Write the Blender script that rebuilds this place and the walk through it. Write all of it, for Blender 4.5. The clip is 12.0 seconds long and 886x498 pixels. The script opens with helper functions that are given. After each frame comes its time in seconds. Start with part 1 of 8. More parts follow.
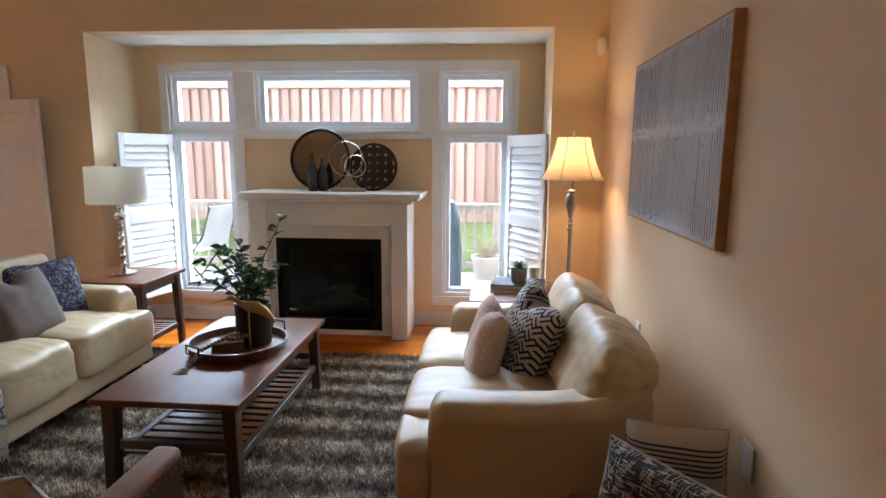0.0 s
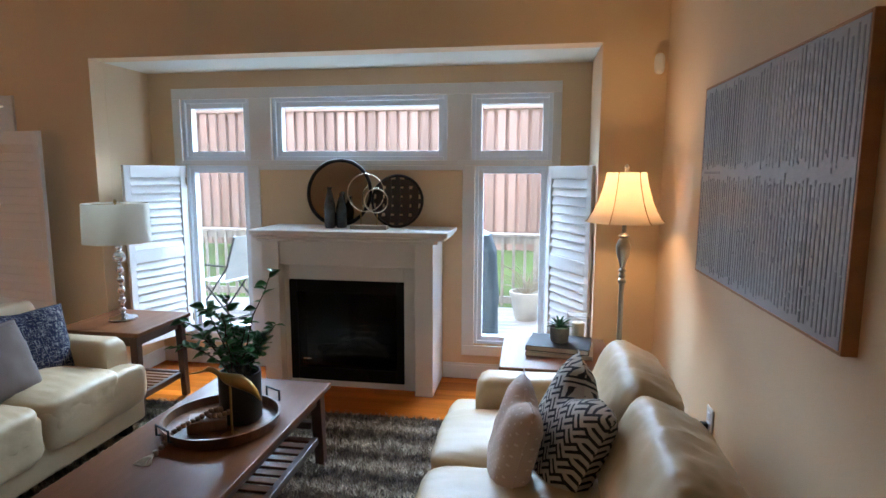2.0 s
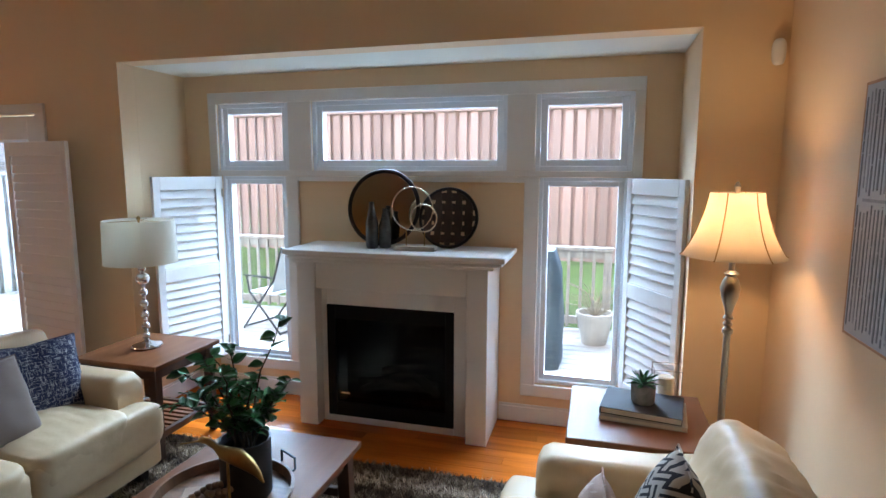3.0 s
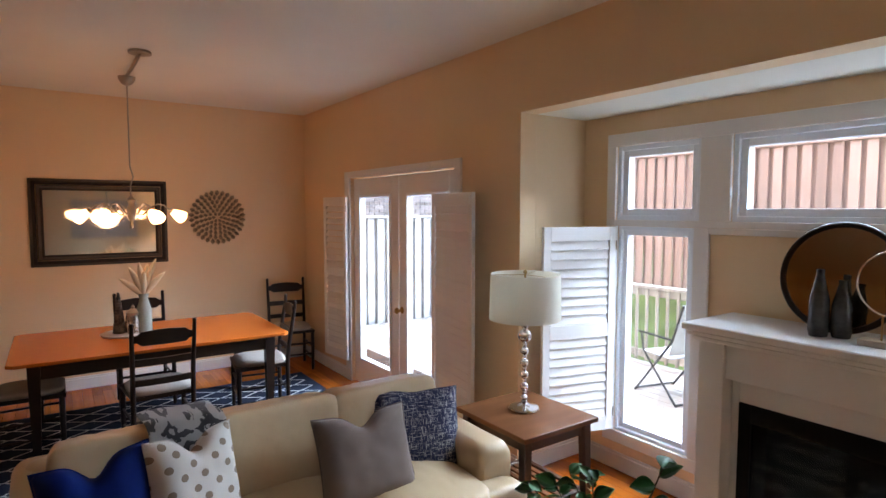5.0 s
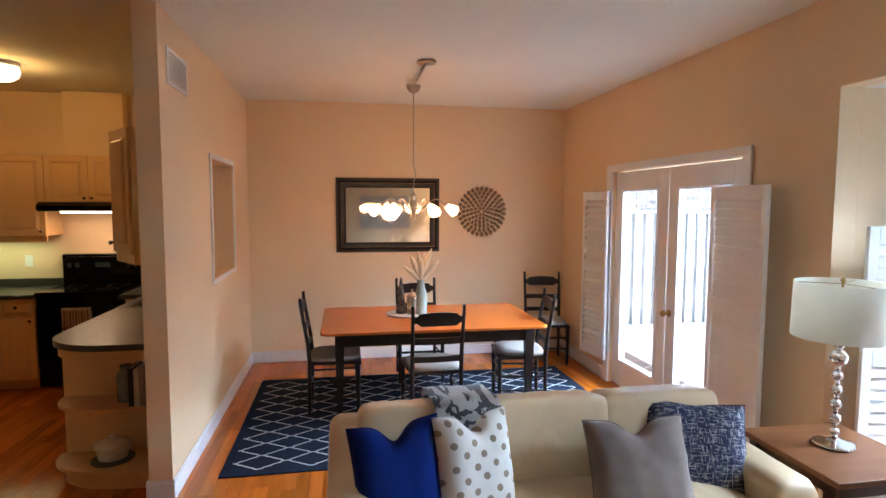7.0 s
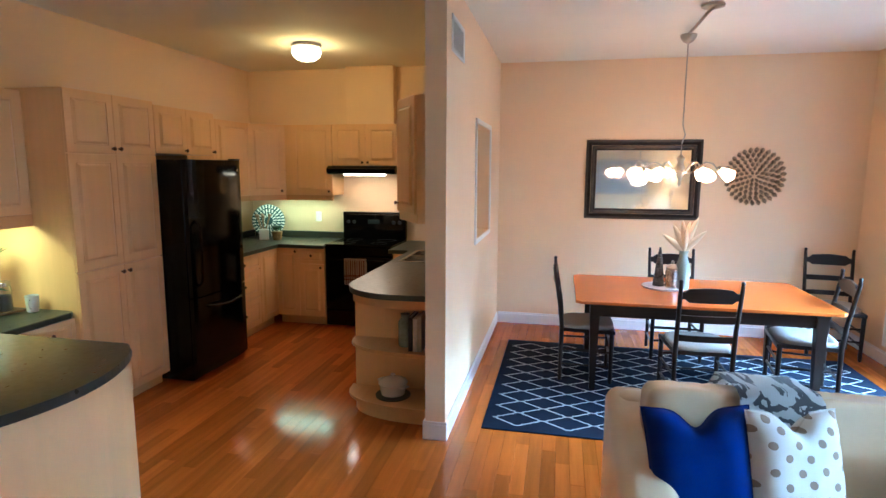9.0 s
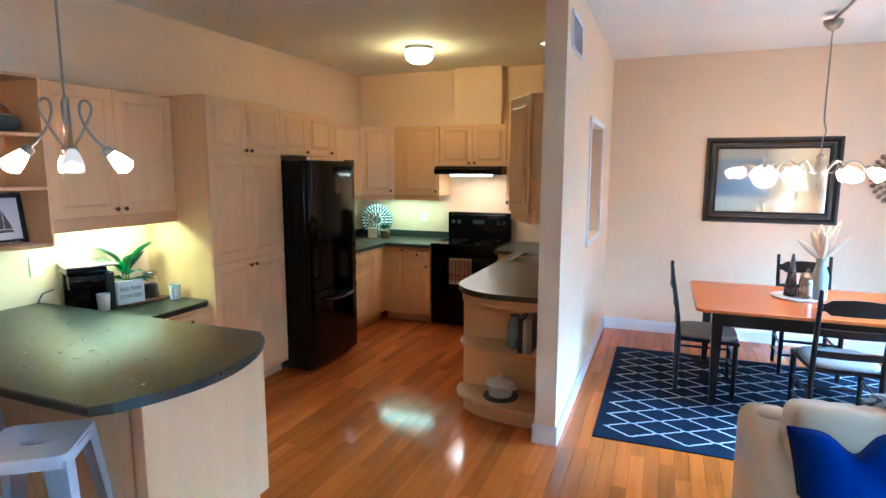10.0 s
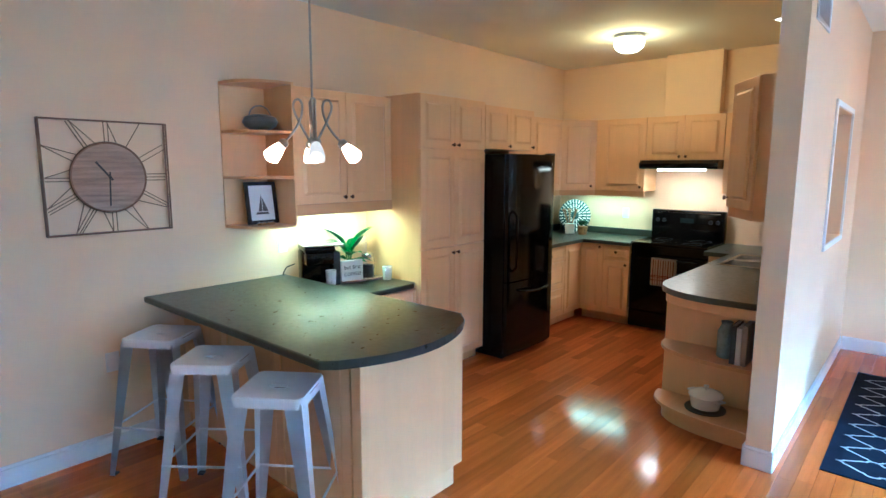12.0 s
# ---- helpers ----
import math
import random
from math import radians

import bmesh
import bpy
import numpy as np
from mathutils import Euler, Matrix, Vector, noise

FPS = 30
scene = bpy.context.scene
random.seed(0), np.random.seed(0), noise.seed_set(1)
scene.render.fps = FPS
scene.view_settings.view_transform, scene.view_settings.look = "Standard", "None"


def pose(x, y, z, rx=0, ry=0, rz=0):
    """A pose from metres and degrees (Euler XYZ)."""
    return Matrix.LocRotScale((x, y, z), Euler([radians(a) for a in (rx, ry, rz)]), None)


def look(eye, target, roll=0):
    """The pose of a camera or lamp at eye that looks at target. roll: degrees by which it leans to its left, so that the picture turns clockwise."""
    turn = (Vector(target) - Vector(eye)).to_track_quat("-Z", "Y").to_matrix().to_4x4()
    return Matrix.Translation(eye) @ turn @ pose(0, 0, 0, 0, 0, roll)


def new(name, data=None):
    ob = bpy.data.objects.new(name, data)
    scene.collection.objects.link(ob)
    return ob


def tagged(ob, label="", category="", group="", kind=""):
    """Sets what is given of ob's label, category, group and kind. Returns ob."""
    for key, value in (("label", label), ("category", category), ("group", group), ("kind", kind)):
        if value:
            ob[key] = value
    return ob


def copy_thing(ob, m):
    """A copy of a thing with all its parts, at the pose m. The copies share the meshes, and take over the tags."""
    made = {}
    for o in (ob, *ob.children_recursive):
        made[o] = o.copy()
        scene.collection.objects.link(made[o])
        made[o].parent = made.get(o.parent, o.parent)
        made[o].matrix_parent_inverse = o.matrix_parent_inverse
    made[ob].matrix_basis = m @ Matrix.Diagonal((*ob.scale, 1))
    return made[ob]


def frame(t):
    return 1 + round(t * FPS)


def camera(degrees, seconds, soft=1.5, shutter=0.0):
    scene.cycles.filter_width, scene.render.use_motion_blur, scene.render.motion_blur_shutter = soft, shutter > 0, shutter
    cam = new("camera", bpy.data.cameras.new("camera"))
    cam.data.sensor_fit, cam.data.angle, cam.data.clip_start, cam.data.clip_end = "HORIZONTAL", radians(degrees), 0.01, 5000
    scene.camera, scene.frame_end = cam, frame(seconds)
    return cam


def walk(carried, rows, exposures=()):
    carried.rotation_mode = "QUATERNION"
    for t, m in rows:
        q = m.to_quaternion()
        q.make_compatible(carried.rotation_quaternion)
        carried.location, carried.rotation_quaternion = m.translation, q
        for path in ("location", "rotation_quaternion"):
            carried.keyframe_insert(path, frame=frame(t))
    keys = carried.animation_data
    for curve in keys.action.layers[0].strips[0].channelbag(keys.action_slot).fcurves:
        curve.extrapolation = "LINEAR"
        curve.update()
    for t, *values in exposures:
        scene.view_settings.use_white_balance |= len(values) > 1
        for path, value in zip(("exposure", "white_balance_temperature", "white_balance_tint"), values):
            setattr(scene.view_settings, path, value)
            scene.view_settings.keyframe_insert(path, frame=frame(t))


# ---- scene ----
cam = camera(76.55, 12.0)
PATH = [
    (0, (-0.040, 0.434, 1.482), (-0.191, 2.401, 1.154), 0.35),
    (0.5, (-0.075, 0.474, 1.512), (-0.142, 2.447, 1.191), 0.20),
    (1, (-0.052, 0.573, 1.552), (-0.113, 2.549, 1.248), 0.27),
    (1.5, (0.023, 0.753, 1.593), (-0.127, 2.728, 1.316), 0.18),
    (2, (0.015, 0.991, 1.592), (-0.295, 2.949, 1.325), 0.18),
    (2.5, (-0.035, 1.282, 1.640), (-0.417, 3.226, 1.369), 0.18),
    (2.7, (-0.022, 1.397, 1.662), (-0.441, 3.333, 1.387), 0.21),
    (4.3, (-0.336, 2.038, 1.725), (-1.632, 3.551, 1.551), -0.04),
    (4.5, (-0.356, 2.075, 1.749), (-1.754, 3.495, 1.582), 0.06),
    (5, (-0.363, 2.127, 1.750), (-2.003, 3.264, 1.613), 0.07),
    (5.5, (-0.370, 2.120, 1.759), (-2.127, 3.067, 1.630), 0.14),
    (6, (-0.397, 2.097, 1.769), (-2.242, 2.857, 1.635), 0.14),
    (6.5, (-0.425, 2.067, 1.762), (-2.345, 2.611, 1.623), 0.19),
    (7, (-0.465, 2.019, 1.748), (-2.429, 2.368, 1.591), 0.18),
    (7.2, (-0.482, 2.006, 1.740), (-2.454, 2.295, 1.571), 0.20),
    (9, (-0.551, 1.694, 1.742), (-2.489, 1.288, 1.457), 0.26),
    (9.5, (-0.540, 1.592, 1.738), (-2.435, 1.021, 1.449), 0.23),
    (10, (-0.530, 1.575, 1.730), (-2.373, 0.850, 1.449), 0.15),
    (10.5, (-0.512, 1.577, 1.738), (-2.259, 0.645, 1.454), 0.00),
    (11, (-0.499, 1.574, 1.726), (-2.133, 0.457, 1.443), 0.08),
    (11.5, (-0.483, 1.576, 1.721), (-2.018, 0.326, 1.436), 0.09),
    (12, (-0.488, 1.564, 1.688), (-1.977, 0.261, 1.400), 0.10),
]


# ---- world, sun, lights ----
world = bpy.data.worlds.new("world")
scene.world = world
world.use_nodes = True
wn = world.node_tree
bg = wn.nodes["Background"]
sky = wn.nodes.new("ShaderNodeTexSky")
sky.sky_type = "NISHITA"
sky.sun_disc = False
sky.sun_elevation = radians(38)
sky.sun_rotation = radians(200)
sky.air_density, sky.dust_density = 1.0, 3.0
wn.links.new(sky.outputs[0], bg.inputs[0])
bg.inputs[1].default_value = 0.15
sun_data = bpy.data.lights.new("sun", "SUN")
sun_data.energy, sun_data.angle, sun_data.color = 1.5, radians(12), (1.0, 0.96, 0.9)
sun = new("sun", sun_data)
sun.matrix_world = look((-4, 2, 20), (-1, 10, 0))


def lamp(kind, name, m, energy, color=(1, 1, 1), size=0.1, size_y=None):
    data = bpy.data.lights.new(name, kind)
    data.energy, data.color = energy, color
    if kind == "AREA":
        data.shape = "RECTANGLE"
        data.size, data.size_y = size, size_y or size
    else:
        data.shadow_soft_size = size
    ob = new(name, data)
    ob.matrix_world = m
    return ob


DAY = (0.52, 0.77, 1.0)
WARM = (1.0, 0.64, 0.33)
# Large area lamps out of view above the yard, added to boost daylight indoors.
lamp("AREA", "added_sky_lamp", look((-2.6, 8.6, 5.6), (-2.3, 4.6, 0.9)), 950, DAY, 9.0, 3.2)
lamp("AREA", "added_sky_lamp_far", look((-2.0, 16.5, 8.6), (-2.0, 4.6, 1.2)), 11000, DAY, 18.0, 5.5)
lamp("POINT", "floor_lamp_bulb", pose(0.508, 4.12, 1.5), 7, WARM, 0.04)
lamp("POINT", "kitchen_bulb", pose(-5.56, -0.65, 2.775), 4.4, (1.0, 0.57, 0.12), 0.05)
lamp("POINT", "chandelier_bulbs", pose(-5.55, 2.65, 1.66), 3.8, (1.0, 0.66, 0.40), 0.12)
lamp("AREA", "undercabinet_light_1", pose(-3.1, -1.78, 1.40), 2.5, (0.86, 1.0, 0.50), 0.7, 0.08)
lamp("AREA", "undercabinet_light_2", pose(-6.6, -1.3, 1.38), 1.2, (0.80, 1.0, 0.55), 0.12, 0.7)
lamp("AREA", "hood_light", pose(-6.45, -0.41, 1.63), 1.0, (1.0, 0.66, 0.42), 0.12, 0.4)
EXPOSURES = [(0, 0.9, 6900, 22), (2.5, 0.55, 6200, 17), (5.5, 0.55, 7300, 28), (6.5, 0.8, 6850, 24), (7.2, 1.42, 6450, 20), (9.0, 1.95, 4950, 7), (9.5, 2.15, 4450, 4), (12, 2.5, 4050, 0)]

walk(cam, [(t, look(eye, target, roll)) for t, eye, target, roll in PATH], EXPOSURES)


# ---- materials ----
def material(name, color, rough=0.5, metal=0.0, vary=0.12, scale=3.0, bump=0.1, fine=60.0, spec=0.5, coat=0.0, second=None, stretch=(1, 1, 1), obj_random=0.0, sheen=0.0):
    m = bpy.data.materials.new(name)
    m.use_nodes = True
    n, l = m.node_tree.nodes, m.node_tree.links
    b = n["Principled BSDF"]
    tc = n.new("ShaderNodeTexCoord")
    mp = n.new("ShaderNodeMapping")
    mp.inputs["Scale"].default_value = stretch
    l.new(tc.outputs["Object"], mp.inputs[0])
    big = n.new("ShaderNodeTexNoise")
    big.inputs["Scale"].default_value = scale
    big.inputs["Detail"].default_value = 4
    small = n.new("ShaderNodeTexNoise")
    small.inputs["Scale"].default_value = fine
    small.inputs["Detail"].default_value = 3
    l.new(mp.outputs[0], big.inputs[0])
    l.new(mp.outputs[0], small.inputs[0])
    mix = n.new("ShaderNodeMix")
    mix.data_type = "RGBA"
    c2 = second or tuple(c * (1 - vary * 2) for c in color)
    mix.inputs["A"].default_value = (*color, 1)
    mix.inputs["B"].default_value = (*c2, 1)
    ramp = n.new("ShaderNodeMapRange")
    ramp.inputs["From Min"].default_value, ramp.inputs["From Max"].default_value = 0.35, 0.7
    add = n.new("ShaderNodeMath")
    add.operation = "MULTIPLY_ADD"
    add.inputs[1].default_value = 0.35
    l.new(small.outputs[0], add.inputs[0])
    l.new(big.outputs[0], add.inputs[2])
    sub = n.new("ShaderNodeMath")
    sub.operation = "SUBTRACT"
    sub.inputs[1].default_value = 0.17
    l.new(add.outputs[0], sub.inputs[0])
    l.new(sub.outputs[0], ramp.inputs[0])
    l.new(ramp.outputs[0], mix.inputs["Factor"])
    out = mix.outputs["Result"]
    if obj_random:
        info = n.new("ShaderNodeObjectInfo")
        geo = n.new("ShaderNodeNewGeometry")
        s = n.new("ShaderNodeMath")
        s.operation = "ADD"
        l.new(info.outputs["Random"], s.inputs[0])
        l.new(geo.outputs["Random Per Island"], s.inputs[1])
        f = n.new("ShaderNodeMath")
        f.operation = "FRACT"
        l.new(s.outputs[0], f.inputs[0])
        mr = n.new("ShaderNodeMapRange")
        mr.inputs["To Min"].default_value, mr.inputs["To Max"].default_value = 1 - obj_random, 1 + obj_random
        l.new(f.outputs[0], mr.inputs[0])
        hs = n.new("ShaderNodeHueSaturation")
        l.new(mr.outputs[0], hs.inputs["Value"])
        l.new(out, hs.inputs["Color"])
        out = hs.outputs[0]
    l.new(out, b.inputs["Base Color"])
    rr = n.new("ShaderNodeMapRange")
    rr.inputs["To Min"].default_value, rr.inputs["To Max"].default_value = max(rough - 0.06, 0.02), min(rough + 0.08, 1)
    l.new(big.outputs[0], rr.inputs[0])
    l.new(rr.outputs[0], b.inputs["Roughness"])
    b.inputs["Metallic"].default_value = metal
    b.inputs["Specular IOR Level"].default_value = spec
    b.inputs["Coat Weight"].default_value = coat
    b.inputs["Coat Roughness"].default_value = 0.08
    b.inputs["Sheen Weight"].default_value = sheen
    if bump:
        bp = n.new("ShaderNodeBump")
        bp.inputs["Strength"].default_value = bump
        bp.inputs["Distance"].default_value = 0.01
        l.new(add.outputs[0], bp.inputs["Height"])
        l.new(bp.outputs[0], b.inputs["Normal"])
    return m


def emitter(name, color, strength):
    m = bpy.data.materials.new(name)
    m.use_nodes = True
    b = m.node_tree.nodes["Principled BSDF"]
    b.inputs["Base Color"].default_value = (*color, 1)
    b.inputs["Emission Color"].default_value = (*color, 1)
    b.inputs["Emission Strength"].default_value = strength
    return m


def glassy(name, color=(1, 1, 1), rough=0.0, ior=1.45):
    m = bpy.data.materials.new(name)
    m.use_nodes = True
    b = m.node_tree.nodes["Principled BSDF"]
    b.inputs["Base Color"].default_value = (*color, 1)
    b.inputs["Roughness"].default_value = rough
    b.inputs["Transmission Weight"].default_value = 1
    b.inputs["IOR"].default_value = ior
    return m


M_WALL = material("wall_paint", (0.80, 0.59, 0.36), 0.7, vary=0.02, scale=1.2, bump=0.06, fine=140)
M_CEIL = material("ceiling_paint", (0.79, 0.77, 0.68), 0.85, vary=0.02, scale=1.5, bump=0.1, fine=90)
M_TRIM = material("white_trim_paint", (0.80, 0.79, 0.76), 0.38, vary=0.02, scale=2, bump=0.02, fine=60)
# White vinyl with the blue cast of the daylight mixed into its colour.
M_VINYL = material("blue_cast_white_vinyl", (0.84, 0.90, 0.95), 0.3, vary=0.02, scale=2, bump=0.01)
M_FLOOR = material("oak_boards", (0.50, 0.122, 0.013), 0.10, vary=0.12, scale=3, bump=0.05, fine=26, stretch=(0.6, 9, 1), obj_random=0.28, spec=0.4, coat=0.12)
M_SUBFLOOR = material("dark_gap", (0.06, 0.025, 0.012), 0.7)
M_LEATHER = material("cream_leather", (0.62, 0.46, 0.28), 0.37, vary=0.025, scale=2.5, bump=0.2, fine=34, spec=0.36)
M_WALNUT = material("dark_walnut", (0.065, 0.026, 0.014), 0.3, vary=0.12, scale=3, bump=0.05, fine=30, stretch=(1, 8, 8), coat=0.25)
M_WALNUT_TOP = material("walnut_top", (0.17, 0.062, 0.024), 0.34, vary=0.09, scale=2, bump=0.02, fine=30, stretch=(7, 1, 1), spec=0.18, coat=0.0)
M_BLACKWOOD = material("black_brown_wood", (0.012, 0.006, 0.004), 0.36, vary=0.2, scale=5, bump=0.03, spec=0.3)
M_HONEY = material("honey_wood_top", (0.46, 0.10, 0.013), 0.2, vary=0.035, scale=2, bump=0.01, fine=24, stretch=(5, 1, 1), spec=0.35)
M_MAPLE = material("maple_veneer", (0.80, 0.485, 0.215), 0.34, vary=0.03, scale=1.5, bump=0.03, fine=28, stretch=(9, 9, 0.8))
M_MAPLE_H = material("maple_veneer_flat", (0.68, 0.37, 0.15), 0.34, vary=0.04, scale=2.5, bump=0.03, fine=28, stretch=(1, 7, 7))
M_COUNTER = material("dark_green_laminate", (0.042, 0.046, 0.034), 0.29, vary=0.12, scale=30, bump=0.02, fine=200, spec=0.5)
M_BLACK = material("black_gloss_enamel", (0.003, 0.003, 0.003), 0.10, vary=0.05, bump=0.01, spec=0.22)
M_BLACKMAT = material("black_matte_metal", (0.012, 0.012, 0.013), 0.5, vary=0.1, bump=0.03)
M_CHROME = material("polished_chrome", (0.78, 0.78, 0.8), 0.08, 1.0, vary=0.03, bump=0.0)
M_NICKEL = material("brushed_nickel", (0.42, 0.38, 0.32), 0.28, 1.0, vary=0.05, bump=0.02)
M_BRASS = material("aged_brass", (0.48, 0.30, 0.11), 0.28, 1.0, vary=0.12, bump=0.03)
M_STEEL = material("stainless_steel", (0.58, 0.58, 0.57), 0.24, 1.0, vary=0.04, bump=0.01)
M_SHADE = emitter("drum_shade_linen", (0.72, 0.68, 0.58), 0.0)
M_WHITECER = material("white_ceramic", (0.75, 0.73, 0.70), 0.2, vary=0.02, bump=0.01)
M_GLASS = glassy("window_glass")
M_MIRROR = material("mirror_silver", (0.86, 0.88, 0.88), 0.015, 1.0, vary=0.0, bump=0.0)
M_LEAF = material("green_leaf", (0.055, 0.22, 0.075), 0.35, vary=0.3, scale=9, bump=0.1, fine=40, obj_random=0.3)
M_RUG = material("shag_wool", (0.20, 0.165, 0.125), 0.95, vary=0.2, scale=4, bump=0.5, fine=90, second=(0.05, 0.04, 0.032))
M_NAVYRUG = material("charcoal_blue_rug", (0.010, 0.016, 0.031), 0.95, vary=0.15, scale=5, bump=0.3, fine=200, spec=0.1)
M_CREAMLINE = material("cream_rug_line", (0.66, 0.66, 0.62), 0.95, vary=0.08, bump=0.2, fine=200)


# ---- building blocks ----
def box(bm, x0, x1, y0, y1, z0, z1, bevel=0.0, m=None, seg=1):
    vs = [bm.verts.new((x, y, z)) for z in (z0, z1) for y in (y0, y1) for x in (x0, x1)]
    fs = [bm.faces.new([vs[i] for i in f]) for f in ((0, 2, 3, 1), (4, 5, 7, 6), (0, 1, 5, 4), (2, 6, 7, 3), (0, 4, 6, 2), (1, 3, 7, 5))]
    if bevel:
        es = list({e for f in fs for e in f.edges})
        r = bmesh.ops.bevel(bm, geom=es, offset=bevel, segments=seg, profile=0.5, affect="EDGES", clamp_overlap=True)
        if m is not None:
            vs = list({v for f in r["faces"] for v in f.verts} | {v for v in vs if v.is_valid})
    if m is not None:
        bmesh.ops.transform(bm, matrix=m, verts=vs)
    return bm


def ring_verts(bm, c, u, v, r, seg):
    return [bm.verts.new(Vector(c) + (u * math.cos(a) + v * math.sin(a)) * r) for a in (2 * math.pi * k / seg for k in range(seg))]


def tube(bm, pts, r, seg=8, closed=False, caps=True):
    pts = [Vector(p) for p in pts]
    rs = r if isinstance(r, (list, tuple)) else [r] * len(pts)
    rings, u = [], None
    for i, p in enumerate(pts):
        a = pts[i - 1] if (i or closed) else p
        b = pts[(i + 1) % len(pts)] if (i < len(pts) - 1 or closed) else p
        d = (b - a).normalized()
        if u is None:
            u = d.orthogonal().normalized()
        else:
            u = (u - d * u.dot(d))
            u = u.normalized() if u.length > 1e-6 else d.orthogonal().normalized()
        rings.append(ring_verts(bm, p, u, d.cross(u), rs[i], seg))
    n = len(rings)
    for i in range(n if closed else n - 1):
        A, B2 = rings[i], rings[(i + 1) % n]
        for k in range(seg):
            bm.faces.new((A[k], A[(k + 1) % seg], B2[(k + 1) % seg], B2[k]))
    if caps and not closed:
        bm.faces.new(rings[0][::-1])
        bm.faces.new(rings[-1])
    return bm


def lathe(bm, prof, c=(0, 0, 0), seg=24, cap=True):
    rings = [ring_verts(bm, (c[0], c[1], c[2] + z), Vector((1, 0, 0)), Vector((0, 1, 0)), max(r, 1e-4), seg) for r, z in prof]
    for A, B2 in zip(rings, rings[1:]):
        for k in range(seg):
            bm.faces.new((A[k], A[(k + 1) % seg], B2[(k + 1) % seg], B2[k]))
    if cap:
        bm.faces.new(rings[0][::-1])
        bm.faces.new(rings[-1])
    return bm


def extrude_poly(bm, pts, z0, z1, bevel=0.0):
    lo = [bm.verts.new((x, y, z0)) for x, y in pts]
    hi = [bm.verts.new((x, y, z1)) for x, y in pts]
    n = len(pts)
    fs = [bm.faces.new(lo[::-1]), bm.faces.new(hi)]
    fs += [bm.faces.new((lo[i], lo[(i + 1) % n], hi[(i + 1) % n], hi[i])) for i in range(n)]
    if bevel:
        es = [e for f in fs[:2] for e in f.edges]
        bmesh.ops.bevel(bm, geom=es, offset=bevel, segments=2, profile=0.5, affect="EDGES")
    return bm


def part(name, bm, mat, parent=None, label="", smooth=False, at=None):
    me = bpy.data.meshes.new(name)
    bmesh.ops.recalc_face_normals(bm, faces=bm.faces)
    bm.to_mesh(me)
    bm.free()
    me.materials.append(mat)
    if smooth:
        me.shade_smooth()
        if smooth != "all":
            me.set_sharp_from_angle(angle=radians(40))
    ob = new(name, me)
    if parent:
        ob.parent = parent
    if at is not None:
        ob.matrix_basis = at
    if label:
        ob["label"] = label
    return ob


def thing(name, m, label, category, group=""):
    ob = new(name)
    ob.matrix_basis = m
    ob.empty_display_size = 0.1
    return tagged(ob, label, category, group)


def structure(name, bm, mat, label="", smooth=False):
    ob = part(name, bm, mat, None, "", smooth)
    return tagged(ob, label or name.replace("_", " "), name.split("_")[0], "", "structure")


def B():
    return bmesh.new()


def wall(name, axis, face, back, u0, u1, z0, z1, holes=(), label=""):
    us = sorted({u0, u1, *[h[0] for h in holes], *[h[1] for h in holes]})
    zs = sorted({z0, z1, *[h[2] for h in holes], *[h[3] for h in holes]})
    bm = B()
    cache = {}

    def v(u, z, d):
        k = (u, z, d)
        if k not in cache:
            cache[k] = bm.verts.new((u, d, z) if axis == "y" else (d, u, z))
        return cache[k]

    def solid(i, j):
        if not (0 <= i < len(us) - 1 and 0 <= j < len(zs) - 1):
            return False
        cu, cz = (us[i] + us[i + 1]) / 2, (zs[j] + zs[j + 1]) / 2
        return not any(h[0] < cu < h[1] and h[2] < cz < h[3] for h in holes)

    for i in range(len(us) - 1):
        for j in range(len(zs) - 1):
            if not solid(i, j):
                continue
            a, b, c, d = us[i], us[i + 1], zs[j], zs[j + 1]
            for dd in (face, back):
                bm.faces.new([v(a, c, dd), v(b, c, dd), v(b, d, dd), v(a, d, dd)])
            for (di, dj, p, q) in ((-1, 0, (a, c), (a, d)), (1, 0, (b, c), (b, d)), (0, -1, (a, c), (b, c)), (0, 1, (a, d), (b, d))):
                if not solid(i + di, j + dj):
                    bm.faces.new([v(*p, face), v(*q, face), v(*q, back), v(*p, back)])
    return structure(name, bm, M_WALL, label or "painted plaster wall")


# ---- the shell ----
XM, XP, YN, YW, YK, CE, ZN = -6.82, 0.79, 4.60, 5.21, -2.0, 2.865, 2.375
PY0, PY1, PX = 0.88, 1.01, -3.90
NX0, NX1 = -3.06, 0.413
wall("wall_north", "y", YN, YN + 0.14, XM, XP, 0, CE, [(NX0, NX1, 0, ZN), (-5.56, -3.76, 0.0, 2.07)])
wall("wall_niche_back", "y", YW, YW + 0.16, NX0, NX1, 0, ZN, [(-2.78, -2.19, 1.69, 2.17), (-2.01, -0.62, 1.69, 2.17), (-0.44, 0.15, 1.69, 2.17), (-2.765, -2.22, 0.27, 1.65), (-0.41, 0.135, 0.28, 1.65)])
wall("wall_niche_west", "x", NX0, NX0 - 0.12, YN + 0.141, YW + 0.16, 0, ZN)
wall("wall_niche_east", "x", NX1, NX1 + 0.12, YN + 0.141, YW + 0.16, 0, ZN)
wall("wall_west", "x", XM, XM - 0.14, YK - 0.14, YN + 0.14, 0, CE)
wall("wall_east", "x", XP, XP + 0.14, YK - 0.14, YN + 0.14, 0, CE)
wall("wall_south", "y", YK, YK - 0.14, XM, XP, 0, CE)
wall("wall_partition", "y", PY1, PY0, XM + 0.001, PX, 0, CE, [(-5.95, -5.09, 1.16, 2.10)])
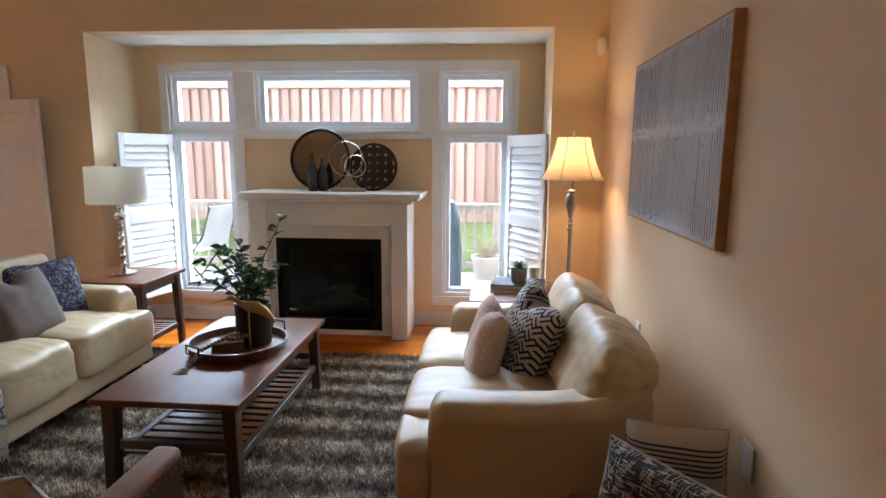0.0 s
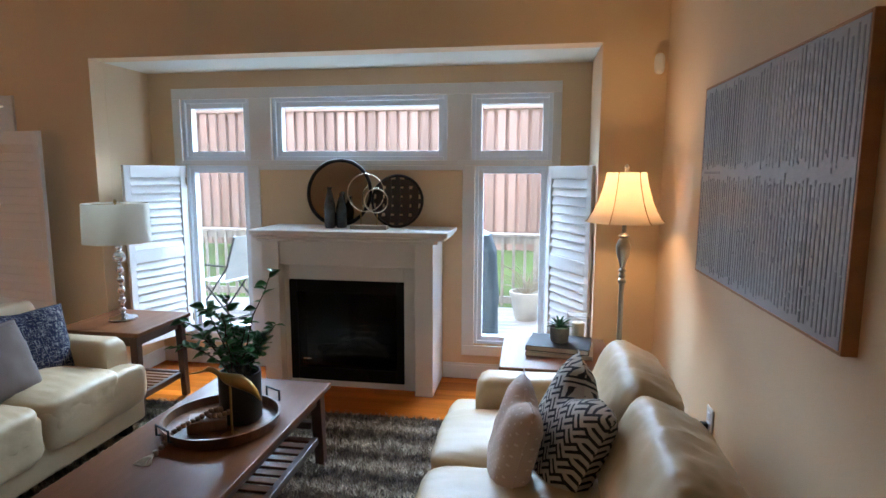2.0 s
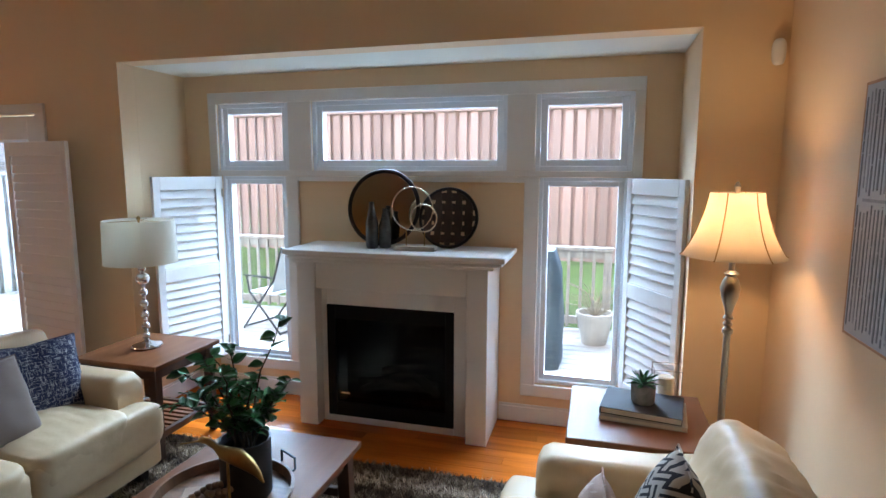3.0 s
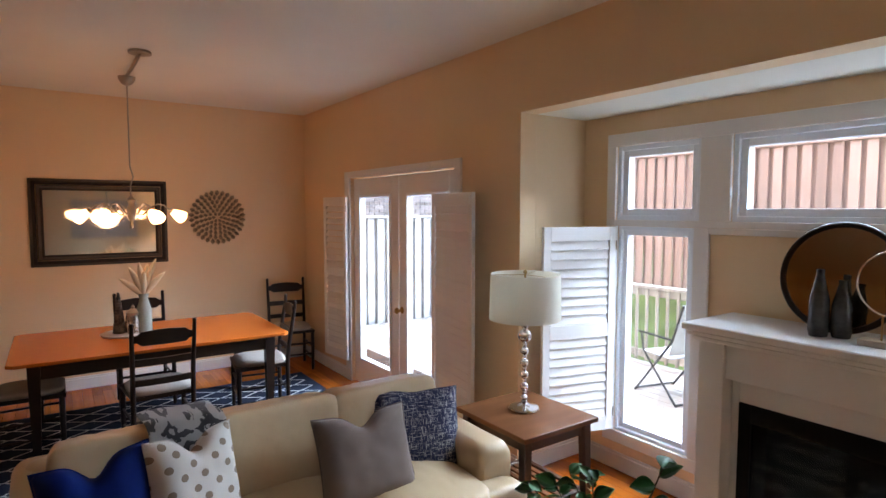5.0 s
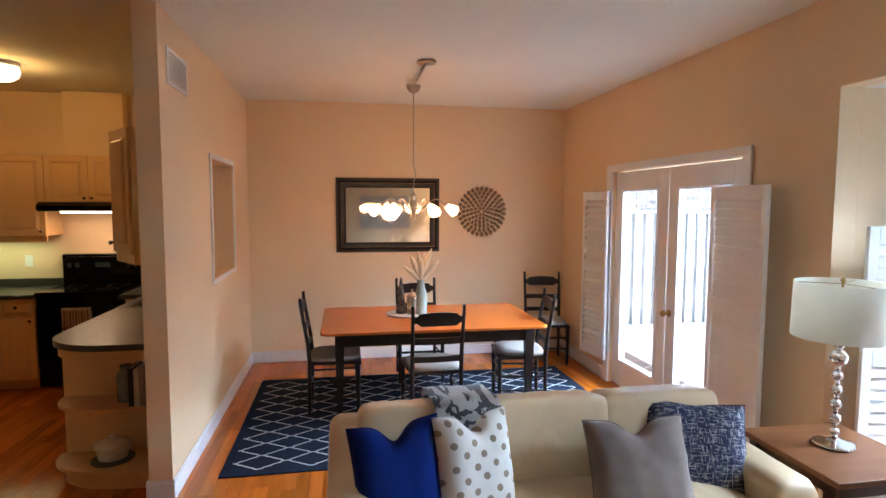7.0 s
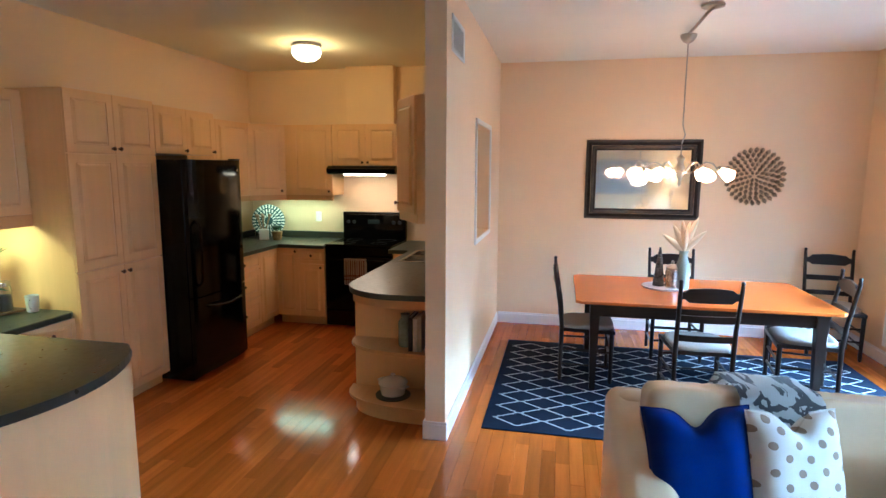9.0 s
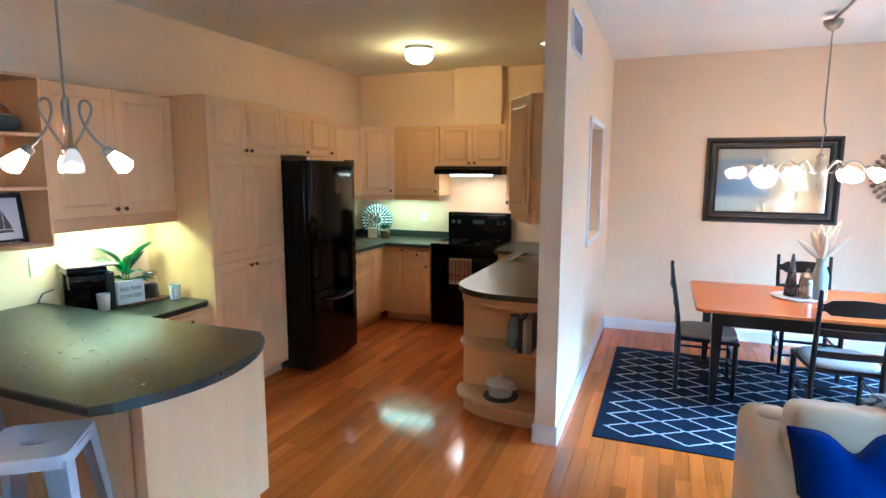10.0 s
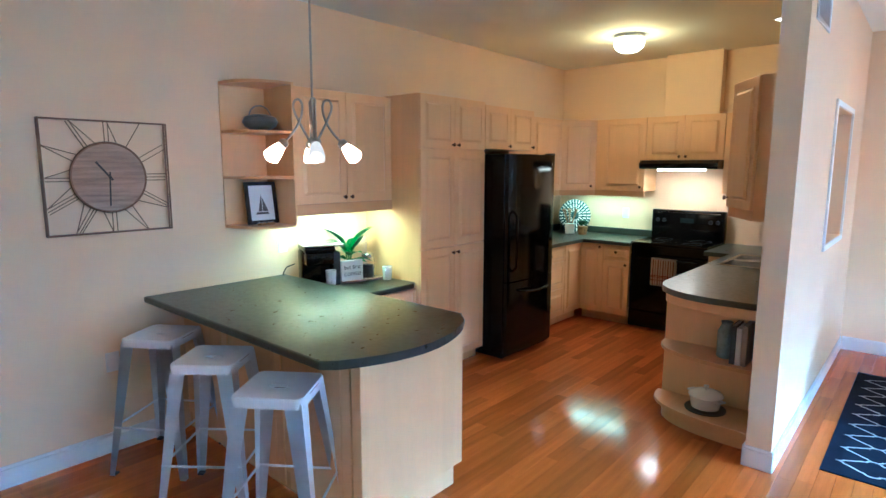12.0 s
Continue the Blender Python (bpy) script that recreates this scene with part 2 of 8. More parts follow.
structure("ceiling", box(B(), XM - 0.14, XP + 0.14, YK - 0.14, YN + 0.14, CE, CE + 0.12), M_CEIL, "white painted flat ceiling")
structure("ceiling_niche", box(B(), NX0 - 0.12, NX1 + 0.12, YN + 0.141, YW + 0.16, ZN, ZN + 0.1), M_CEIL, "painted soffit of the window niche")
structure("floor", box(B(), XM - 0.14, XP + 0.14, YK - 0.14, YW + 0.16, -0.2, -0.012), M_SUBFLOOR, "sub floor under the boards")


def trims(parent_name, label, boxes, mat=None, bevel=0.003):
    root = thing(parent_name, pose(0, 0, 0), label, "trim")
    root["kind"] = "structure"
    for b in boxes:
        part("board", box(B(), *b, bevel), mat or M_TRIM, root)
    return root


YT = YW - 0.02
trims("trim_window", "white painted flat window casing", [
    (-2.85, 0.21, YT, YW, 2.17, 2.25), (-2.85, -2.78, YT, YW, 1.652, 2.17), (0.15, 0.21, YT, YW, 1.652, 2.17),
    (-2.19, -2.01, YT, YW, 1.69, 2.17), (-0.62, -0.44, YT, YW, 1.69, 2.17), (-2.78, 0.15, YT, YW, 1.652, 1.69),
    (-2.126, -0.504, YT, YW, 1.615, 1.651), (-2.22, -2.126, YT, YW, 0.27, 1.651), (-0.504, -0.41, YT, YW, 0.27, 1.651),
    (-2.85, -2.765, YT, YW, 0.27, 1.651), (0.135, 0.21, YT, YW, 0.27, 1.651), (-2.85, -2.126, YT, YW, 0.19, 0.27), (-0.504, 0.21, YT, YW, 0.19, 0.27)])
BB = 0.105
bbs = [(XM, -5.68, YN - 0.015, YN), (-3.67, NX0, YN - 0.015, YN), (NX1, XP, YN - 0.015, YN), (NX0, -1.93, YW - 0.015, YW), (-0.65, NX1, YW - 0.015, YW),
       (NX0, NX0 + 0.015, YN, YW - 0.016), (NX1 - 0.015, NX1, YN, YW - 0.016), (XM, XM + 0.015, PY1 + 0.016, YN - 0.016), (XM + 0.015, PX, PY1, PY1 + 0.015),
       (PX, PX + 0.015, PY0 - 0.015, PY1 + 0.015), (XP - 0.015, XP, YK + 0.016, YN - 0.016), (-1.9, XP - 0.016, YK, YK + 0.015), (PX - 0.12, PX, PY0 - 0.015, PY0)]
trims("baseboard", "white painted moulded baseboard", [(*b, 0, BB) for b in bbs] + [(b[0] + (0.004 if b[1] - b[0] < 0.02 else 0), b[1] - (0.004 if b[1] - b[0] < 0.02 else 0), b[2] + (0.004 if b[3] - b[2] < 0.02 else 0), b[3] - (0.004 if b[3] - b[2] < 0.02 else 0), BB, BB + 0.02) for b in bbs])


def window(name, x0, x1, z0, z1, y=YW + 0.002, label="white vinyl window with one clear pane", f=0.05):
    w = thing(name, pose(x0, y, z0), label, "window")
    w["kind"] = "structure"
    W, Hh = x1 - x0, z1 - z0
    bm = B()
    for k, (i, d0, d1) in enumerate(((0.0, 0.0, 0.10), (f * 0.55, 0.02, 0.085))):
        t = f * 0.55 if k == 0 else f * 0.75
        box(bm, i, i + t, d0, d1, i, Hh - i, 0.003)
        box(bm, W - i - t, W - i, d0, d1, i, Hh - i, 0.003)
        box(bm, i + t, W - i - t, d0, d1, i, i + t, 0.003)
        box(bm, i + t, W - i - t, d0, d1, Hh - i - t, Hh - i, 0.003)
    part("window_frame", bm, M_VINYL, w)
    g = f * 1.25
    p = part("pane", box(B(), g, W - g, 0.05, 0.056, g, Hh - g), M_GLASS, w)
    p.visible_shadow = False
    return w


window("window_1", -2.78, -2.19, 1.69, 2.17, f=0.055)
window("window_2", -2.01, -0.62, 1.69, 2.17, f=0.055)
window("window_3", -0.44, 0.15, 1.69, 2.17, f=0.055)
window("window_4", -2.765, -2.22, 0.27, 1.65, f=0.045)
window("window_5", -0.41, 0.135, 0.28, 1.65, f=0.045)

# french doors
trims("trim_door", "white painted door casing with a flat head panel", [(-5.67, -5.56, YN - 0.02, YN, 0, 2.07), (-3.76, -3.68, YN - 0.02, YN, 0, 2.07), (-5.67, -3.68, YN - 0.02, YN, 2.07, 2.135)])


def french_door(name, x0, x1, knob):
    d = thing(name, pose(x0, YN + 0.03, 0.01), "white glazed french door, closed", "door")
    d["kind"] = "structure"
    W = x1 - x0
    bm = B()
    gx0, gx1, gz0, gz1 = 0.13, W - 0.13, 0.24, 1.89
    box(bm, 0, gx0, 0, 0.045, 0, 2.05, 0.003)
    box(bm, gx1, W, 0, 0.045, 0, 2.05, 0.003)
    box(bm, gx0, gx1, 0, 0.045, 0, gz0)
    box(bm, gx0, gx1, 0, 0.045, gz1, 2.05)
    part("leaf", bm, M_TRIM, d)
    bm = B()
    for a in ((gx0, gx0 + 0.025, gz0, gz1), (gx1 - 0.025, gx1, gz0, gz1), (gx0 + 0.025, gx1 - 0.025, gz0, gz0 + 0.025), (gx0 + 0.025, gx1 - 0.025, gz1 - 0.025, gz1)):
        box(bm, a[0], a[1], -0.012, 0.05, a[2], a[3], 0.004)
    part("glazing_bead", bm, M_VINYL, d)
    p = part("pane", box(B(), gx0 + 0.02, gx1 - 0.02, 0.02, 0.026, gz0 + 0.02, gz1 - 0.02), M_GLASS, d)
    p.visible_shadow = False
    if knob:
        bm = lathe(B(), [(0.03, 0), (0.03, 0.006), (0.012, 0.012), (0.011, 0.035), (0.026, 0.045), (0.028, 0.06), (0.018, 0.07)], seg=16)
        part("door_knob", bm, M_BRASS, d, "brass door knob", True, pose(0.05, 0, 0.86, 90, 0, 0))
    return d


french_door("door_1", -5.555, -4.665, False)
french_door("door_2", -4.655, -3.765, True)


def shutter(name, hinge, tip, z0, z1, label, mid=None, tilt=55, upper=True, lower=True):
    a, b = Vector((*hinge, 0)), Vector((*tip, 0))
    W = (b - a).length
    ang = math.degrees(math.atan2((b - a).y, (b - a).x))
    s = thing(name, pose(hinge[0], hinge[1], z0, 0, 0, ang), label, "shutter", "plantation shutters")
    Hh = z1 - z0
    st = 0.05
    mid = mid or Hh * 0.5
    bm = B()
    for q in ((0, st, 0, Hh), (W - st, W, 0, Hh), (st, W - st, 0, 0.09), (st, W - st, Hh - 0.09, Hh), (st, W - st, mid - 0.045, mid + 0.045)):
        box(bm, q[0], q[1], -0.014, 0.014, q[2], q[3], 0.002)
    part("shutter_frame", bm, M_TRIM, s)
    lou = box(B(), 0.001, W - 2 * st - 0.001, -0.032, 0.032, -0.0045, 0.0045, 0.004)
    me = None
    for lo, hi in ((0.09, mid - 0.045), (mid + 0.045, Hh - 0.09)):
        n = max(1, int((hi - lo) / 0.058))
        for k in range(n):
            z = lo + (k + 0.5) * (hi - lo) / n
            if me is None:
                ob = part("louver", lou, M_TRIM, s)
                me = ob.data
            else:
                ob = new("louver", me)
                ob.parent = s
            ob.matrix_basis = pose(st, 0, z, tilt, 0, 0)
    for z in (0.12, Hh - 0.12):
        part("hinge", tube(B(), [(0.0, 0.017, z - 0.03), (0.0, 0.017, z + 0.03)], 0.005, 8), M_NICKEL, s)
    return s


shutter("shutter", (-2.755, 5.165), (-2.90, 4.65), 0.29, 1.645, "white louvered plantation shutter swung open beside the tall window", tilt=-74)
shutter("shutter", (0.135, 5.165), (0.398, 4.70), 0.29, 1.645, "white louvered plantation shutter swung open near the floor lamp", tilt=74)
shutter("shutter", (-4.03, 4.575), (-3.36, 4.455), 0.22, 1.875, "white plantation shutter with closed louvers folded back from the french door", mid=0.85, tilt=80)
shutter("shutter", (-5.56, 4.55), (-6.0, 4.50), 0.22, 1.885, "white plantation shutter with louvers beside the dining chair", mid=0.9, tilt=-60)


# ---- soft things ----
def cushion_mesh(bm, c, s, k=4.0, cuts=9, m=None, wrinkle=0.0, seed=0.0, top_puff=0.0):
    """A stuffed box: rounded by a superellipsoid of power k, with shallow wrinkles."""
    n = cuts
    verts = {}

    def vert(i, j, l):
        key = (i, j, l)
        if key not in verts:
            p = Vector((2 * i / n - 1, 2 * j / n - 1, 2 * l / n - 1))
            mx = max(abs(a) for a in p)
            r = (abs(p.x) ** k + abs(p.y) ** k + abs(p.z) ** k) ** (1 / k)
            q = p * (mx / r)
            w = Vector((q.x * s[0] / 2, q.y * s[1] / 2, q.z * s[2] / 2))
            if top_puff and q.z > 0:
                w.z += top_puff * (1 - q.x * q.x) * (1 - q.y * q.y)
            if wrinkle:
                e = noise.noise(Vector((w.x * 7 + seed, w.y * 7, w.z * 7))) * wrinkle * 0.6 + noise.noise(Vector((w.x * 28, w.y * 20 + seed, w.z * 24))) * wrinkle * 0.45
                w += w.normalized() * e
                if q.z > 0.1:
                    pk = noise.noise(Vector((w.x * 42 + seed, w.y * 7, w.z * 6))) + 0.5 * noise.noise(Vector((w.x * 75, w.y * 9 + seed, w.z * 9)))
                    w += Vector((0, -0.3, 0.7)) * pk * wrinkle * 0.8 * q.z ** 2
            w += Vector(c)
            verts[key] = bm.verts.new(m @ w if m is not None else w)
        return verts[key]

    for a in range(n):
        for b in range(n):
            for f in (0, n):
                for q in (((a, b, f), (a + 1, b, f), (a + 1, b + 1, f), (a, b + 1, f)), ((a, f, b), (a + 1, f, b), (a + 1, f, b + 1), (a, f, b + 1)), ((f, a, b), (f, a + 1, b), (f, a + 1, b + 1), (f, a, b + 1))):
                    bm.faces.new([vert(*v) for v in q])
    return bm


def pillow(name, w, h, t, mat, m, label, chop=0.0, seed=0.0, piping=None):
    n = 22
    bm = B()
    rows = {}
    for side in (1, -1):
        for i in range(n + 1):
            for j in range(n + 1):
                u, v = 2 * i / n - 1, 2 * j / n - 1
                edge = i in (0, n) or j in (0, n)
                if edge and side == -1:
                    rows[(side, i, j)] = rows[(1, i, j)]
                    continue
                f = max(0.0, (1 - u ** 4) * (1 - v ** 4)) ** 0.62
                pull = 1 - 0.055 * (1 - abs(v) ** 2.2) * abs(u) ** 3
                pullv = 1 - 0.055 * (1 - abs(u) ** 2.2) * abs(v) ** 3
                x, z = u * w / 2 * pull, v * h / 2 * pullv
                if chop and v > 0:
                    z -= chop * math.exp(-(u / 0.28) ** 2) * v ** 2.5
                    f *= 1 - 0.5 * math.exp(-(u / 0.2) ** 2) * v ** 3
                wr = noise.noise(Vector((x * 14 + seed, z * 14, side * 3 + seed))) * 0.006 + noise.noise(Vector((x * 30, z * 26 + seed, side))) * 0.003
                y = side * (t / 2 * f + (wr if not edge else 0))
                rows[(side, i, j)] = bm.verts.new((x, y, z + h / 2))
        for i in range(n):
            for j in range(n):
                bm.faces.new([rows[(side, a, b)] for a, b in ((i, j), (i + 1, j), (i + 1, j + 1), (i, j + 1))])
    root = thing(name, m, label, "cushion")
    part("cover", bm, mat, root, smooth="all")
    pts = []
    ring = [(i, 0) for i in range(n)] + [(n, j) for j in range(n)] + [(i, n) for i in range(n, 0, -1)] + [(0, j) for j in range(n, 0, -1)]
    for i, j in ring:
        u, v = 2 * i / n - 1, 2 * j / n - 1
        x, z = u * w / 2 * (1 - 0.055 * (1 - abs(v) ** 2.2) * abs(u) ** 3), v * h / 2 * (1 - 0.055 * (1 - abs(u) ** 2.2) * abs(v) ** 3)
        if chop and v > 0:
            z -= chop * math.exp(-(u / 0.28) ** 2) * v ** 2.5
        pts.append((x, 0, z + h / 2))
    part("seam", tube(B(), pts, 0.0035, 6, closed=True), piping or mat, root)
    return root


def pattern_material(name, base, ink, kind, size=0.1, amount=0.5, rough=0.85, sheen=0.2, axes="XZ"):
    m = material(name, base, rough, vary=0.05, bump=0.35, fine=420, sheen=sheen)
    n, l = m.node_tree.nodes, m.node_tree.links
    b = n["Principled BSDF"]
    old = b.inputs["Base Color"].links[0].from_socket
    tc = n.new("ShaderNodeTexCoord")
    sep = n.new("ShaderNodeSeparateXYZ")
    l.new(tc.outputs["Object"], sep.inputs[0])
    comb = n.new("ShaderNodeCombineXYZ")
    l.new(sep.outputs[axes[0]], comb.inputs[0])
    l.new(sep.outputs[axes[1]], comb.inputs[1])

    def math_node(op, a, bb=None, c=None):
        q = n.new("ShaderNodeMath")
        q.operation = op
        for i, v in enumerate((a, bb, c)):
            if v is None:
                continue
            if isinstance(v, (int, float)):
                q.inputs[i].default_value = v
            else:
                l.new(v, q.inputs[i])
        return q.outputs[0]

    mp = n.new("ShaderNodeMapping")
    l.new(comb.outputs[0], mp.inputs[0])
    if kind == "dots":
        v = n.new("ShaderNodeTexVoronoi")
        v.voronoi_dimensions = "2D"
        v.inputs["Scale"].default_value = 1 / size
        v.inputs["Randomness"].default_value = 0.25
        mp.inputs["Rotation"].default_value = (0, 0, 0.785)
        l.new(mp.outputs[0], v.inputs["Vector"])
        f = math_node("LESS_THAN", v.outputs["Distance"], amount)
    elif kind == "stripes":
        z = sep.outputs["Z"]
        saw = math_node("FRACT", math_node("DIVIDE", z, size))
        band = math_node("LESS_THAN", saw, 0.42)
        lo = math_node("GREATER_THAN", z, 0.135)
        hi = math_node("LESS_THAN", z, 0.225)
        f = math_node("MULTIPLY", math_node("MULTIPLY", band, lo), hi)
    elif kind == "fret":
        mp.inputs["Rotation"].default_value = (0, 0, 0.785)
        sp = n.new("ShaderNodeSeparateXYZ")
        l.new(mp.outputs[0], sp.inputs[0])
        u, v = math_node("DIVIDE", sp.outputs[0], size), math_node("DIVIDE", sp.outputs[1], size)
        par = math_node("FLOORED_MODULO", math_node("ADD", math_node("FLOOR", u), math_node("FLOOR", v)), 2.0)
        fu, fv = math_node("FRACT", math_node("MULTIPLY", u, 2.0)), math_node("FRACT", math_node("MULTIPLY", v, 2.0))
        su, sv = math_node("GREATER_THAN", fu, 0.42), math_node("GREATER_THAN", fv, 0.42)
        f = math_node("ADD", math_node("MULTIPLY", par, su), math_node("MULTIPLY", math_node("SUBTRACT", 1.0, par), sv))
    elif kind == "tweed":
        f = None
        for sc in ((260, 26, 1), (22, 240, 1)):
            mpp = n.new("ShaderNodeMapping")
            mpp.inputs["Scale"].default_value = sc
            l.new(comb.outputs[0], mpp.inputs[0])
            t = n.new("ShaderNodeTexNoise")
            t.inputs["Scale"].default_value = 1.0
            t.inputs["Detail"].default_value = 2
            l.new(mpp.outputs[0], t.inputs[0])
            g = math_node("GREATER_THAN", t.outputs[0], 1 - amount)
            f = g if f is None else math_node("MAXIMUM", f, g)
    else:
        v = n.new("ShaderNodeTexVoronoi")
        v.voronoi_dimensions = "2D"
        v.feature = "F1"
        v.inputs["Scale"].default_value = 1 / size
        v.inputs["Randomness"].default_value = 0.15
        nz = n.new("ShaderNodeTexNoise")
        nz.inputs["Scale"].default_value = 30
        nz.inputs["Detail"].default_value = 3
        l.new(mp.outputs[0], nz.inputs[0])
        l.new(mp.outputs[0], v.inputs["Vector"])
        wv = math_node("SINE", math_node("MULTIPLY", math_node("ADD", v.outputs["Distance"], math_node("MULTIPLY", nz.outputs[0], 0.5)), 17.0))
        f = math_node("GREATER_THAN", wv, 1 - 2 * amount)
    mix = n.new("ShaderNodeMix")
    mix.data_type = "RGBA"
    l.new(f, mix.inputs["Factor"])
    l.new(old, mix.inputs["A"])
    mix.inputs["B"].default_value = (*ink, 1)
    l.new(mix.outputs["Result"], b.inputs["Base Color"])
    return m


M_NAVY = material("navy_velvet", (0.002, 0.026, 0.20), 0.8, vary=0.2, bump=0.15, fine=300, spec=0.15)
M_TAUPE = material("taupe_linen", (0.18, 0.13, 0.105), 0.85, vary=0.06, bump=0.35, fine=380, sheen=0.2)
M_DOT = pattern_material("dotted_cotton", (0.66, 0.62, 0.55), (0.26, 0.19, 0.13), "dots", 0.064, 0.22, sheen=0.0)
M_TWEED = pattern_material("blue_white_tweed", (0.014, 0.022, 0.065), (0.36, 0.36, 0.37), "tweed", 0.1, 0.40, sheen=0.0)
M_PINK = pattern_material("blush_linen", (0.60, 0.42, 0.33), (0.72, 0.58, 0.50), "dots", 0.03, 0.14)
M_FRET = pattern_material("black_white_fret", (0.016, 0.016, 0.022), (0.50, 0.44, 0.38), "fret", 0.046, sheen=0.0)
M_STRIPE = pattern_material("striped_cotton", (0.52, 0.44, 0.36), (0.02, 0.02, 0.022), "stripes", 0.0150)
M_SPECK = pattern_material("speckled_charcoal", (0.016, 0.015, 0.014), (0.42, 0.37, 0.28), "tweed", 0.1, 0.40, sheen=0.0)
M_IKAT = pattern_material("grey_ikat_throw", (0.62, 0.61, 0.58), (0.09, 0.09, 0.095), "ikat", 0.15, 0.30, axes="YZ")


def sofa(name, m, length, arm, seats, depth, label, back_h=0.88, lean_back=14, over=0.5, off=0.33, puff=6):
    """Local frame: x along the sofa, y = 0 at the front, back towards +y. The seat cushions reach round the front of the arms."""
    s = thing(name, m, label, "sofa")
    AF = 0.15
    base = B()
    box(base, 0.015, length - 0.015, 0.035, depth - 0.04, 0.09, 0.31, 0.03, seg=3)
    part("base", base, M_LEATHER, s, smooth=True)
    for x0 in (0.0, length - arm):
        bm = B()
        nseg, rings = 20, []
        path = [(AF - 0.012, 0.56), (AF + 0.005, 0.59), (AF + 0.04, 0.607), (AF + 0.2, 0.607), (AF + 0.42, 0.612), (AF + 0.56, 0.63), (AF + 0.68, 0.66), (depth - 0.03, back_h - 0.125)]
        for i, (y, top) in enumerate(path):
            inset = 0.022 if i == 0 else (0.006 if i == 1 else 0.0)
            r = 0.07
            prof = []
            for k in range(nseg + 1):
                a = math.pi * k / nseg
                sgn = 1 if a < math.pi / 2 - 1e-3 else (-1 if a > math.pi / 2 + 1e-3 else 0)
                prof.append((x0 + arm / 2 + (arm / 2 - r - inset) * sgn + r * math.cos(a), top - r + r * math.sin(a)))
            prof = [(x0 + arm - inset, 0.09)] + prof + [(x0 + inset, 0.09)]
            rings.append([bm.verts.new((px_, y, pz)) for px_, pz in prof])
        for A, C in zip(rings, rings[1:]):
            for k in range(len(A)):
                bm.faces.new((A[k], A[(k + 1) % len(A)], C[(k + 1) % len(A)], C[k]))
        bm.faces.new(rings[0])
        bm.faces.new(rings[-1])
        part("arm", bm, M_LEATHER, s, smooth=True)
    bk = B()
    box(bk, 0.02, length - 0.02, depth - 0.20, depth, 0.09, back_h - 0.12, 0.08, seg=5)
    part("back", bk, M_LEATHER, s, smooth=True)
    w = (length - 2 * arm) / seats
    wb = (length - 2 * arm * over) / seats
    for k in range(seats):
        lo = 0.0 if k == 0 else arm + w * k
        hi = length if k == seats - 1 else arm + w * (k + 1)
        bm = B()
        cushion_mesh(bm, (arm + w * (k + 0.5), 0.37, 0.385), (w + 0.004, 0.74, 0.19), k=7, cuts=24, wrinkle=0.009, seed=k * 7.3, top_puff=0.03)
        part("seat_cushion", bm, M_LEATHER, s, smooth="all")
        bm = B()
        cushion_mesh(bm, ((lo + hi) / 2, 0.085, 0.33), (hi - lo + 0.004, 0.17, 0.25), k=5, cuts=20, wrinkle=0.008, seed=k * 4.1)
        part("seat_front_roll", bm, M_LEATHER, s, smooth="all")
        cx = arm * over + wb * (k + 0.5)
        bm = B()
        mm = pose(cx, depth - off, 0.44, -lean_back, 0, 0)
        cushion_mesh(bm, (0, 0, (back_h - 0.44) / 2 + 0.015), (wb + 0.035, 0.26, (back_h - 0.44) * 1.06), k=puff, cuts=26, m=mm, wrinkle=0.019 if puff < 8 else 0.008, seed=k * 3.1 + 1)
        part("back_cushion", bm, M_LEATHER, s, smooth="all")
    for x in (0.08, length - 0.08):
        for y in (0.14, depth - 0.08):
            part("foot", box(B(), x - 0.03, x + 0.03, y - 0.03, y + 0.03, 0, 0.09, 0.004), M_BLACKWOOD, s)
    return s


sofa("sofa", pose(-2.25, 1.94, 0.012, 0, 0, 90), 2.02, 0.21, 3, 1.07, "cream leather three seat sofa with loose back cushions and scatter cushions", 0.805, 12, 0.70, 0.40, 9)
sofa("loveseat", pose(-0.37, 3.76, 0.012, 0, 0, -90), 1.49, 0.21, 2, 0.935, "cream leather loveseat with wrinkled back cushions against the wall", 0.81, 24, 0.35, 0.215, 4.4)


def lean(x, y, z, face, back=18, roll=0):
    """Pose of a cushion standing at a place, that faces the heading given, leaning back."""
    return pose(x, y, z, 0, 0, face) @ pose(0, 0, 0, -back, roll, 0)


pillow("scatter_cushion", 0.375, 0.42, 0.16, M_NAVY, lean(-2.58, 2.255, 0.465, 84, 17, -9), "navy blue velvet scatter cushion on the cream sofa", 0.07, 1)
pillow("scatter_cushion", 0.35, 0.43, 0.15, M_DOT, lean(-2.57, 2.555, 0.475, 108, 17, 2), "off-white scatter cushion with brown dots on the cream sofa", 0.07, 2)
pillow("scatter_cushion", 0.45, 0.40, 0.17, M_TAUPE, lean(-2.52, 3.25, 0.455, 86, 23, -1), "plain taupe linen scatter cushion on the cream sofa", 0.065, 3)
pillow("scatter_cushion", 0.46, 0.42, 0.15, M_TWEED, lean(-2.665, 3.58, 0.435, 68, 24, 0), "navy and white tweed scatter cushion by the sofa arm", 0.01, 4)
pillow("scatter_cushion", 0.40, 0.43, 0.15, M_PINK, lean(-0.085, 3.00, 0.385, -84, 14, 2), "blush pink linen scatter cushion on the loveseat", 0.04, 5)
pillow("scatter_cushion", 0.49, 0.48, 0.19, M_FRET, lean(0.083, 3.07, 0.395, -80, 20, 9), "black and white fretwork scatter cushion on the loveseat", 0.07, 6)

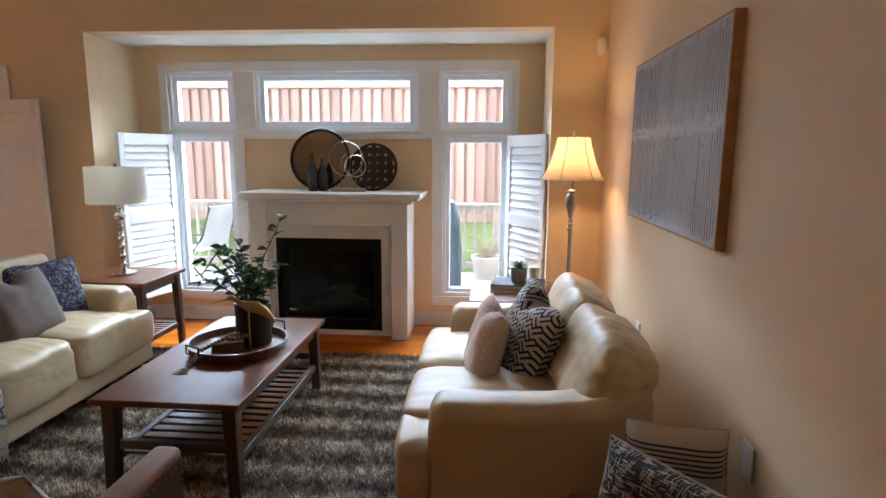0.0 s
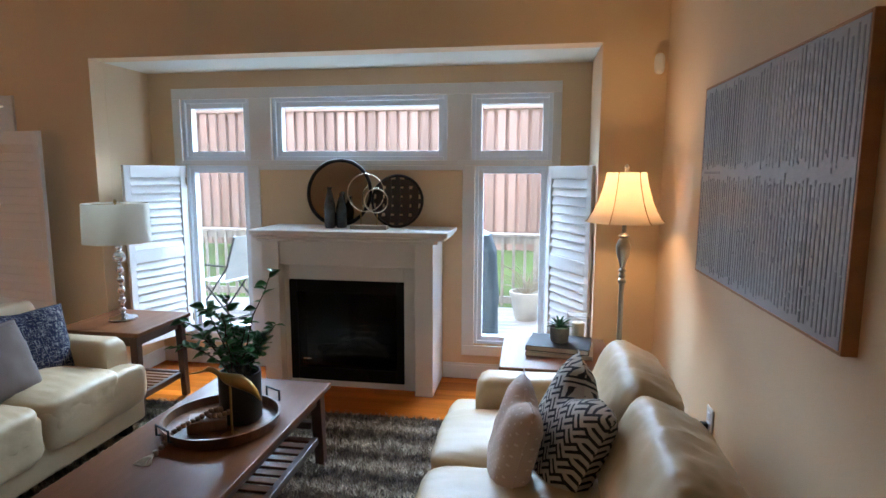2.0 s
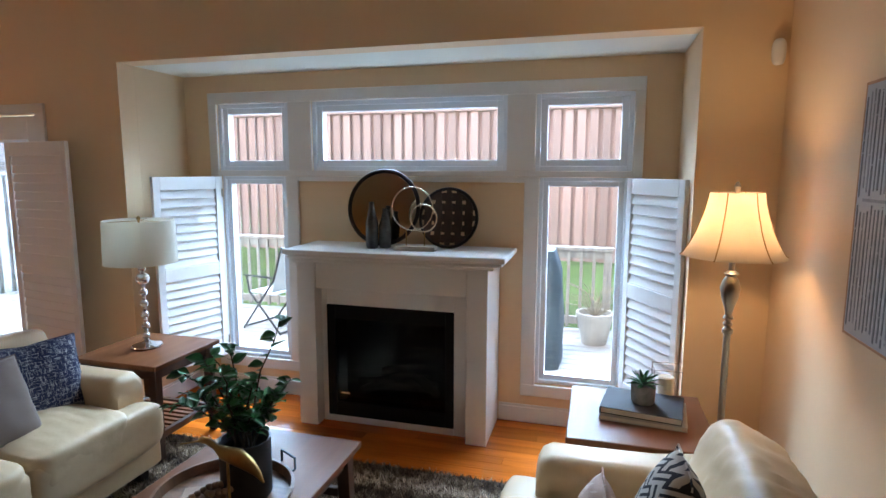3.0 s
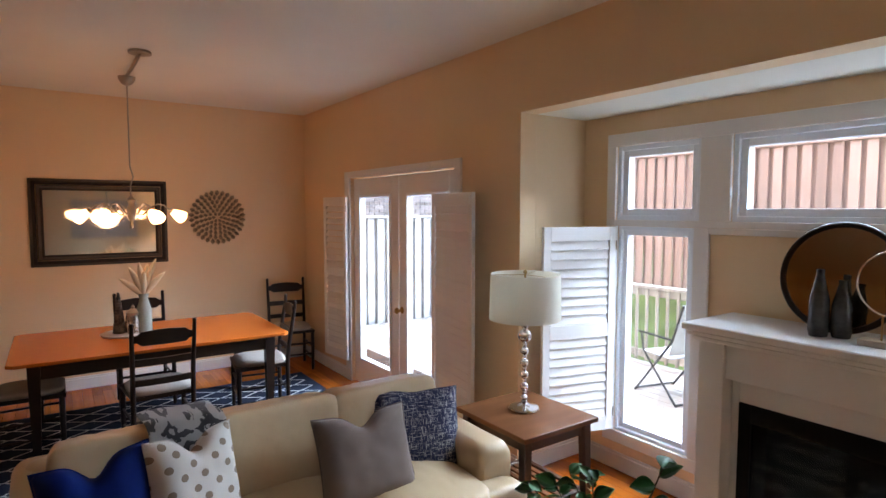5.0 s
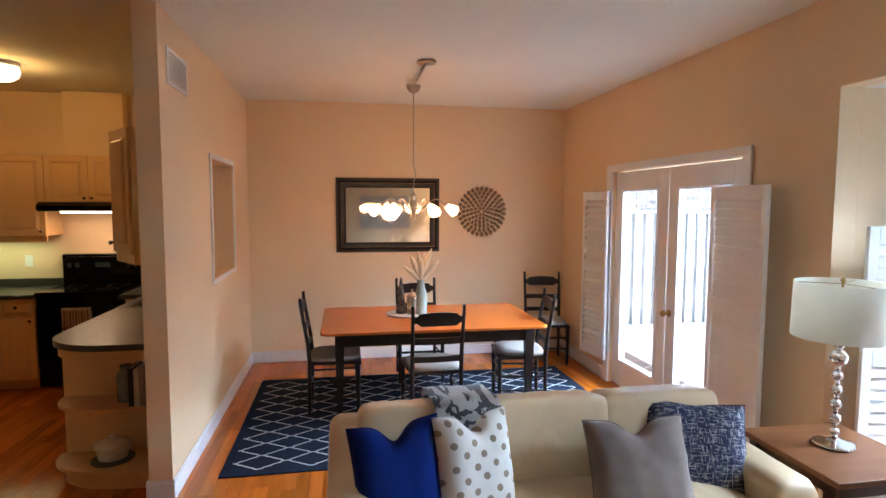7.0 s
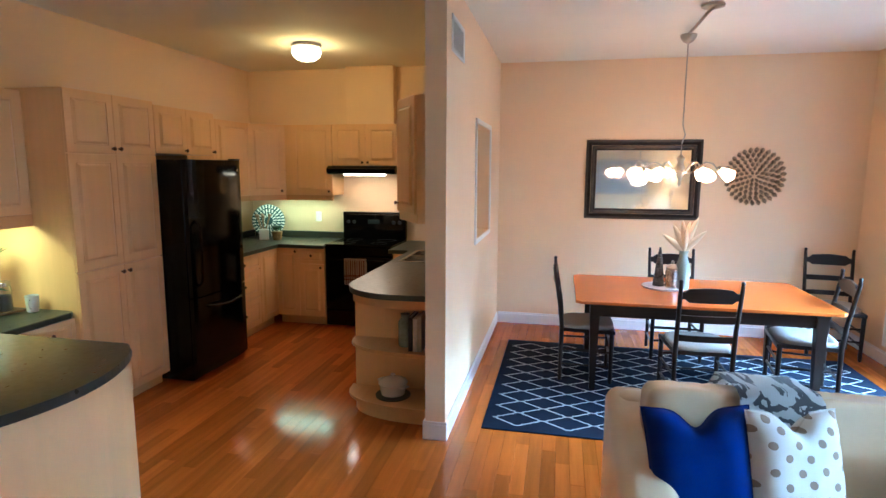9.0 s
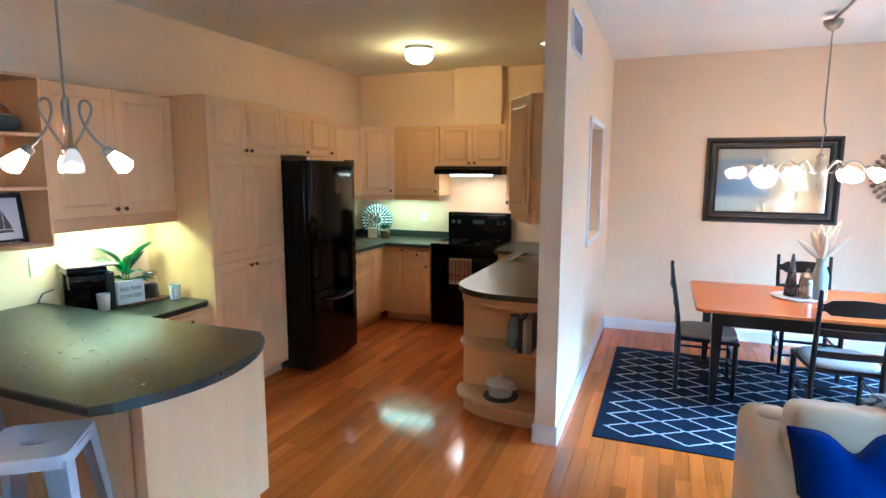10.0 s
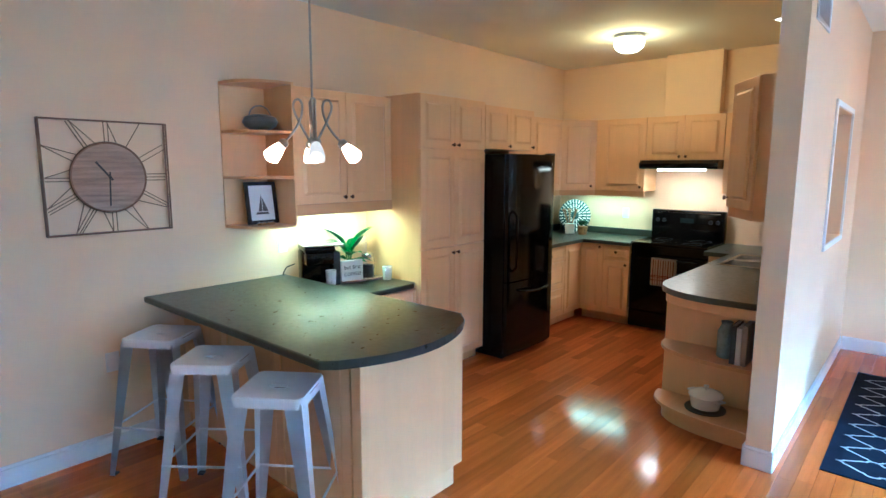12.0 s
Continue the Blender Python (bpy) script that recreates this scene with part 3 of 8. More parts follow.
# throw over the sofa back and seat
throw = thing("throw_blanket", pose(0, 0, 0), "grey and white ikat throw hanging over the sofa", "blanket")


def drape(bm, pts, y0, y1, n=16, amp=0.008):
    grid = []
    for i, (x, z) in enumerate(pts):
        row = []
        for k in range(n + 1):
            y = y0 + (y1 - y0) * k / n
            e = noise.noise(Vector((i * 0.4, y * 9, 0))) * amp
            row.append(bm.verts.new((x + e, y + 0.01 * math.sin(i * 0.9), z + e)))
        grid.append(row)
    for A, C in zip(grid, grid[1:]):
        for k in range(n):
            bm.faces.new((A[k], A[k + 1], C[k + 1], C[k]))
    r = bmesh.ops.solidify(bm, geom=bm.faces[:], thickness=0.006)
    return bm


THROW = [(-3.33, 0.60), (-3.33, 0.72), (-3.27, 0.78), (-3.20, 0.835), (-3.12, 0.853), (-3.00, 0.868), (-2.92, 0.884), (-2.87, 0.884), (-2.842, 0.858), (-2.832, 0.82), (-2.822, 0.77), (-2.805, 0.69), (-2.785, 0.60), (-2.765, 0.54), (-2.70, 0.532), (-2.6, 0.535), (-2.48, 0.532), (-2.36, 0.508), (-2.26, 0.475), (-2.232, 0.42), (-2.230, 0.34), (-2.232, 0.24)]
part("cloth", drape(B(), THROW, 2.40, 2.70), M_IKAT, throw, smooth="all")
fr = B()
rnd = random.Random(4)
for k in range(34):
    y = 2.405 + k * 0.0087
    tube(fr, [(-2.232, y, 0.25), (-2.228 + rnd.uniform(-0.006, 0.006), y + rnd.uniform(-0.006, 0.006), 0.18), (-2.228 + rnd.uniform(-0.01, 0.01), y + rnd.uniform(-0.01, 0.01), 0.10)], 0.0022, 4)
tagged(part("fringe", fr, material("throw_fringe", (0.55, 0.53, 0.49), 0.9, bump=0.2), throw), kind="stuff")

# ---- tables ----
def slat_table(name, x0, x1, y0, y1, h, label, along, shelf_z=0.16, over=0.03, leg=0.062, slats=9, z=0.0):
    t = thing(name, pose((x0 + x1) / 2, (y0 + y1) / 2, z), label, "table")
    W, D = (x1 - x0) / 2, (y1 - y0) / 2
    part("tabletop", box(B(), -W, W, -D, D, h - 0.028, h, 0.005, seg=2), M_WALNUT_TOP, t)
    a, b = W - over, D - over
    k = 0
    for sx in (-1, 1):
        for sy in (-1, 1):
            bm = B()
            cx, cy = sx * (a - leg / 2), sy * (b - leg / 2)
            v = []
            for zz, r, off in ((0, leg / 2 * 0.8, 0.012), (h - 0.028, leg / 2, 0)):
                v.append([bm.verts.new((cx + sx * off + dx * r, cy + sy * off + dy * r, zz)) for dx, dy in ((-1, -1), (1, -1), (1, 1), (-1, 1))])
            bm.faces.new(v[0][::-1])
            bm.faces.new(v[1])
            for q in range(4):
                bm.faces.new((v[0][q], v[0][(q + 1) % 4], v[1][(q + 1) % 4], v[1][q]))
            bmesh.ops.bevel(bm, geom=bm.edges[:], offset=0.003, segments=1, affect="EDGES")
            part("leg", bm, M_WALNUT, t)
    for sx in (-1, 1):
        part("apron", box(B(), sx * (a - 0.03) - 0.011, sx * (a - 0.03) + 0.011, -b + leg, b - leg, h - 0.10, h - 0.028, 0.002), M_WALNUT, t)
        part("rail", box(B(), sx * (a - 0.03) - 0.016, sx * (a - 0.03) + 0.016, -b + leg, b - leg, shelf_z - 0.02, shelf_z + 0.02, 0.003), M_WALNUT, t)
    for sy in (-1, 1):
        if along == "x":
            part("apron", box(B(), -a + leg, a - leg, sy * (b - 0.03) - 0.011, sy * (b - 0.03) + 0.011, h - 0.10, h - 0.028, 0.002), M_WALNUT, t)
        part("rail", box(B(), -a + leg, a - leg, sy * (b - 0.03) - 0.016, sy * (b - 0.03) + 0.016, shelf_z - 0.02 + (0.07 if along == "y" else 0), shelf_z + 0.02 + (0.07 if along == "y" else 0), 0.003), M_WALNUT, t)
    me = None
    L = (b if along == "x" else b) - 0.05
    for q in range(slats):
        f = (q + 0.5) / slats
        y = -L + 2 * L * f
        ww = L / slats * 0.62
        if me is None:
            ob = part("slat", box(B(), -a + 0.03, a - 0.03, -ww, ww, 0, 0.014, 0.002), M_WALNUT_TOP, t)
            me = ob.data
        else:
            ob = new("slat", me)
            ob.parent = t
        ob.matrix_basis = pose(0, y, shelf_z)
    return t


slat_table("coffee_table", -1.70, -1.045, 2.54, 3.80, 0.445, "dark walnut coffee table with a slatted shelf on the shag rug", "y", shelf_z=0.15, slats=16, z=0.015)
slat_table("end_table", -2.975, -2.385, 4.03, 4.59, 0.60, "walnut end table with a slatted lower shelf beside the sofa", "x", leg=0.052, slats=8)
slat_table("end_table", -0.137, 0.46, 3.80, 4.40, 0.60, "dark walnut end table beside the loveseat", "x", leg=0.052, slats=8)


def table_lamp(m):
    t = thing("table_lamp", m, "chrome ball-stack table lamp with an off-white drum shade, unlit", "lamp")
    prof = [(0.085, 0), (0.09, 0.008), (0.086, 0.016), (0.06, 0.022), (0.03, 0.034), (0.014, 0.045)]
    part("lamp_base", lathe(B(), prof, seg=32), M_CHROME, t, smooth=True)
    z = 0.045
    for r in (0.022, 0.012, 0.024, 0.012, 0.024, 0.012, 0.024, 0.012, 0.024, 0.012, 0.040, 0.022):
        p = [(0.009, z - 0.002)] + [(max(0.009, r * math.sin(a)), z + r - r * math.cos(a)) for a in [math.pi * k / 12 for k in range(1, 12)]] + [(0.009, z + 2 * r + 0.002)]
        part("ball", lathe(B(), p, seg=24), M_CHROME, t, smooth=True)
        z += 2 * r - 0.001
    part("stem", lathe(B(), [(0.006, z), (0.006, 0.79), (0.012, 0.795), (0.012, 0.803), (0.004, 0.815)], seg=12), M_BRASS, t, smooth=True)
    bm = B()
    rings = [ring_verts(bm, (0, 0, zz), Vector((1, 0, 0)), Vector((0, 1, 0)), r, 48) for r, zz in ((0.205, 0.53), (0.198, 0.79), (0.195, 0.79), (0.202, 0.53))]
    for k in range(4):
        A, C = rings[k], rings[(k + 1) % 4]
        for q in range(48):
            bm.faces.new((A[q], A[(q + 1) % 48], C[(q + 1) % 48], C[q]))
    part("shade", bm, M_DRUM, t, "off-white linen drum shade", True)
    bm = B()
    for a in (0, 2.09, 4.19):
        tube(bm, [(0, 0, 0.785), (0.196 * math.cos(a), 0.196 * math.sin(a), 0.785)], 0.002, 6)
    part("shade_spider", bm, M_BRASS, t)
    return t


def translucent(name, color, mixf=0.5, emission=0.0):
    m = bpy.data.materials.new(name)
    m.use_nodes = True
    n, l = m.node_tree.nodes, m.node_tree.links
    p = n["Principled BSDF"]
    p.inputs["Base Color"].default_value = (*color, 1)
    p.inputs["Roughness"].default_value = 0.8
    if emission:
        p.inputs["Emission Color"].default_value = (1.0, 0.72, 0.36, 1)
        p.inputs["Emission Strength"].default_value = emission
    t = n.new("ShaderNodeBsdfTranslucent")
    t.inputs[0].default_value = (*color, 1)
    mx = n.new("ShaderNodeMixShader")
    mx.inputs[0].default_value = mixf
    l.new(p.outputs[0], mx.inputs[1])
    l.new(t.outputs[0], mx.inputs[2])
    l.new(mx.outputs[0], n["Material Output"].inputs[0])
    return m


M_DRUM = translucent("drum_shade_linen", (0.84, 0.81, 0.71), 0.45)
M_BELL = translucent("bell_shade_silk", (0.80, 0.68, 0.50), 0.5)
table_lamp(pose(-2.715, 4.33, 0.60))


def floor_lamp(m):
    t = thing("floor_lamp", m, "lit floor lamp with a turned bronze stem and cream bell shade", "lamp")
    part("lamp_base", lathe(B(), [(0.15, 0), (0.155, 0.012), (0.13, 0.024), (0.06, 0.045), (0.022, 0.075)], seg=32), M_NICKEL, t, smooth=True)
    part("stem", lathe(B(), [(0.014, 0.07), (0.014, 1.0), (0.022, 1.005), (0.022, 1.02), (0.012, 1.03), (0.02, 1.045), (0.012, 1.06), (0.022, 1.07), (0.013, 1.085)], seg=16), M_NICKEL, t, smooth=True)
    part("urn", lathe(B(), [(0.013, 1.085), (0.018, 1.11), (0.034, 1.16), (0.040, 1.20), (0.030, 1.235), (0.018, 1.25), (0.030, 1.262), (0.012, 1.275), (0.010, 1.62), (0.014, 1.625), (0.004, 1.645)], seg=20), M_NICKEL, t, smooth=True)
    n = 48
    bm = B()
    prof = [(0.207, 1.335), (0.195, 1.345), (0.168, 1.39), (0.145, 1.44), (0.126, 1.50), (0.112, 1.55), (0.104, 1.60)]
    outer = []
    for r, z in prof:
        outer.append([bm.verts.new((r * (1 - 0.035 * abs(math.sin(3 * a))) * math.cos(a), r * (1 - 0.035 * abs(math.sin(3 * a))) * math.sin(a), z)) for a in (2 * math.pi * k / n for k in range(n))])
    for A, C in zip(outer, outer[1:]):
        for q in range(n):
            bm.faces.new((A[q], A[(q + 1) % n], C[(q + 1) % n], C[q]))
    bmesh.ops.solidify(bm, geom=bm.faces[:], thickness=0.002)
    part("shade", bm, M_BELL, t, "cream silk bell shade", "all")
    for k in range(6):
        a = math.pi * k / 3
        part("shade_rib", tube(B(), [(r * 1.005 * math.cos(a), r * 1.005 * math.sin(a), z) for r, z in prof], 0.0025, 6), M_BRASS, t)
    part("bulb", lathe(B(), [(0.012, 1.44), (0.018, 1.46), (0.032, 1.50), (0.03, 1.53), (0.01, 1.55)], seg=16), emitter("lit_bulb", (1, 0.8, 0.5), 8.0), t, smooth=True).visible_shadow = False
    return t


floor_lamp(pose(0.508, 4.12, 0))

# ---- fireplace ----
fp = thing("fireplace", pose(-1.29, 5.0, 0), "white painted wooden fireplace surround with a black gas firebox", "fireplace")
FX = 1.29
def fpart(n, boxes, mat=M_TRIM, label="", bevel=0.003):
    bm = B()
    for b in boxes:
        box(bm, b[0] + FX, b[1] + FX, b[2] - 5.0, b[3] - 5.0, b[4], b[5], bevel)
    return part(n, bm, mat, fp, label)


fpart("mantel_shelf", [(-1.985, -0.545, 4.715, 5.208, 1.155, 1.19)], bevel=0.006)
fpart("mantel_moulding", [(-1.965, -0.565, 4.735, 5.206, 1.13, 1.154)], bevel=0.006)
fpart("cornice", [(-1.945, -0.615, 4.755, 5.204, 1.105, 1.129)], bevel=0.006)
fpart("pilaster", [(-1.925, -1.795, 4.78, 5.205, 0, 1.104)])
fpart("pilaster", [(-0.785, -0.655, 4.78, 5.205, 0, 1.104)])
fpart("frieze", [(-1.794, -0.786, 4.80, 5.205, 0.93, 1.104)])
fpart("surround_panel", [(-1.794, -1.757, 4.87, 5.2, 0, 0.929)])
fpart("surround_panel", [(-0.883, -0.786, 4.87, 5.2, 0, 0.929)])
fpart("surround_header", [(-1.756, -0.884, 4.87, 5.2, 0.812, 0.929)])
fpart("surround_sill", [(-1.756, -0.884, 4.87, 5.2, 0, 0.045)])
M_SOOT = material("soot_black_steel", (0.005, 0.005, 0.005), 0.7, vary=0.1, bump=0.03, spec=0.2)
for fb in [(-1.757, -1.70, 4.866, 4.90, 0.046, 0.811), (-0.94, -0.883, 4.866, 4.90, 0.046, 0.811), (-1.699, -0.941, 4.866, 4.90, 0.72, 0.811), (-1.699, -0.941, 4.866, 4.90, 0.046, 0.14), (-1.757, -0.883, 5.15, 5.2, 0.05, 0.81), (-1.756, -1.746, 4.901, 5.149, 0.046, 0.811), (-0.894, -0.884, 4.901, 5.149, 0.046, 0.811), (-1.745, -0.895, 4.901, 5.149, 0.046, 0.06), (-1.745, -0.895, 4.901, 5.149, 0.79, 0.811)]:
    fpart("firebox_panel", [fb], M_SOOT, "black metal gas firebox")
p = fpart("firebox_glass", [(-1.699, -0.941, 4.885, 4.889, 0.141, 0.719)], glassy("smoked_fire_glass", (0.45, 0.45, 0.46), 0.0, 1.3), bevel=0)
p.visible_shadow = False
bm = B()
for k, (x0, y0, z0, x1, y1, z1, r) in enumerate(((-1.6, 5.02, 0.22, -1.05, 5.05, 0.24, 0.045), (-1.55, 4.96, 0.20, -1.2, 5.08, 0.33, 0.03), (-1.3, 5.08, 0.33, -1.02, 4.97, 0.22, 0.03), (-1.45, 5.1, 0.30, -1.15, 5.0, 0.38, 0.022))):
    tube(bm, [(x0 + FX, y0 - 5, z0), ((x0 + x1) / 2 + FX, (y0 + y1) / 2 - 5 + 0.02, (z0 + z1) / 2 + 0.01), (x1 + FX, y1 - 5, z1)], [r, r * 1.1, r * 0.85], 9)
tagged(part("gas_logs", bm, material("charred_log", (0.05, 0.038, 0.03), 0.9, vary=0.4, scale=12, bump=0.8, fine=60), fp), kind="stuff")
fpart("badge", [(-1.66, -1.60, 4.862, 4.866, 0.205, 0.216)], M_STEEL, bevel=0)


def disc(bm, r, t, m, seg=48):
    a = ring_verts(bm, m @ Vector((0, 0, 0)), m.to_3x3() @ Vector((1, 0, 0)), m.to_3x3() @ Vector((0, 0, 1)), r, seg)
    c = ring_verts(bm, m @ Vector((0, t, 0)), m.to_3x3() @ Vector((1, 0, 0)), m.to_3x3() @ Vector((0, 0, 1)), r, seg)
    bm.faces.new(a)
    bm.faces.new(c[::-1])
    for k in range(seg):
        bm.faces.new((a[k], a[(k + 1) % seg], c[(k + 1) % seg], c[k]))


def circle_pts(r, n=40, y=0.0, c=(0, 0)):
    return [(c[0] + r * math.cos(2 * math.pi * k / n), y, c[1] + r * math.sin(2 * math.pi * k / n)) for k in range(n)]


ZM = 1.191
rm = thing("round_mirror", pose(-1.425, 5.075, ZM + 0.255, -9, 0, 0), "round dark-framed mirror leaning on the wall above the mantel", "mirror")
bm = B()
disc(bm, 0.238, 0.006, Matrix())
part("mirror_glass", bm, material("bronze_mirror", (0.42, 0.33, 0.22), 0.05, 1.0, vary=0.03, bump=0), rm)
part("mirror_frame", tube(B(), circle_pts(0.244, 64), 0.014, 10, closed=True), M_BLACKWOOD, rm, smooth=True)
cd = thing("wall_plaque", pose(-0.98, 5.085, ZM + 0.195, -9, 0, 0), "round dark bamboo plaque with an open grid above the mantel", "decoration")
part("rim", tube(B(), circle_pts(0.19, 48), 0.011, 8, closed=True), M_BLACKWOOD, cd, smooth=True)
M_BAMBOO = material("dark_brown_bamboo", (0.050, 0.024, 0.013), 0.45, vary=0.25, scale=12, bump=0.15)
for k in range(-2, 3):
    u = k * 0.068
    hl = math.sqrt(max(0, 0.187 ** 2 - u * u))
    for flat, y in ((False, -0.004), (True, 0.002)):
        rows = []
        for i in range(9):
            v = hl * (i / 4 - 1)
            w = 0.029 - 0.013 * abs(v) / 0.187
            rows.append([(v, u - w), (v, u + w)] if flat else [(u - w, v), (u + w, v)])
        outline = [q[0] for q in rows] + [q[1] for q in rows[::-1]]
        bm = extrude_poly(B(), outline, 0, 0.004)
        part("slat", bm, M_BAMBOO, cd, at=pose(0, y + 0.004, 0, 90, 0, 0))
M_VASE = material("smoked_glass_vase", (0.08, 0.09, 0.09), 0.12, vary=0.3, scale=12, bump=0.05)
for x, h, y in ((-1.45, 0.30, 4.93), (-1.375, 0.255, 4.97)):
    v = B()
    lathe(v, [(0.036, 0), (0.042, 0.03), (0.04, h * 0.55), (0.024, h * 0.8), (0.015, h * 0.93), (0.018, h), (0.013, h), (0.011, h * 0.9)], seg=24)
    ob = part("bottle_vase", v, M_VASE, smooth=True, at=pose(x, y, ZM))
    tagged(ob, "slim smoked grey glass bottle vase on the mantel" + (", the taller" if h > 0.28 else ", the shorter"), "vase", "vases on the mantel")
rs = thing("ring_sculpture", pose(-1.145, 4.90, ZM), "brass sculpture of two linked rings on a pale stone block", "decoration")
part("block", box(B(), -0.135, 0.135, -0.035, 0.035, 0, 0.028, 0.003), material("travertine_block", (0.52, 0.44, 0.34), 0.6, bump=0.1), rs)
M_CHAMPAGNE = material("champagne_metal", (0.62, 0.54, 0.42), 0.25, 1.0, vary=0.06, bump=0.02)
part("ring", tube(B(), circle_pts(0.135, 48, 0, (-0.02, 0.262)), 0.004, 8, closed=True), M_CHAMPAGNE, rs, smooth=True)
part("ring", tube(B(), circle_pts(0.085, 40, 0, (0.055, 0.205)), 0.0055, 8, closed=True), M_CHAMPAGNE, rs, smooth=True)
part("post", tube(B(), [(-0.06, 0, 0.028), (-0.06, 0, 0.135)], 0.004, 8), M_BRASS, rs)
part("post", tube(B(), [(0.06, 0, 0.028), (0.06, 0, 0.125)], 0.004, 8), M_BRASS, rs)

# ---- wall art and sensor on the east wall ----
art = thing("wall_art", pose(XP - 0.0135, 3.035, 1.565, 0, 0, 0), "wide canvas of grey vertical strokes in a light wood frame", "painting")
M_CANVAS = material("silver_white_canvas", (0.47, 0.455, 0.445), 0.5, 0.0, vary=0.1, scale=2.5, bump=0.1, second=(0.41, 0.40, 0.40))
AW = 0.609
part("canvas", box(B(), -0.026, 0.010, -AW + 0.006, AW - 0.006, -0.395, 0.385), M_CANVAS, art)
bm = B()
for q in ((-AW - 0.006, -AW + 0.004, -0.405, 0.395), (AW - 0.004, AW + 0.006, -0.405, 0.395), (-AW + 0.0045, AW - 0.0045, -0.405, -0.396), (-AW + 0.0045, AW - 0.0045, 0.386, 0.395)):
    box(bm, -0.0255, 0.0125, q[0], q[1], q[2], q[3], 0.001)
part("frame", bm, material("light_oak_frame", (0.50, 0.24, 0.10), 0.5, bump=0.08, stretch=(1, 1, 6)), art, "light oak frame")
rnd = random.Random(11)
s1b, s2b, s3b = B(), B(), B()
for lo_, hi_ in ((0.040, 0.378), (-0.385, 0.022)):
    y = -AW + 0.02
    while y < AW - 0.02:
        w = rnd.uniform(0.006, 0.0105)
        if y > 0.16 and rnd.random() < 0.8 or y < -0.40 and rnd.random() < 0.25 and lo_ < 0:
            tgt = s1b
        elif lo_ > 0 and -0.42 < y < 0.16 and rnd.random() < 0.7:
            tgt = s3b
        else:
            tgt = s2b
        cuts = sorted([lo_ + rnd.uniform(0, 0.03), hi_ - rnd.uniform(0, 0.03)] + [rnd.uniform(lo_, hi_) for _ in range(2)])
        box(tgt, -0.0272, -0.0262, y, y + w, cuts[0], cuts[1])
        box(tgt, -0.0272, -0.0262, y + rnd.uniform(0, 0.002), y + w * 0.9, cuts[1] + 0.004, cuts[2])
        box(s2b if tgt is s2b else tgt, -0.0272, -0.0262, y, y + w, cuts[2] + 0.004, cuts[3])
        y += 0.0235
for k in range(40):
    y, z = rnd.uniform(-0.5, 0.2), rnd.uniform(-0.3, 0.1)
    box(s1b, -0.0280, -0.0273, y, y + rnd.uniform(0.003, 0.007), z, z + rnd.uniform(0.006, 0.018))
box(s2b, -0.0272, -0.0262, 0.36, 0.56, 0.028, 0.038)
tagged(part("dark_stroke", s1b, material("graphite_paint", (0.17, 0.17, 0.18), 0.5, vary=0.2, bump=0.1), art), kind="stuff")
tagged(part("pale_stroke", s3b, material("pale_lilac_paint", (0.42, 0.41, 0.415), 0.4, vary=0.2, bump=0.1), art), kind="stuff")
tagged(part("grey_stroke", s2b, material("grey_blue_paint", (0.31, 0.305, 0.31), 0.4, 0.0, vary=0.2, bump=0.1), art), kind="stuff")
sn = B()
cushion_mesh(sn, (0, 0, 0), (0.06, 0.05, 0.12), k=3, cuts=8)
tagged(part("motion_sensor", sn, M_TRIM, smooth="all", at=pose(0.735, 4.565, 2.235, 0, 0, -20)), "small white plastic motion sensor high in the corner", "sensor")
for y in (2.12, 3.42):
    o = thing("wall_outlet", pose(XP - 0.001, y, 0.55), "white wall outlet low on the cream wall" + (" with a black plug" if y > 3 else ""), "outlet", "outlets")
    part("plate", box(B(), -0.007, 0, -0.036, 0.036, -0.058, 0.058, 0.002), M_TRIM, o)
    part("socket", box(B(), -0.010, -0.0075, -0.017, 0.017, 0.006, 0.036, 0.002), M_VINYL, o)
    part("socket", box(B(), -0.010, -0.0075, -0.017, 0.017, -0.036, -0.006, 0.002), M_VINYL, o)
    if y > 3:
        part("plug", box(B(), -0.04, -0.011, -0.014, 0.014, -0.034, -0.01, 0.003), M_BLACKMAT, o)

# ---- rugs ----
def shag(x0, x1, y0, y1):
    r = thing("shag_rug", pose(x0, y0, 0), "brown and cream striped shag rug under the coffee table", "rug")
    part("backing", box(B(), 0, x1 - x0, 0, y1 - y0, 0.0005, 0.010), M_SUBFLOOR, r)
    rng = np.random.default_rng(3)
    n = 120000
    X, Y = rng.uniform(0, x1 - x0, n), rng.uniform(0, y1 - y0, n)
    h = rng.uniform(0.018, 0.042, n)
    a = rng.uniform(0, 2 * np.pi, n)
    w = rng.uniform(0.0018, 0.0040, n)
    ln = rng.uniform(0.004, 0.03, n)
    b = a + rng.uniform(-0.9, 0.9, n) + 1.57
    V = np.zeros((n, 3, 3))
    V[:, 0] = np.stack([X - np.cos(a) * w, Y - np.sin(a) * w, 0 * X + 0.008], -1)
    V[:, 1] = np.stack([X + np.cos(a) * w, Y + np.sin(a) * w, 0 * X + 0.008], -1)
    V[:, 2] = np.stack([X + np.cos(b) * ln, Y + np.sin(b) * ln, h], -1)
    me = bpy.data.meshes.new("pile")
    me.vertices.add(3 * n)
    me.vertices.foreach_set("co", V.ravel())
    me.loops.add(3 * n)
    me.loops.foreach_set("vertex_index", np.arange(3 * n))
    me.polygons.add(n)
    me.polygons.foreach_set("loop_start", np.arange(0, 3 * n, 3))
    me.polygons.foreach_set("loop_total", np.full(n, 3))
    me.update()
    me.materials.append(M_SHAG)
    ob = new("pile", me)
    ob.parent = r
    tagged(ob, kind="stuff")


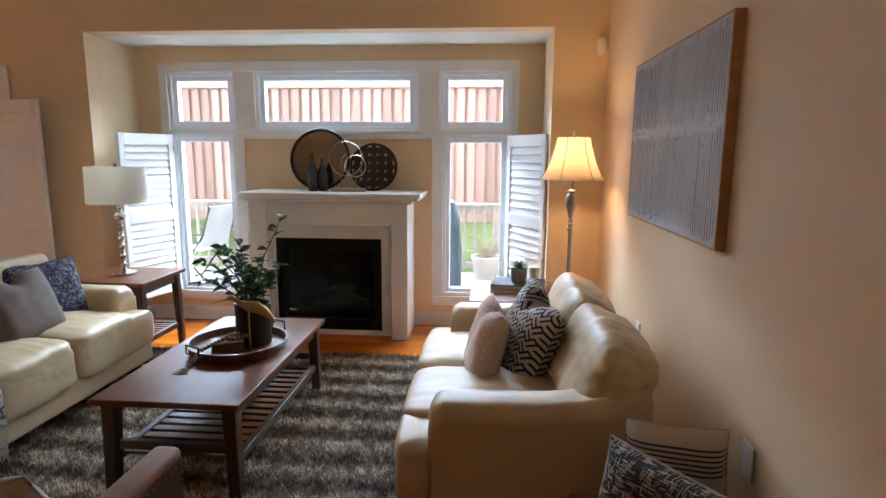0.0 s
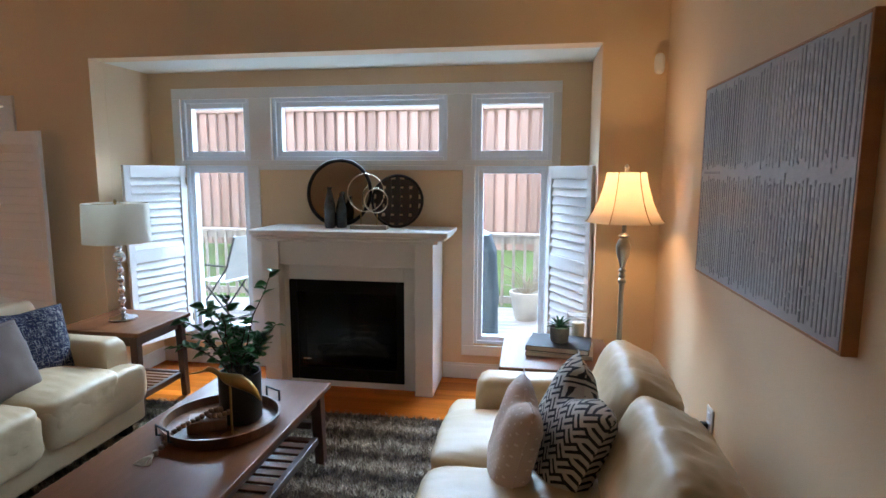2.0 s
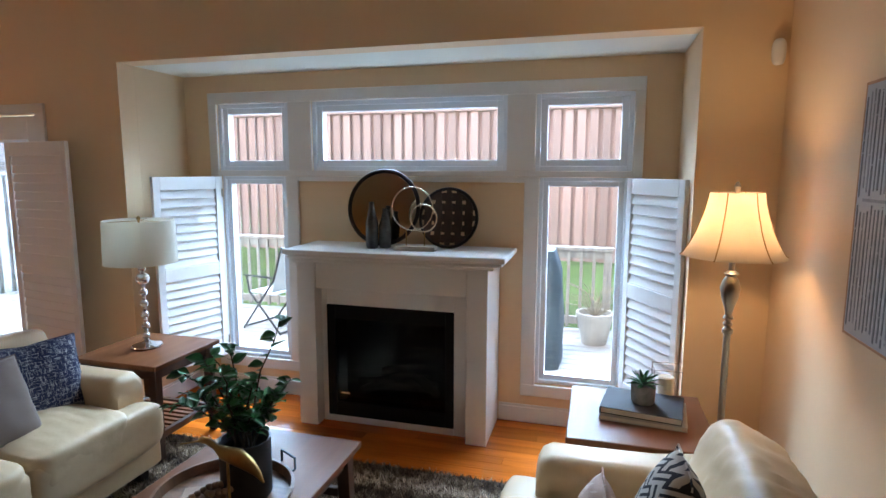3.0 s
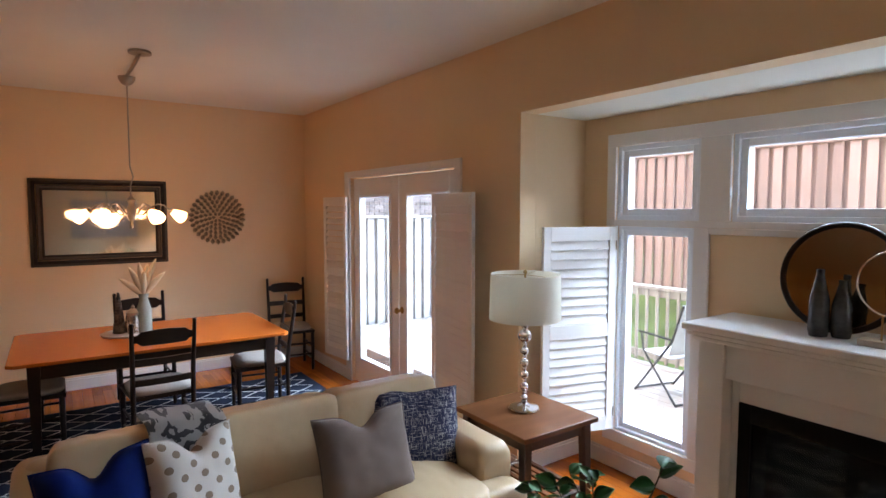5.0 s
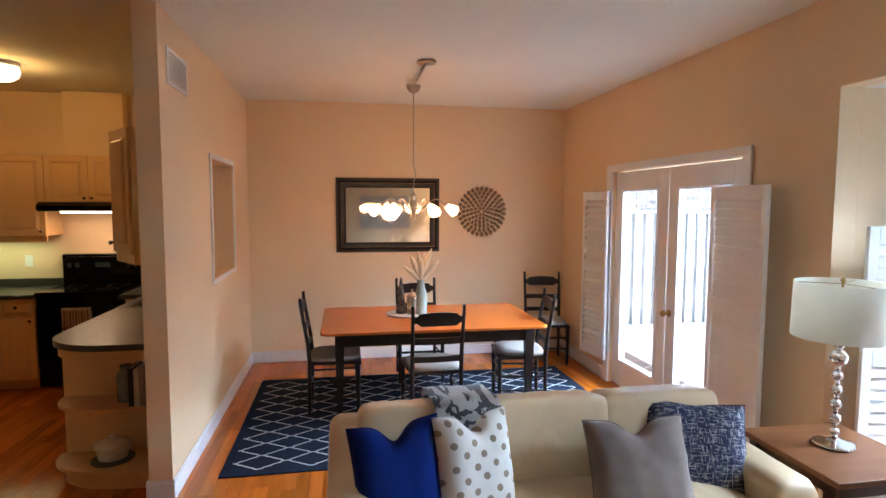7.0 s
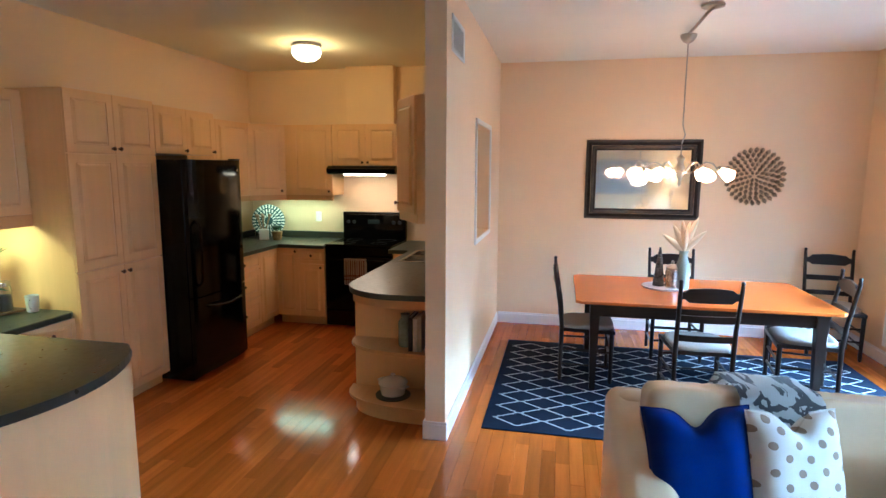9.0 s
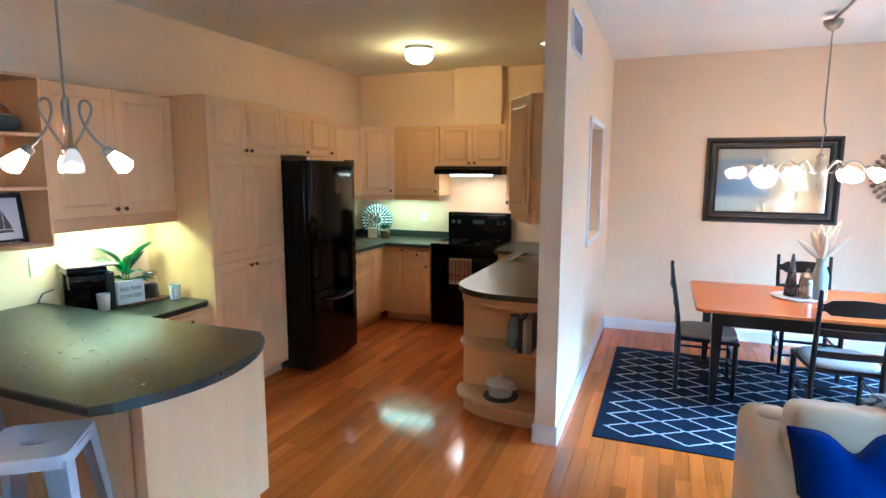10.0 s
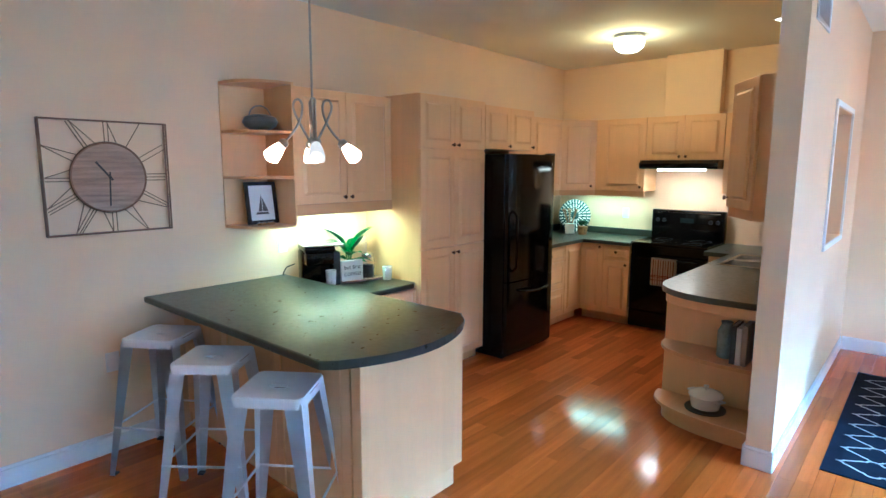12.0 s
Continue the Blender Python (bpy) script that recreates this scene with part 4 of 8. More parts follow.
def shag_material():
    m = bpy.data.materials.new("shag_pile")
    m.use_nodes = True
    n, l = m.node_tree.nodes, m.node_tree.links
    b = n["Principled BSDF"]
    b.inputs["Roughness"].default_value = 0.8
    tc = n.new("ShaderNodeTexCoord")
    nz = n.new("ShaderNodeTexNoise")
    nz.inputs["Scale"].default_value = 19
    nz.inputs["Detail"].default_value = 4
    l.new(tc.outputs["Object"], nz.inputs[0])
    sep = n.new("ShaderNodeSeparateXYZ")
    l.new(tc.outputs["Object"], sep.inputs[0])
    w = n.new("ShaderNodeMath")
    w.operation = "MULTIPLY"
    w.inputs[1].default_value = 2 * math.pi / 0.235
    l.new(sep.outputs["Y"], w.inputs[0])
    s = n.new("ShaderNodeMath")
    s.operation = "SINE"
    l.new(w.outputs[0], s.inputs[0])
    a = n.new("ShaderNodeMath")
    a.operation = "MULTIPLY_ADD"
    a.inputs[1].default_value = 6.5
    l.new(nz.outputs[0], a.inputs[0])
    l.new(s.outputs[0], a.inputs[2])
    g = n.new("ShaderNodeNewGeometry")
    a2 = n.new("ShaderNodeMath")
    a2.operation = "MULTIPLY_ADD"
    a2.inputs[1].default_value = 1.6
    l.new(g.outputs["Random Per Island"], a2.inputs[0])
    l.new(a.outputs[0], a2.inputs[2])
    r = n.new("ShaderNodeMapRange")
    r.inputs["From Min"].default_value, r.inputs["From Max"].default_value = 2.4, 5.6
    l.new(a2.outputs[0], r.inputs[0])
    cr = n.new("ShaderNodeValToRGB")
    cr.color_ramp.elements[0].color = (0.045, 0.032, 0.024, 1)
    cr.color_ramp.elements[1].color = (0.95, 0.85, 0.68, 1)
    e = cr.color_ramp.elements.new(0.5)
    e.color = (0.34, 0.26, 0.185, 1)
    l.new(r.outputs[0], cr.inputs[0])
    l.new(cr.outputs[0], b.inputs["Base Color"])
    return m


M_SHAG = shag_material()
shag(-2.95, 0.05, 2.05, 4.39)

dr = thing("trellis_rug", pose(-6.135, 1.215, 0), "charcoal blue rug with a cream trellis pattern under the table", "rug")
RW, RL = 2.02, 3.05
part("field", box(B(), 0, RW, 0, RL, 0.0005, 0.009, 0.003), M_NAVYRUG, dr)
bm = B()
P_, L_ = 0.1025, 0.3447
OGEE = ((0, 0), (0.09, 0.015), (0.18, 0.11), (0.21, 0.23), (0.32, 0.29), (0.5, 0.5), (0.68, 0.71), (0.79, 0.77), (0.82, 0.89), (0.91, 0.985), (1, 1))


def flat_strip(bm, pts, w, z0, z1):
    for k in range(len(pts) - 1):
        a, b = Vector(pts[k]), Vector(pts[k + 1])
        d = (b - a).normalized() * (w * 0.25)
        nn = Vector((-d.y, d.x)).normalized() * w / 2
        q = [a - d - nn, b + d - nn, b + d + nn, a - d + nn]
        vv = [bm.verts.new((p.x, p.y, z1)) for p in q]
        bm.faces.new(vv)
for k in range(18):
    pts = []
    for half in range(17):
        for f, g in OGEE[:-1]:
            swing = 2 * g - 1 if half % 2 == 0 else 1 - 2 * g
            pts.append((RW - 0.128 - k * P_ - 0.0515 * -swing * (1 if k % 2 == 0 else -1), 0.06 + (half + f) * L_ / 2))
    flat_strip(bm, pts, 0.0115, 0, 0.0105)
tagged(part("trellis_line", bm, M_CREAMLINE, dr), kind="stuff")


# ---- dining ----
dt = thing("dining_table", pose(-5.45, 2.77, 0.009), "black-legged dining table with a honey wood top on the trellis rug", "table")
TB = [(-0.565, -0.90), (-0.525, -0.94), (0.525, -0.94), (0.565, -0.90), (0.565, 0.90), (0.525, 0.94), (-0.525, 0.94), (-0.565, 0.90)]
part("tabletop", extrude_poly(B(), TB, 0.705, 0.731, 0.006), M_HONEY, dt)
for sx in (-1, 1):
    part("apron", box(B(), sx * 0.49 - 0.012, sx * 0.49 + 0.012, -0.76, 0.76, 0.60, 0.704, 0.003), M_BLACKWOOD, dt)
for sy in (-1, 1):
    part("apron", box(B(), -0.45, 0.45, sy * 0.79 - 0.012, sy * 0.79 + 0.012, 0.60, 0.704, 0.003), M_BLACKWOOD, dt)
for sx in (-1, 1):
    for sy in (-1, 1):
        bm = B()
        v = []
        for z, r in ((0, 0.021), (0.60, 0.036), (0.704, 0.038)):
            v.append([bm.verts.new((sx * 0.49 + a * r, sy * 0.79 + b * r, z)) for a, b in ((-1, -1), (1, -1), (1, 1), (-1, 1))])
        for A, C in zip(v, v[1:]):
            for q in range(4):
                bm.faces.new((A[q], A[(q + 1) % 4], C[(q + 1) % 4], C[q]))
        bm.faces.new(v[0][::-1])
        bm.faces.new(v[-1])
        part("leg", bm, M_BLACKWOOD, dt)
M_SEAT = material("grey_seat_fabric", (0.36, 0.32, 0.28), 0.9, vary=0.08, bump=0.3, fine=300)


def dining_chair(m, label, seat_mat=M_SEAT):
    """Local frame: back at y = -0.2, facing +y."""
    c = thing("dining_chair", m, label, "chair", "chairs round the dining table")
    w, wf = 0.195, 0.21
    for sx in (-1, 1):
        pts = [(sx * w, -0.20, 0.0), (sx * w, -0.195, 0.44), (sx * w, -0.21, 0.60), (sx * (w + 0.005), -0.265, 0.93)]
        part("back_post", tube(B(), pts, [0.016, 0.018, 0.017, 0.014], 10), M_BLACKWOOD, c, smooth=True)
        part("finial", lathe(B(), [(0.010, 0), (0.015, 0.012), (0.011, 0.024), (0.016, 0.036), (0.009, 0.05)], (sx * (w + 0.005), -0.265, 0.925), 12), M_BLACKWOOD, c, smooth=True)
        part("front_leg", lathe(B(), [(0.013, 0), (0.018, 0.05), (0.016, 0.10), (0.019, 0.30), (0.018, 0.445)], (sx * wf, 0.20, 0), 12), M_BLACKWOOD, c, smooth=True)
        for z in (0.14, 0.26):
            part("stretcher", tube(B(), [(sx * w, -0.197, z), (sx * wf, 0.20, z)], 0.009, 8), M_BLACKWOOD, c)
    for z in (0.18, 0.30):
        part("stretcher", tube(B(), [(-wf, 0.20, z), (wf, 0.20, z)], 0.010, 8), M_BLACKWOOD, c)
    part("stretcher", tube(B(), [(-w, -0.197, 0.2), (w, -0.197, 0.2)], 0.009, 8), M_BLACKWOOD, c)
    for z, h, top in ((0.545, 0.045, False), (0.69, 0.05, False), (0.865, 0.10, True)):
        yb = -0.205 - max(0, z - 0.6) * 0.17
        n = 14
        bm = B()
        A = []
        for i in range(n + 1):
            u = 2 * i / n - 1
            bow = 0.018 * (1 - u * u)
            hh = h * (0.5 - (0.0 if not top else (0.22 if abs(u) > 0.72 else 0.0)))
            lift = 0.006 * math.cos(u * 3.14) if top else 0
            A.append([bm.verts.new((u * w, yb - bow + d, z + s * hh + (lift if s > 0 else 0))) for s in (-1, 1) for d in (-0.008, 0.008)])
        for p, q in zip(A, A[1:]):
            for a, b in ((0, 1), (1, 3), (3, 2), (2, 0)):
                bm.faces.new((p[a], p[b], q[b], q[a]))
        bm.faces.new([A[0][i] for i in (0, 1, 3, 2)])
        bm.faces.new([A[-1][i] for i in (0, 1, 3, 2)])
        part("top_rail" if top else "back_slat", bm, M_BLACKWOOD, c)
    part("seat_frame", extrude_poly(B(), [(-0.20, -0.20), (0.20, -0.20), (0.228, 0.225), (-0.228, 0.225)], 0.415, 0.445, 0.004), M_BLACKWOOD, c)
    bm = B()
    cushion_mesh(bm, (0, 0.012, 0.458), (0.42, 0.42, 0.055), k=4, cuts=8, top_puff=0.008)
    part("seat", bm, seat_mat, c, "grey upholstered seat pad", smooth="all")
    return c


CH = "black ladder-back chair, grey padded seat, "
c0 = dining_chair(pose(-5.32, 1.93, 0.009, 0, 0, 0), CH + "by the table end")
def chair_copy(m, label):
    o = copy_thing(c0, m)
    o["label"] = CH + label
    return o
chair_copy(pose(-4.90, 2.72, 0.009, 0, 0, 92), "back to the sofa")
chair_copy(pose(-6.02, 2.76, 0.009, 0, 0, -90), "by the mirror wall")
chair_copy(pose(-5.22, 3.56, 0.009, 0, 0, 172), "near the french doors")
chair_copy(pose(-6.42, 4.25, 0.0, 0, 0, -100), "standing in the corner")

tr = B()
lathe(tr, [(0.175, 0), (0.18, 0.006), (0.18, 0.012)], seg=48)
tagged(part("place_mat", tr, material("woven_mat", (0.52, 0.44, 0.36), 0.85, bump=0.4, fine=160), at=pose(-5.56, 2.58, 0.741)), "round pale woven mat in the middle of the dining table", "mat")
M_CONE = material("grey_twig_cone", (0.16, 0.14, 0.12), 0.8, vary=0.4, scale=30, bump=0.8, fine=120)
cn = B()
prof = []
for k in range(30):
    z = k / 29 * 0.33
    prof.append((0.048 * (1 - k / 32) ** 0.85 + (0.003 if k % 2 else 0), z))
lathe(cn, prof, seg=24)
tagged(part("cone_ornament", cn, M_CONE, at=pose(-5.56, 2.535, 0.754)), "tall grey textured cone ornament on the dining table", "ornament")
jr = thing("mercury_jar", pose(-5.50, 2.63, 0.754), "silvered glass jar with a lid on the dining table", "jar")
part("body", lathe(B(), [(0.045, 0), (0.055, 0.01), (0.055, 0.13), (0.048, 0.15)], seg=24), material("mercury_glass", (0.7, 0.66, 0.6), 0.2, 0.9, vary=0.3, scale=20, bump=0.3), jr, smooth=True)
part("lid", lathe(B(), [(0.05, 0.151), (0.052, 0.17), (0.03, 0.195), (0.01, 0.20), (0.015, 0.215), (0.006, 0.23)], seg=24), M_NICKEL, jr, "metal lid", True)
va = thing("glass_vase", pose(-5.50, 2.71, 0.741), "pale green glass vase of cream pampas plumes on the dining table", "vase")
part("vase", lathe(B(), [(0.05, 0), (0.058, 0.02), (0.058, 0.20), (0.04, 0.25), (0.032, 0.29), (0.04, 0.33), (0.034, 0.33), (0.027, 0.29), (0.052, 0.2), (0.052, 0.02)], seg=28), material("sage_glass", (0.33, 0.38, 0.33), 0.1, vary=0.1, bump=0.02), va, smooth=True)
M_PLUME = material("cream_plume", (0.78, 0.64, 0.42), 0.9, vary=0.15, bump=0.6, fine=200)
for k, (dx, dy, hh) in enumerate(((0.0, -0.17, 0.16), (0.02, -0.10, 0.25), (0.03, -0.03, 0.29), (-0.02, 0.04, 0.27), (0.0, 0.10, 0.31), (0.03, 0.16, 0.20), (0.05, 0.0, 0.22))):
    z0 = 0.30
    pts, rad = [], []
    for i in range(9):
        f = i / 8
        pts.append((dx * f ** 1.3, dy * f ** 1.3, z0 + hh * f))
        rad.append(0.004 + 0.022 * math.sin(math.pi * min(1, f * 0.9 + 0.08)) ** 0.8)
    rad[-1] = 0.003
    part("plume", tube(B(), pts, rad, 8), M_PLUME, va, smooth="all")

# framed mirror on the west wall
fm = thing("wall_mirror", pose(XM, 2.52, 1.63), "large rectangular mirror in a wide dark silver stepped frame", "mirror")
for a, b, t, mt in ((0.58, 0.415, 0.022, 0), (0.555, 0.39, 0.034, 1), (0.52, 0.355, 0.026, 0), (0.50, 0.335, 0.018, 1)):
    w_ = 0.03
    bm = B()
    for q in ((-a, -a + w_, -b, b), (a - w_, a, -b, b), (-a + w_, a - w_, -b, -b + w_), (-a + w_, a - w_, b - w_, b)):
        box(bm, 0.002, t, q[0], q[1], q[2], q[3], 0.003)
    part("frame", bm, material("pewter_frame", (0.10, 0.085, 0.07), 0.35, 0.6, vary=0.2, bump=0.1) if not mt else M_BLACKWOOD, fm)
part("mirror_glass", box(B(), 0.002, 0.010, -0.47, 0.47, -0.305, 0.305), M_MIRROR, fm)
bm = B()
for q in ((-0.47, -0.45, -0.305, 0.305), (0.45, 0.47, -0.305, 0.305), (-0.45, 0.45, -0.305, -0.285), (-0.45, 0.45, 0.285, 0.305)):
    box(bm, 0.0105, 0.0115, *q)
part("bevelled_edge", bm, M_MIRROR, fm)

# petal disc on the west wall
pd = thing("petal_wall_disc", pose(XM, 3.60, 1.672), "round bronze wall ornament made of layered metal petals", "decoration")
M_PETAL = material("antique_bronze", (0.46, 0.35, 0.22), 0.42, 0.35, vary=0.25, scale=14, bump=0.1)
pet = None
for ring_i, (r, cnt, sc) in enumerate(((0.262, 30, 1.0), (0.215, 26, 0.95), (0.168, 21, 0.9), (0.122, 16, 0.85), (0.08, 11, 0.8), (0.04, 6, 0.75))):
    for k in range(cnt):
        a = 2 * math.pi * (k + 0.5 * (ring_i % 2)) / cnt
        if pet is None:
            bm = B()
            outl = [(0, -0.027), (0.013, -0.012), (0.019, 0.006), (0.012, 0.02), (0, 0.032), (-0.012, 0.02), (-0.019, 0.006), (-0.013, -0.012)]
            lo = [bm.verts.new((0.0, x, z)) for x, z in outl]
            cen = bm.verts.new((-0.008, 0, 0.0))
            for q in range(8):
                bm.faces.new((lo[q], lo[(q + 1) % 8], cen))
            bmesh.ops.solidify(bm, geom=bm.faces[:], thickness=0.002)
            ob = part("petal", bm, M_PETAL, pd)
            pet = ob.data
        else:
            ob = new("petal", pet)
            ob.parent = pd
        ob.matrix_basis = pose(0.014 + 0.004 * (ring_i % 3), r * math.sin(a), r * math.cos(a), -math.degrees(a), 0, 0) @ pose(0, 0, 0, 0, 22, 0) @ Matrix.Scale(sc * 1.16, 4)

# chandelier
M_SHGLASS = emitter("lit_frosted_glass", (1.0, 0.70, 0.40), 3.0)
cl = thing("chandelier", pose(-5.55, 2.65, 0), "brushed metal chandelier with lit tulip glass shades above the dining table", "chandelier")
part("ceiling_plate", lathe(B(), [(0.075, 2.845), (0.075, 2.86), (0.07, 2.8645)], (0.66, 0.02, 0), 28), M_NICKEL, cl, smooth=True)
part("swag_arm", tube(B(), [(0.66, 0.02, 2.85), (0.30, 0.01, 2.825), (0.02, 0.0, 2.815)], 0.013, 10), M_NICKEL, cl, smooth=True)
part("canopy", lathe(B(), [(0.012, 2.74), (0.04, 2.755), (0.06, 2.785), (0.064, 2.81), (0.05, 2.812)], seg=28), M_NICKEL, cl, smooth=True)
part("rod", tube(B(), [(0, 0, 2.745), (0, 0, 2.10), (0.012, 0.02, 2.02), (0.0, 0.0, 1.95), (0, 0, 1.82)], 0.005, 8), M_NICKEL, cl)
part("hub", lathe(B(), [(0.006, 1.60), (0.016, 1.625), (0.01, 1.65), (0.032, 1.70), (0.04, 1.745), (0.022, 1.80), (0.034, 1.83), (0.01, 1.86)], seg=20), M_NICKEL, cl, smooth=True)
def tulip(bm, r0=0.020, r1=0.052, L=0.115, seg=20):
    outer = []
    for f in (0, 0.15, 0.35, 0.6, 0.85, 1.0):
        r = r0 + (r1 - r0) * math.sin(min(1, f * 1.05) * math.pi / 2) * (1 if f < 0.9 else 0.97)
        outer.append([bm.verts.new((r * math.cos(2 * math.pi * k / seg), r * math.sin(2 * math.pi * k / seg), L * f + (0.010 * math.cos(4 * math.pi * k / seg) if f == 1 else 0))) for k in range(seg)])
    for A, C in zip(outer, outer[1:]):
        for q in range(seg):
            bm.faces.new((A[q], A[(q + 1) % seg], C[(q + 1) % seg], C[q]))
    bm.faces.new(outer[0][::-1])
    bmesh.ops.solidify(bm, geom=bm.faces[:], thickness=0.003)
for k in range(6):
    a = 2 * math.pi * (k + 0.35) / 6
    d = Vector((math.cos(a), math.sin(a), 0))
    pts = [d * r + Vector((0, 0, z)) for r, z in ((0.03, 1.72), (0.08, 1.71), (0.13, 1.76), (0.19, 1.80), (0.24, 1.79), (0.275, 1.75))]
    part("arm", tube(B(), pts, 0.006, 8), M_NICKEL, cl, smooth=True)
    part("shade_cup", lathe(B(), [(0.012, 0), (0.024, 0.01), (0.026, 0.03)], seg=14), M_NICKEL, cl, smooth=True, at=look(tuple(pts[-1] + Vector((0, 0, 0.005))), tuple(pts[-1] + d * 0.8 + Vector((0, 0, -0.5)))) @ pose(0, 0, 0, 180, 0, 0))
    bm = B()
    tulip(bm)
    ob = part("glass_shade", bm, M_SHGLASS, cl, "lit frosted tulip glass", "all", at=look(tuple(pts[-1]), tuple(pts[-1] + d * 0.8 + Vector((0, 0, -0.5)))) @ pose(0, 0, 0, 180, 0, 0) @ pose(0, 0, 0.02))

# vent and pass-through trim on the partition
vt = thing("air_vent", pose(-4.255, PY1, 2.56), "white louvered return air grille high on the wall", "vent")
bm = B()
for q in ((-0.215, -0.19, -0.11, 0.11), (0.19, 0.215, -0.11, 0.11), (-0.19, 0.19, -0.11, -0.085), (-0.19, 0.19, 0.085, 0.11)):
    box(bm, q[0], q[1], 0.001, 0.010, q[2], q[3], 0.002)
part("frame", bm, M_TRIM, vt)
# Grey sheet whose colour stands in for the shade behind the slats.
part("backing", box(B(), -0.19, 0.19, 0.001, 0.003, -0.085, 0.085), material("vent_shadow", (0.55, 0.52, 0.48), 0.8, bump=0), vt)
for k in range(12):
    part("slat", box(B(), -0.189, 0.189, -0.001, 0.001, -0.006, 0.006), M_TRIM, vt, at=pose(0, 0.0075, -0.077 + k * 0.014, 35, 0, 0))
bm = B()
for q in ((-5.97, -5.951, 1.141, 2.119), (-5.089, -5.07, 1.141, 2.119), (-5.95, -5.09, 1.141, 1.159), (-5.95, -5.09, 2.101, 2.119)):
    box(bm, q[0], q[1], 0.62, PY0 - 0.001, q[2], q[3])
structure("pass_through_lining", bm, M_WALL, "painted deep lining of the kitchen pass-through")
trims("trim_pass_through", "white painted trim round the kitchen pass-through", [(-5.99, -5.95, PY1, PY1 + 0.015, 1.12, 2.14), (-5.09, -5.05, PY1, PY1 + 0.015, 1.12, 2.14), (-5.95, -5.09, PY1, PY1 + 0.015, 2.10, 2.14), (-5.95, -5.09, PY1, PY1 + 0.015, 1.12, 1.16)])

# ---- things on the coffee table ----
TZ = 0.461
M_TRAYWOOD = material("brown_acacia", (0.20, 0.085, 0.035), 0.4, vary=0.25, scale=6, bump=0.1, stretch=(1, 6, 1))
ty = thing("round_tray", pose(-1.345, 3.22, TZ), "round brown wooden tray with black metal grips on the coffee table", "tray")
part("tray_bottom", lathe(B(), [(0.235, 0), (0.24, 0.012)], seg=56), M_TRAYWOOD, ty)
bm = B()
R_ = [ring_verts(bm, (0, 0, z), Vector((1, 0, 0)), Vector((0, 1, 0)), r, 56) for r, z in ((0.241, 0.001), (0.255, 0.05), (0.243, 0.05), (0.236, 0.0125))]
for A, C in zip(R_, R_[1:]):
    for q in range(56):
        bm.faces.new((A[q], A[(q + 1) % 56], C[(q + 1) % 56], C[q]))
part("tray_rim", bm, M_TRAYWOOD, ty, smooth=True)
for a in (62, 242):
    part("tray_grip", tube(B(), [(0.257, -0.05, 0.035), (0.272, -0.05, 0.04), (0.272, -0.05, 0.085), (0.272, 0.05, 0.085), (0.272, 0.05, 0.04), (0.257, 0.05, 0.035)], 0.005, 8), M_BLACKMAT, ty, at=pose(0, 0, 0, 0, 0, a + 180))
pp = thing("potted_plant", pose(-1.28, 3.27, TZ + 0.013), "black cylinder pot with a leafy green branching plant on the tray", "plant")
part("pot", lathe(B(), [(0.085, 0), (0.092, 0.01), (0.094, 0.225), (0.086, 0.225), (0.084, 0.19)], seg=36), M_BLACKMAT, pp, "matte black pot", True)
part("soil", lathe(B(), [(0.083, 0.185), (0.083, 0.19)], seg=24), material("potting_soil", (0.03, 0.02, 0.015), 0.95, bump=0.8), pp)
rnd = random.Random(21)
leaf_mesh = None
def leaf_data(name, L, W, mat, curl=0.15):
    bm = B()
    n = 6
    rows = []
    for i in range(n + 1):
        f = i / n
        w = W * math.sin(math.pi * min(0.98, f ** 0.85)) + 0.0006
        z = -curl * L * f * f
        rows.append([bm.verts.new((s * w, L * f, z + abs(s) * w * 0.3)) for s in (-1, 0, 1)])
    for A, C in zip(rows, rows[1:]):
        for q in (0, 1):
            bm.faces.new((A[q], A[q + 1], C[q + 1], C[q]))
    bmesh.ops.solidify(bm, geom=bm.faces[:], thickness=0.0006)
    me = bpy.data.meshes.new(name)
    bm.to_mesh(me)
    bm.free()
    me.materials.append(mat)
    me.shade_smooth()
    return me
LEAF = leaf_data("leaf", 0.066, 0.025, M_LEAF)
stems = [(-0.29, 0.02, 0.26), (-0.20, 0.10, 0.30), (-0.14, -0.03, 0.33), (-0.10, 0.06, 0.37), (-0.04, -0.06, 0.30), (0.03, 0.03, 0.26), (-0.27, -0.06, 0.15), (0.08, -0.05, 0.14), (-0.02, 0.09, 0.20), (-0.16, -0.10, 0.22), (0.19, -0.02, 0.50), (-0.09, 0.0, 0.24), (0.09, 0.05, 0.12), (-0.18, 0.03, 0.13), (0.12, 0.15, 0.22), (0.10, 0.09, 0.18), (0.06, 0.16, 0.12)]
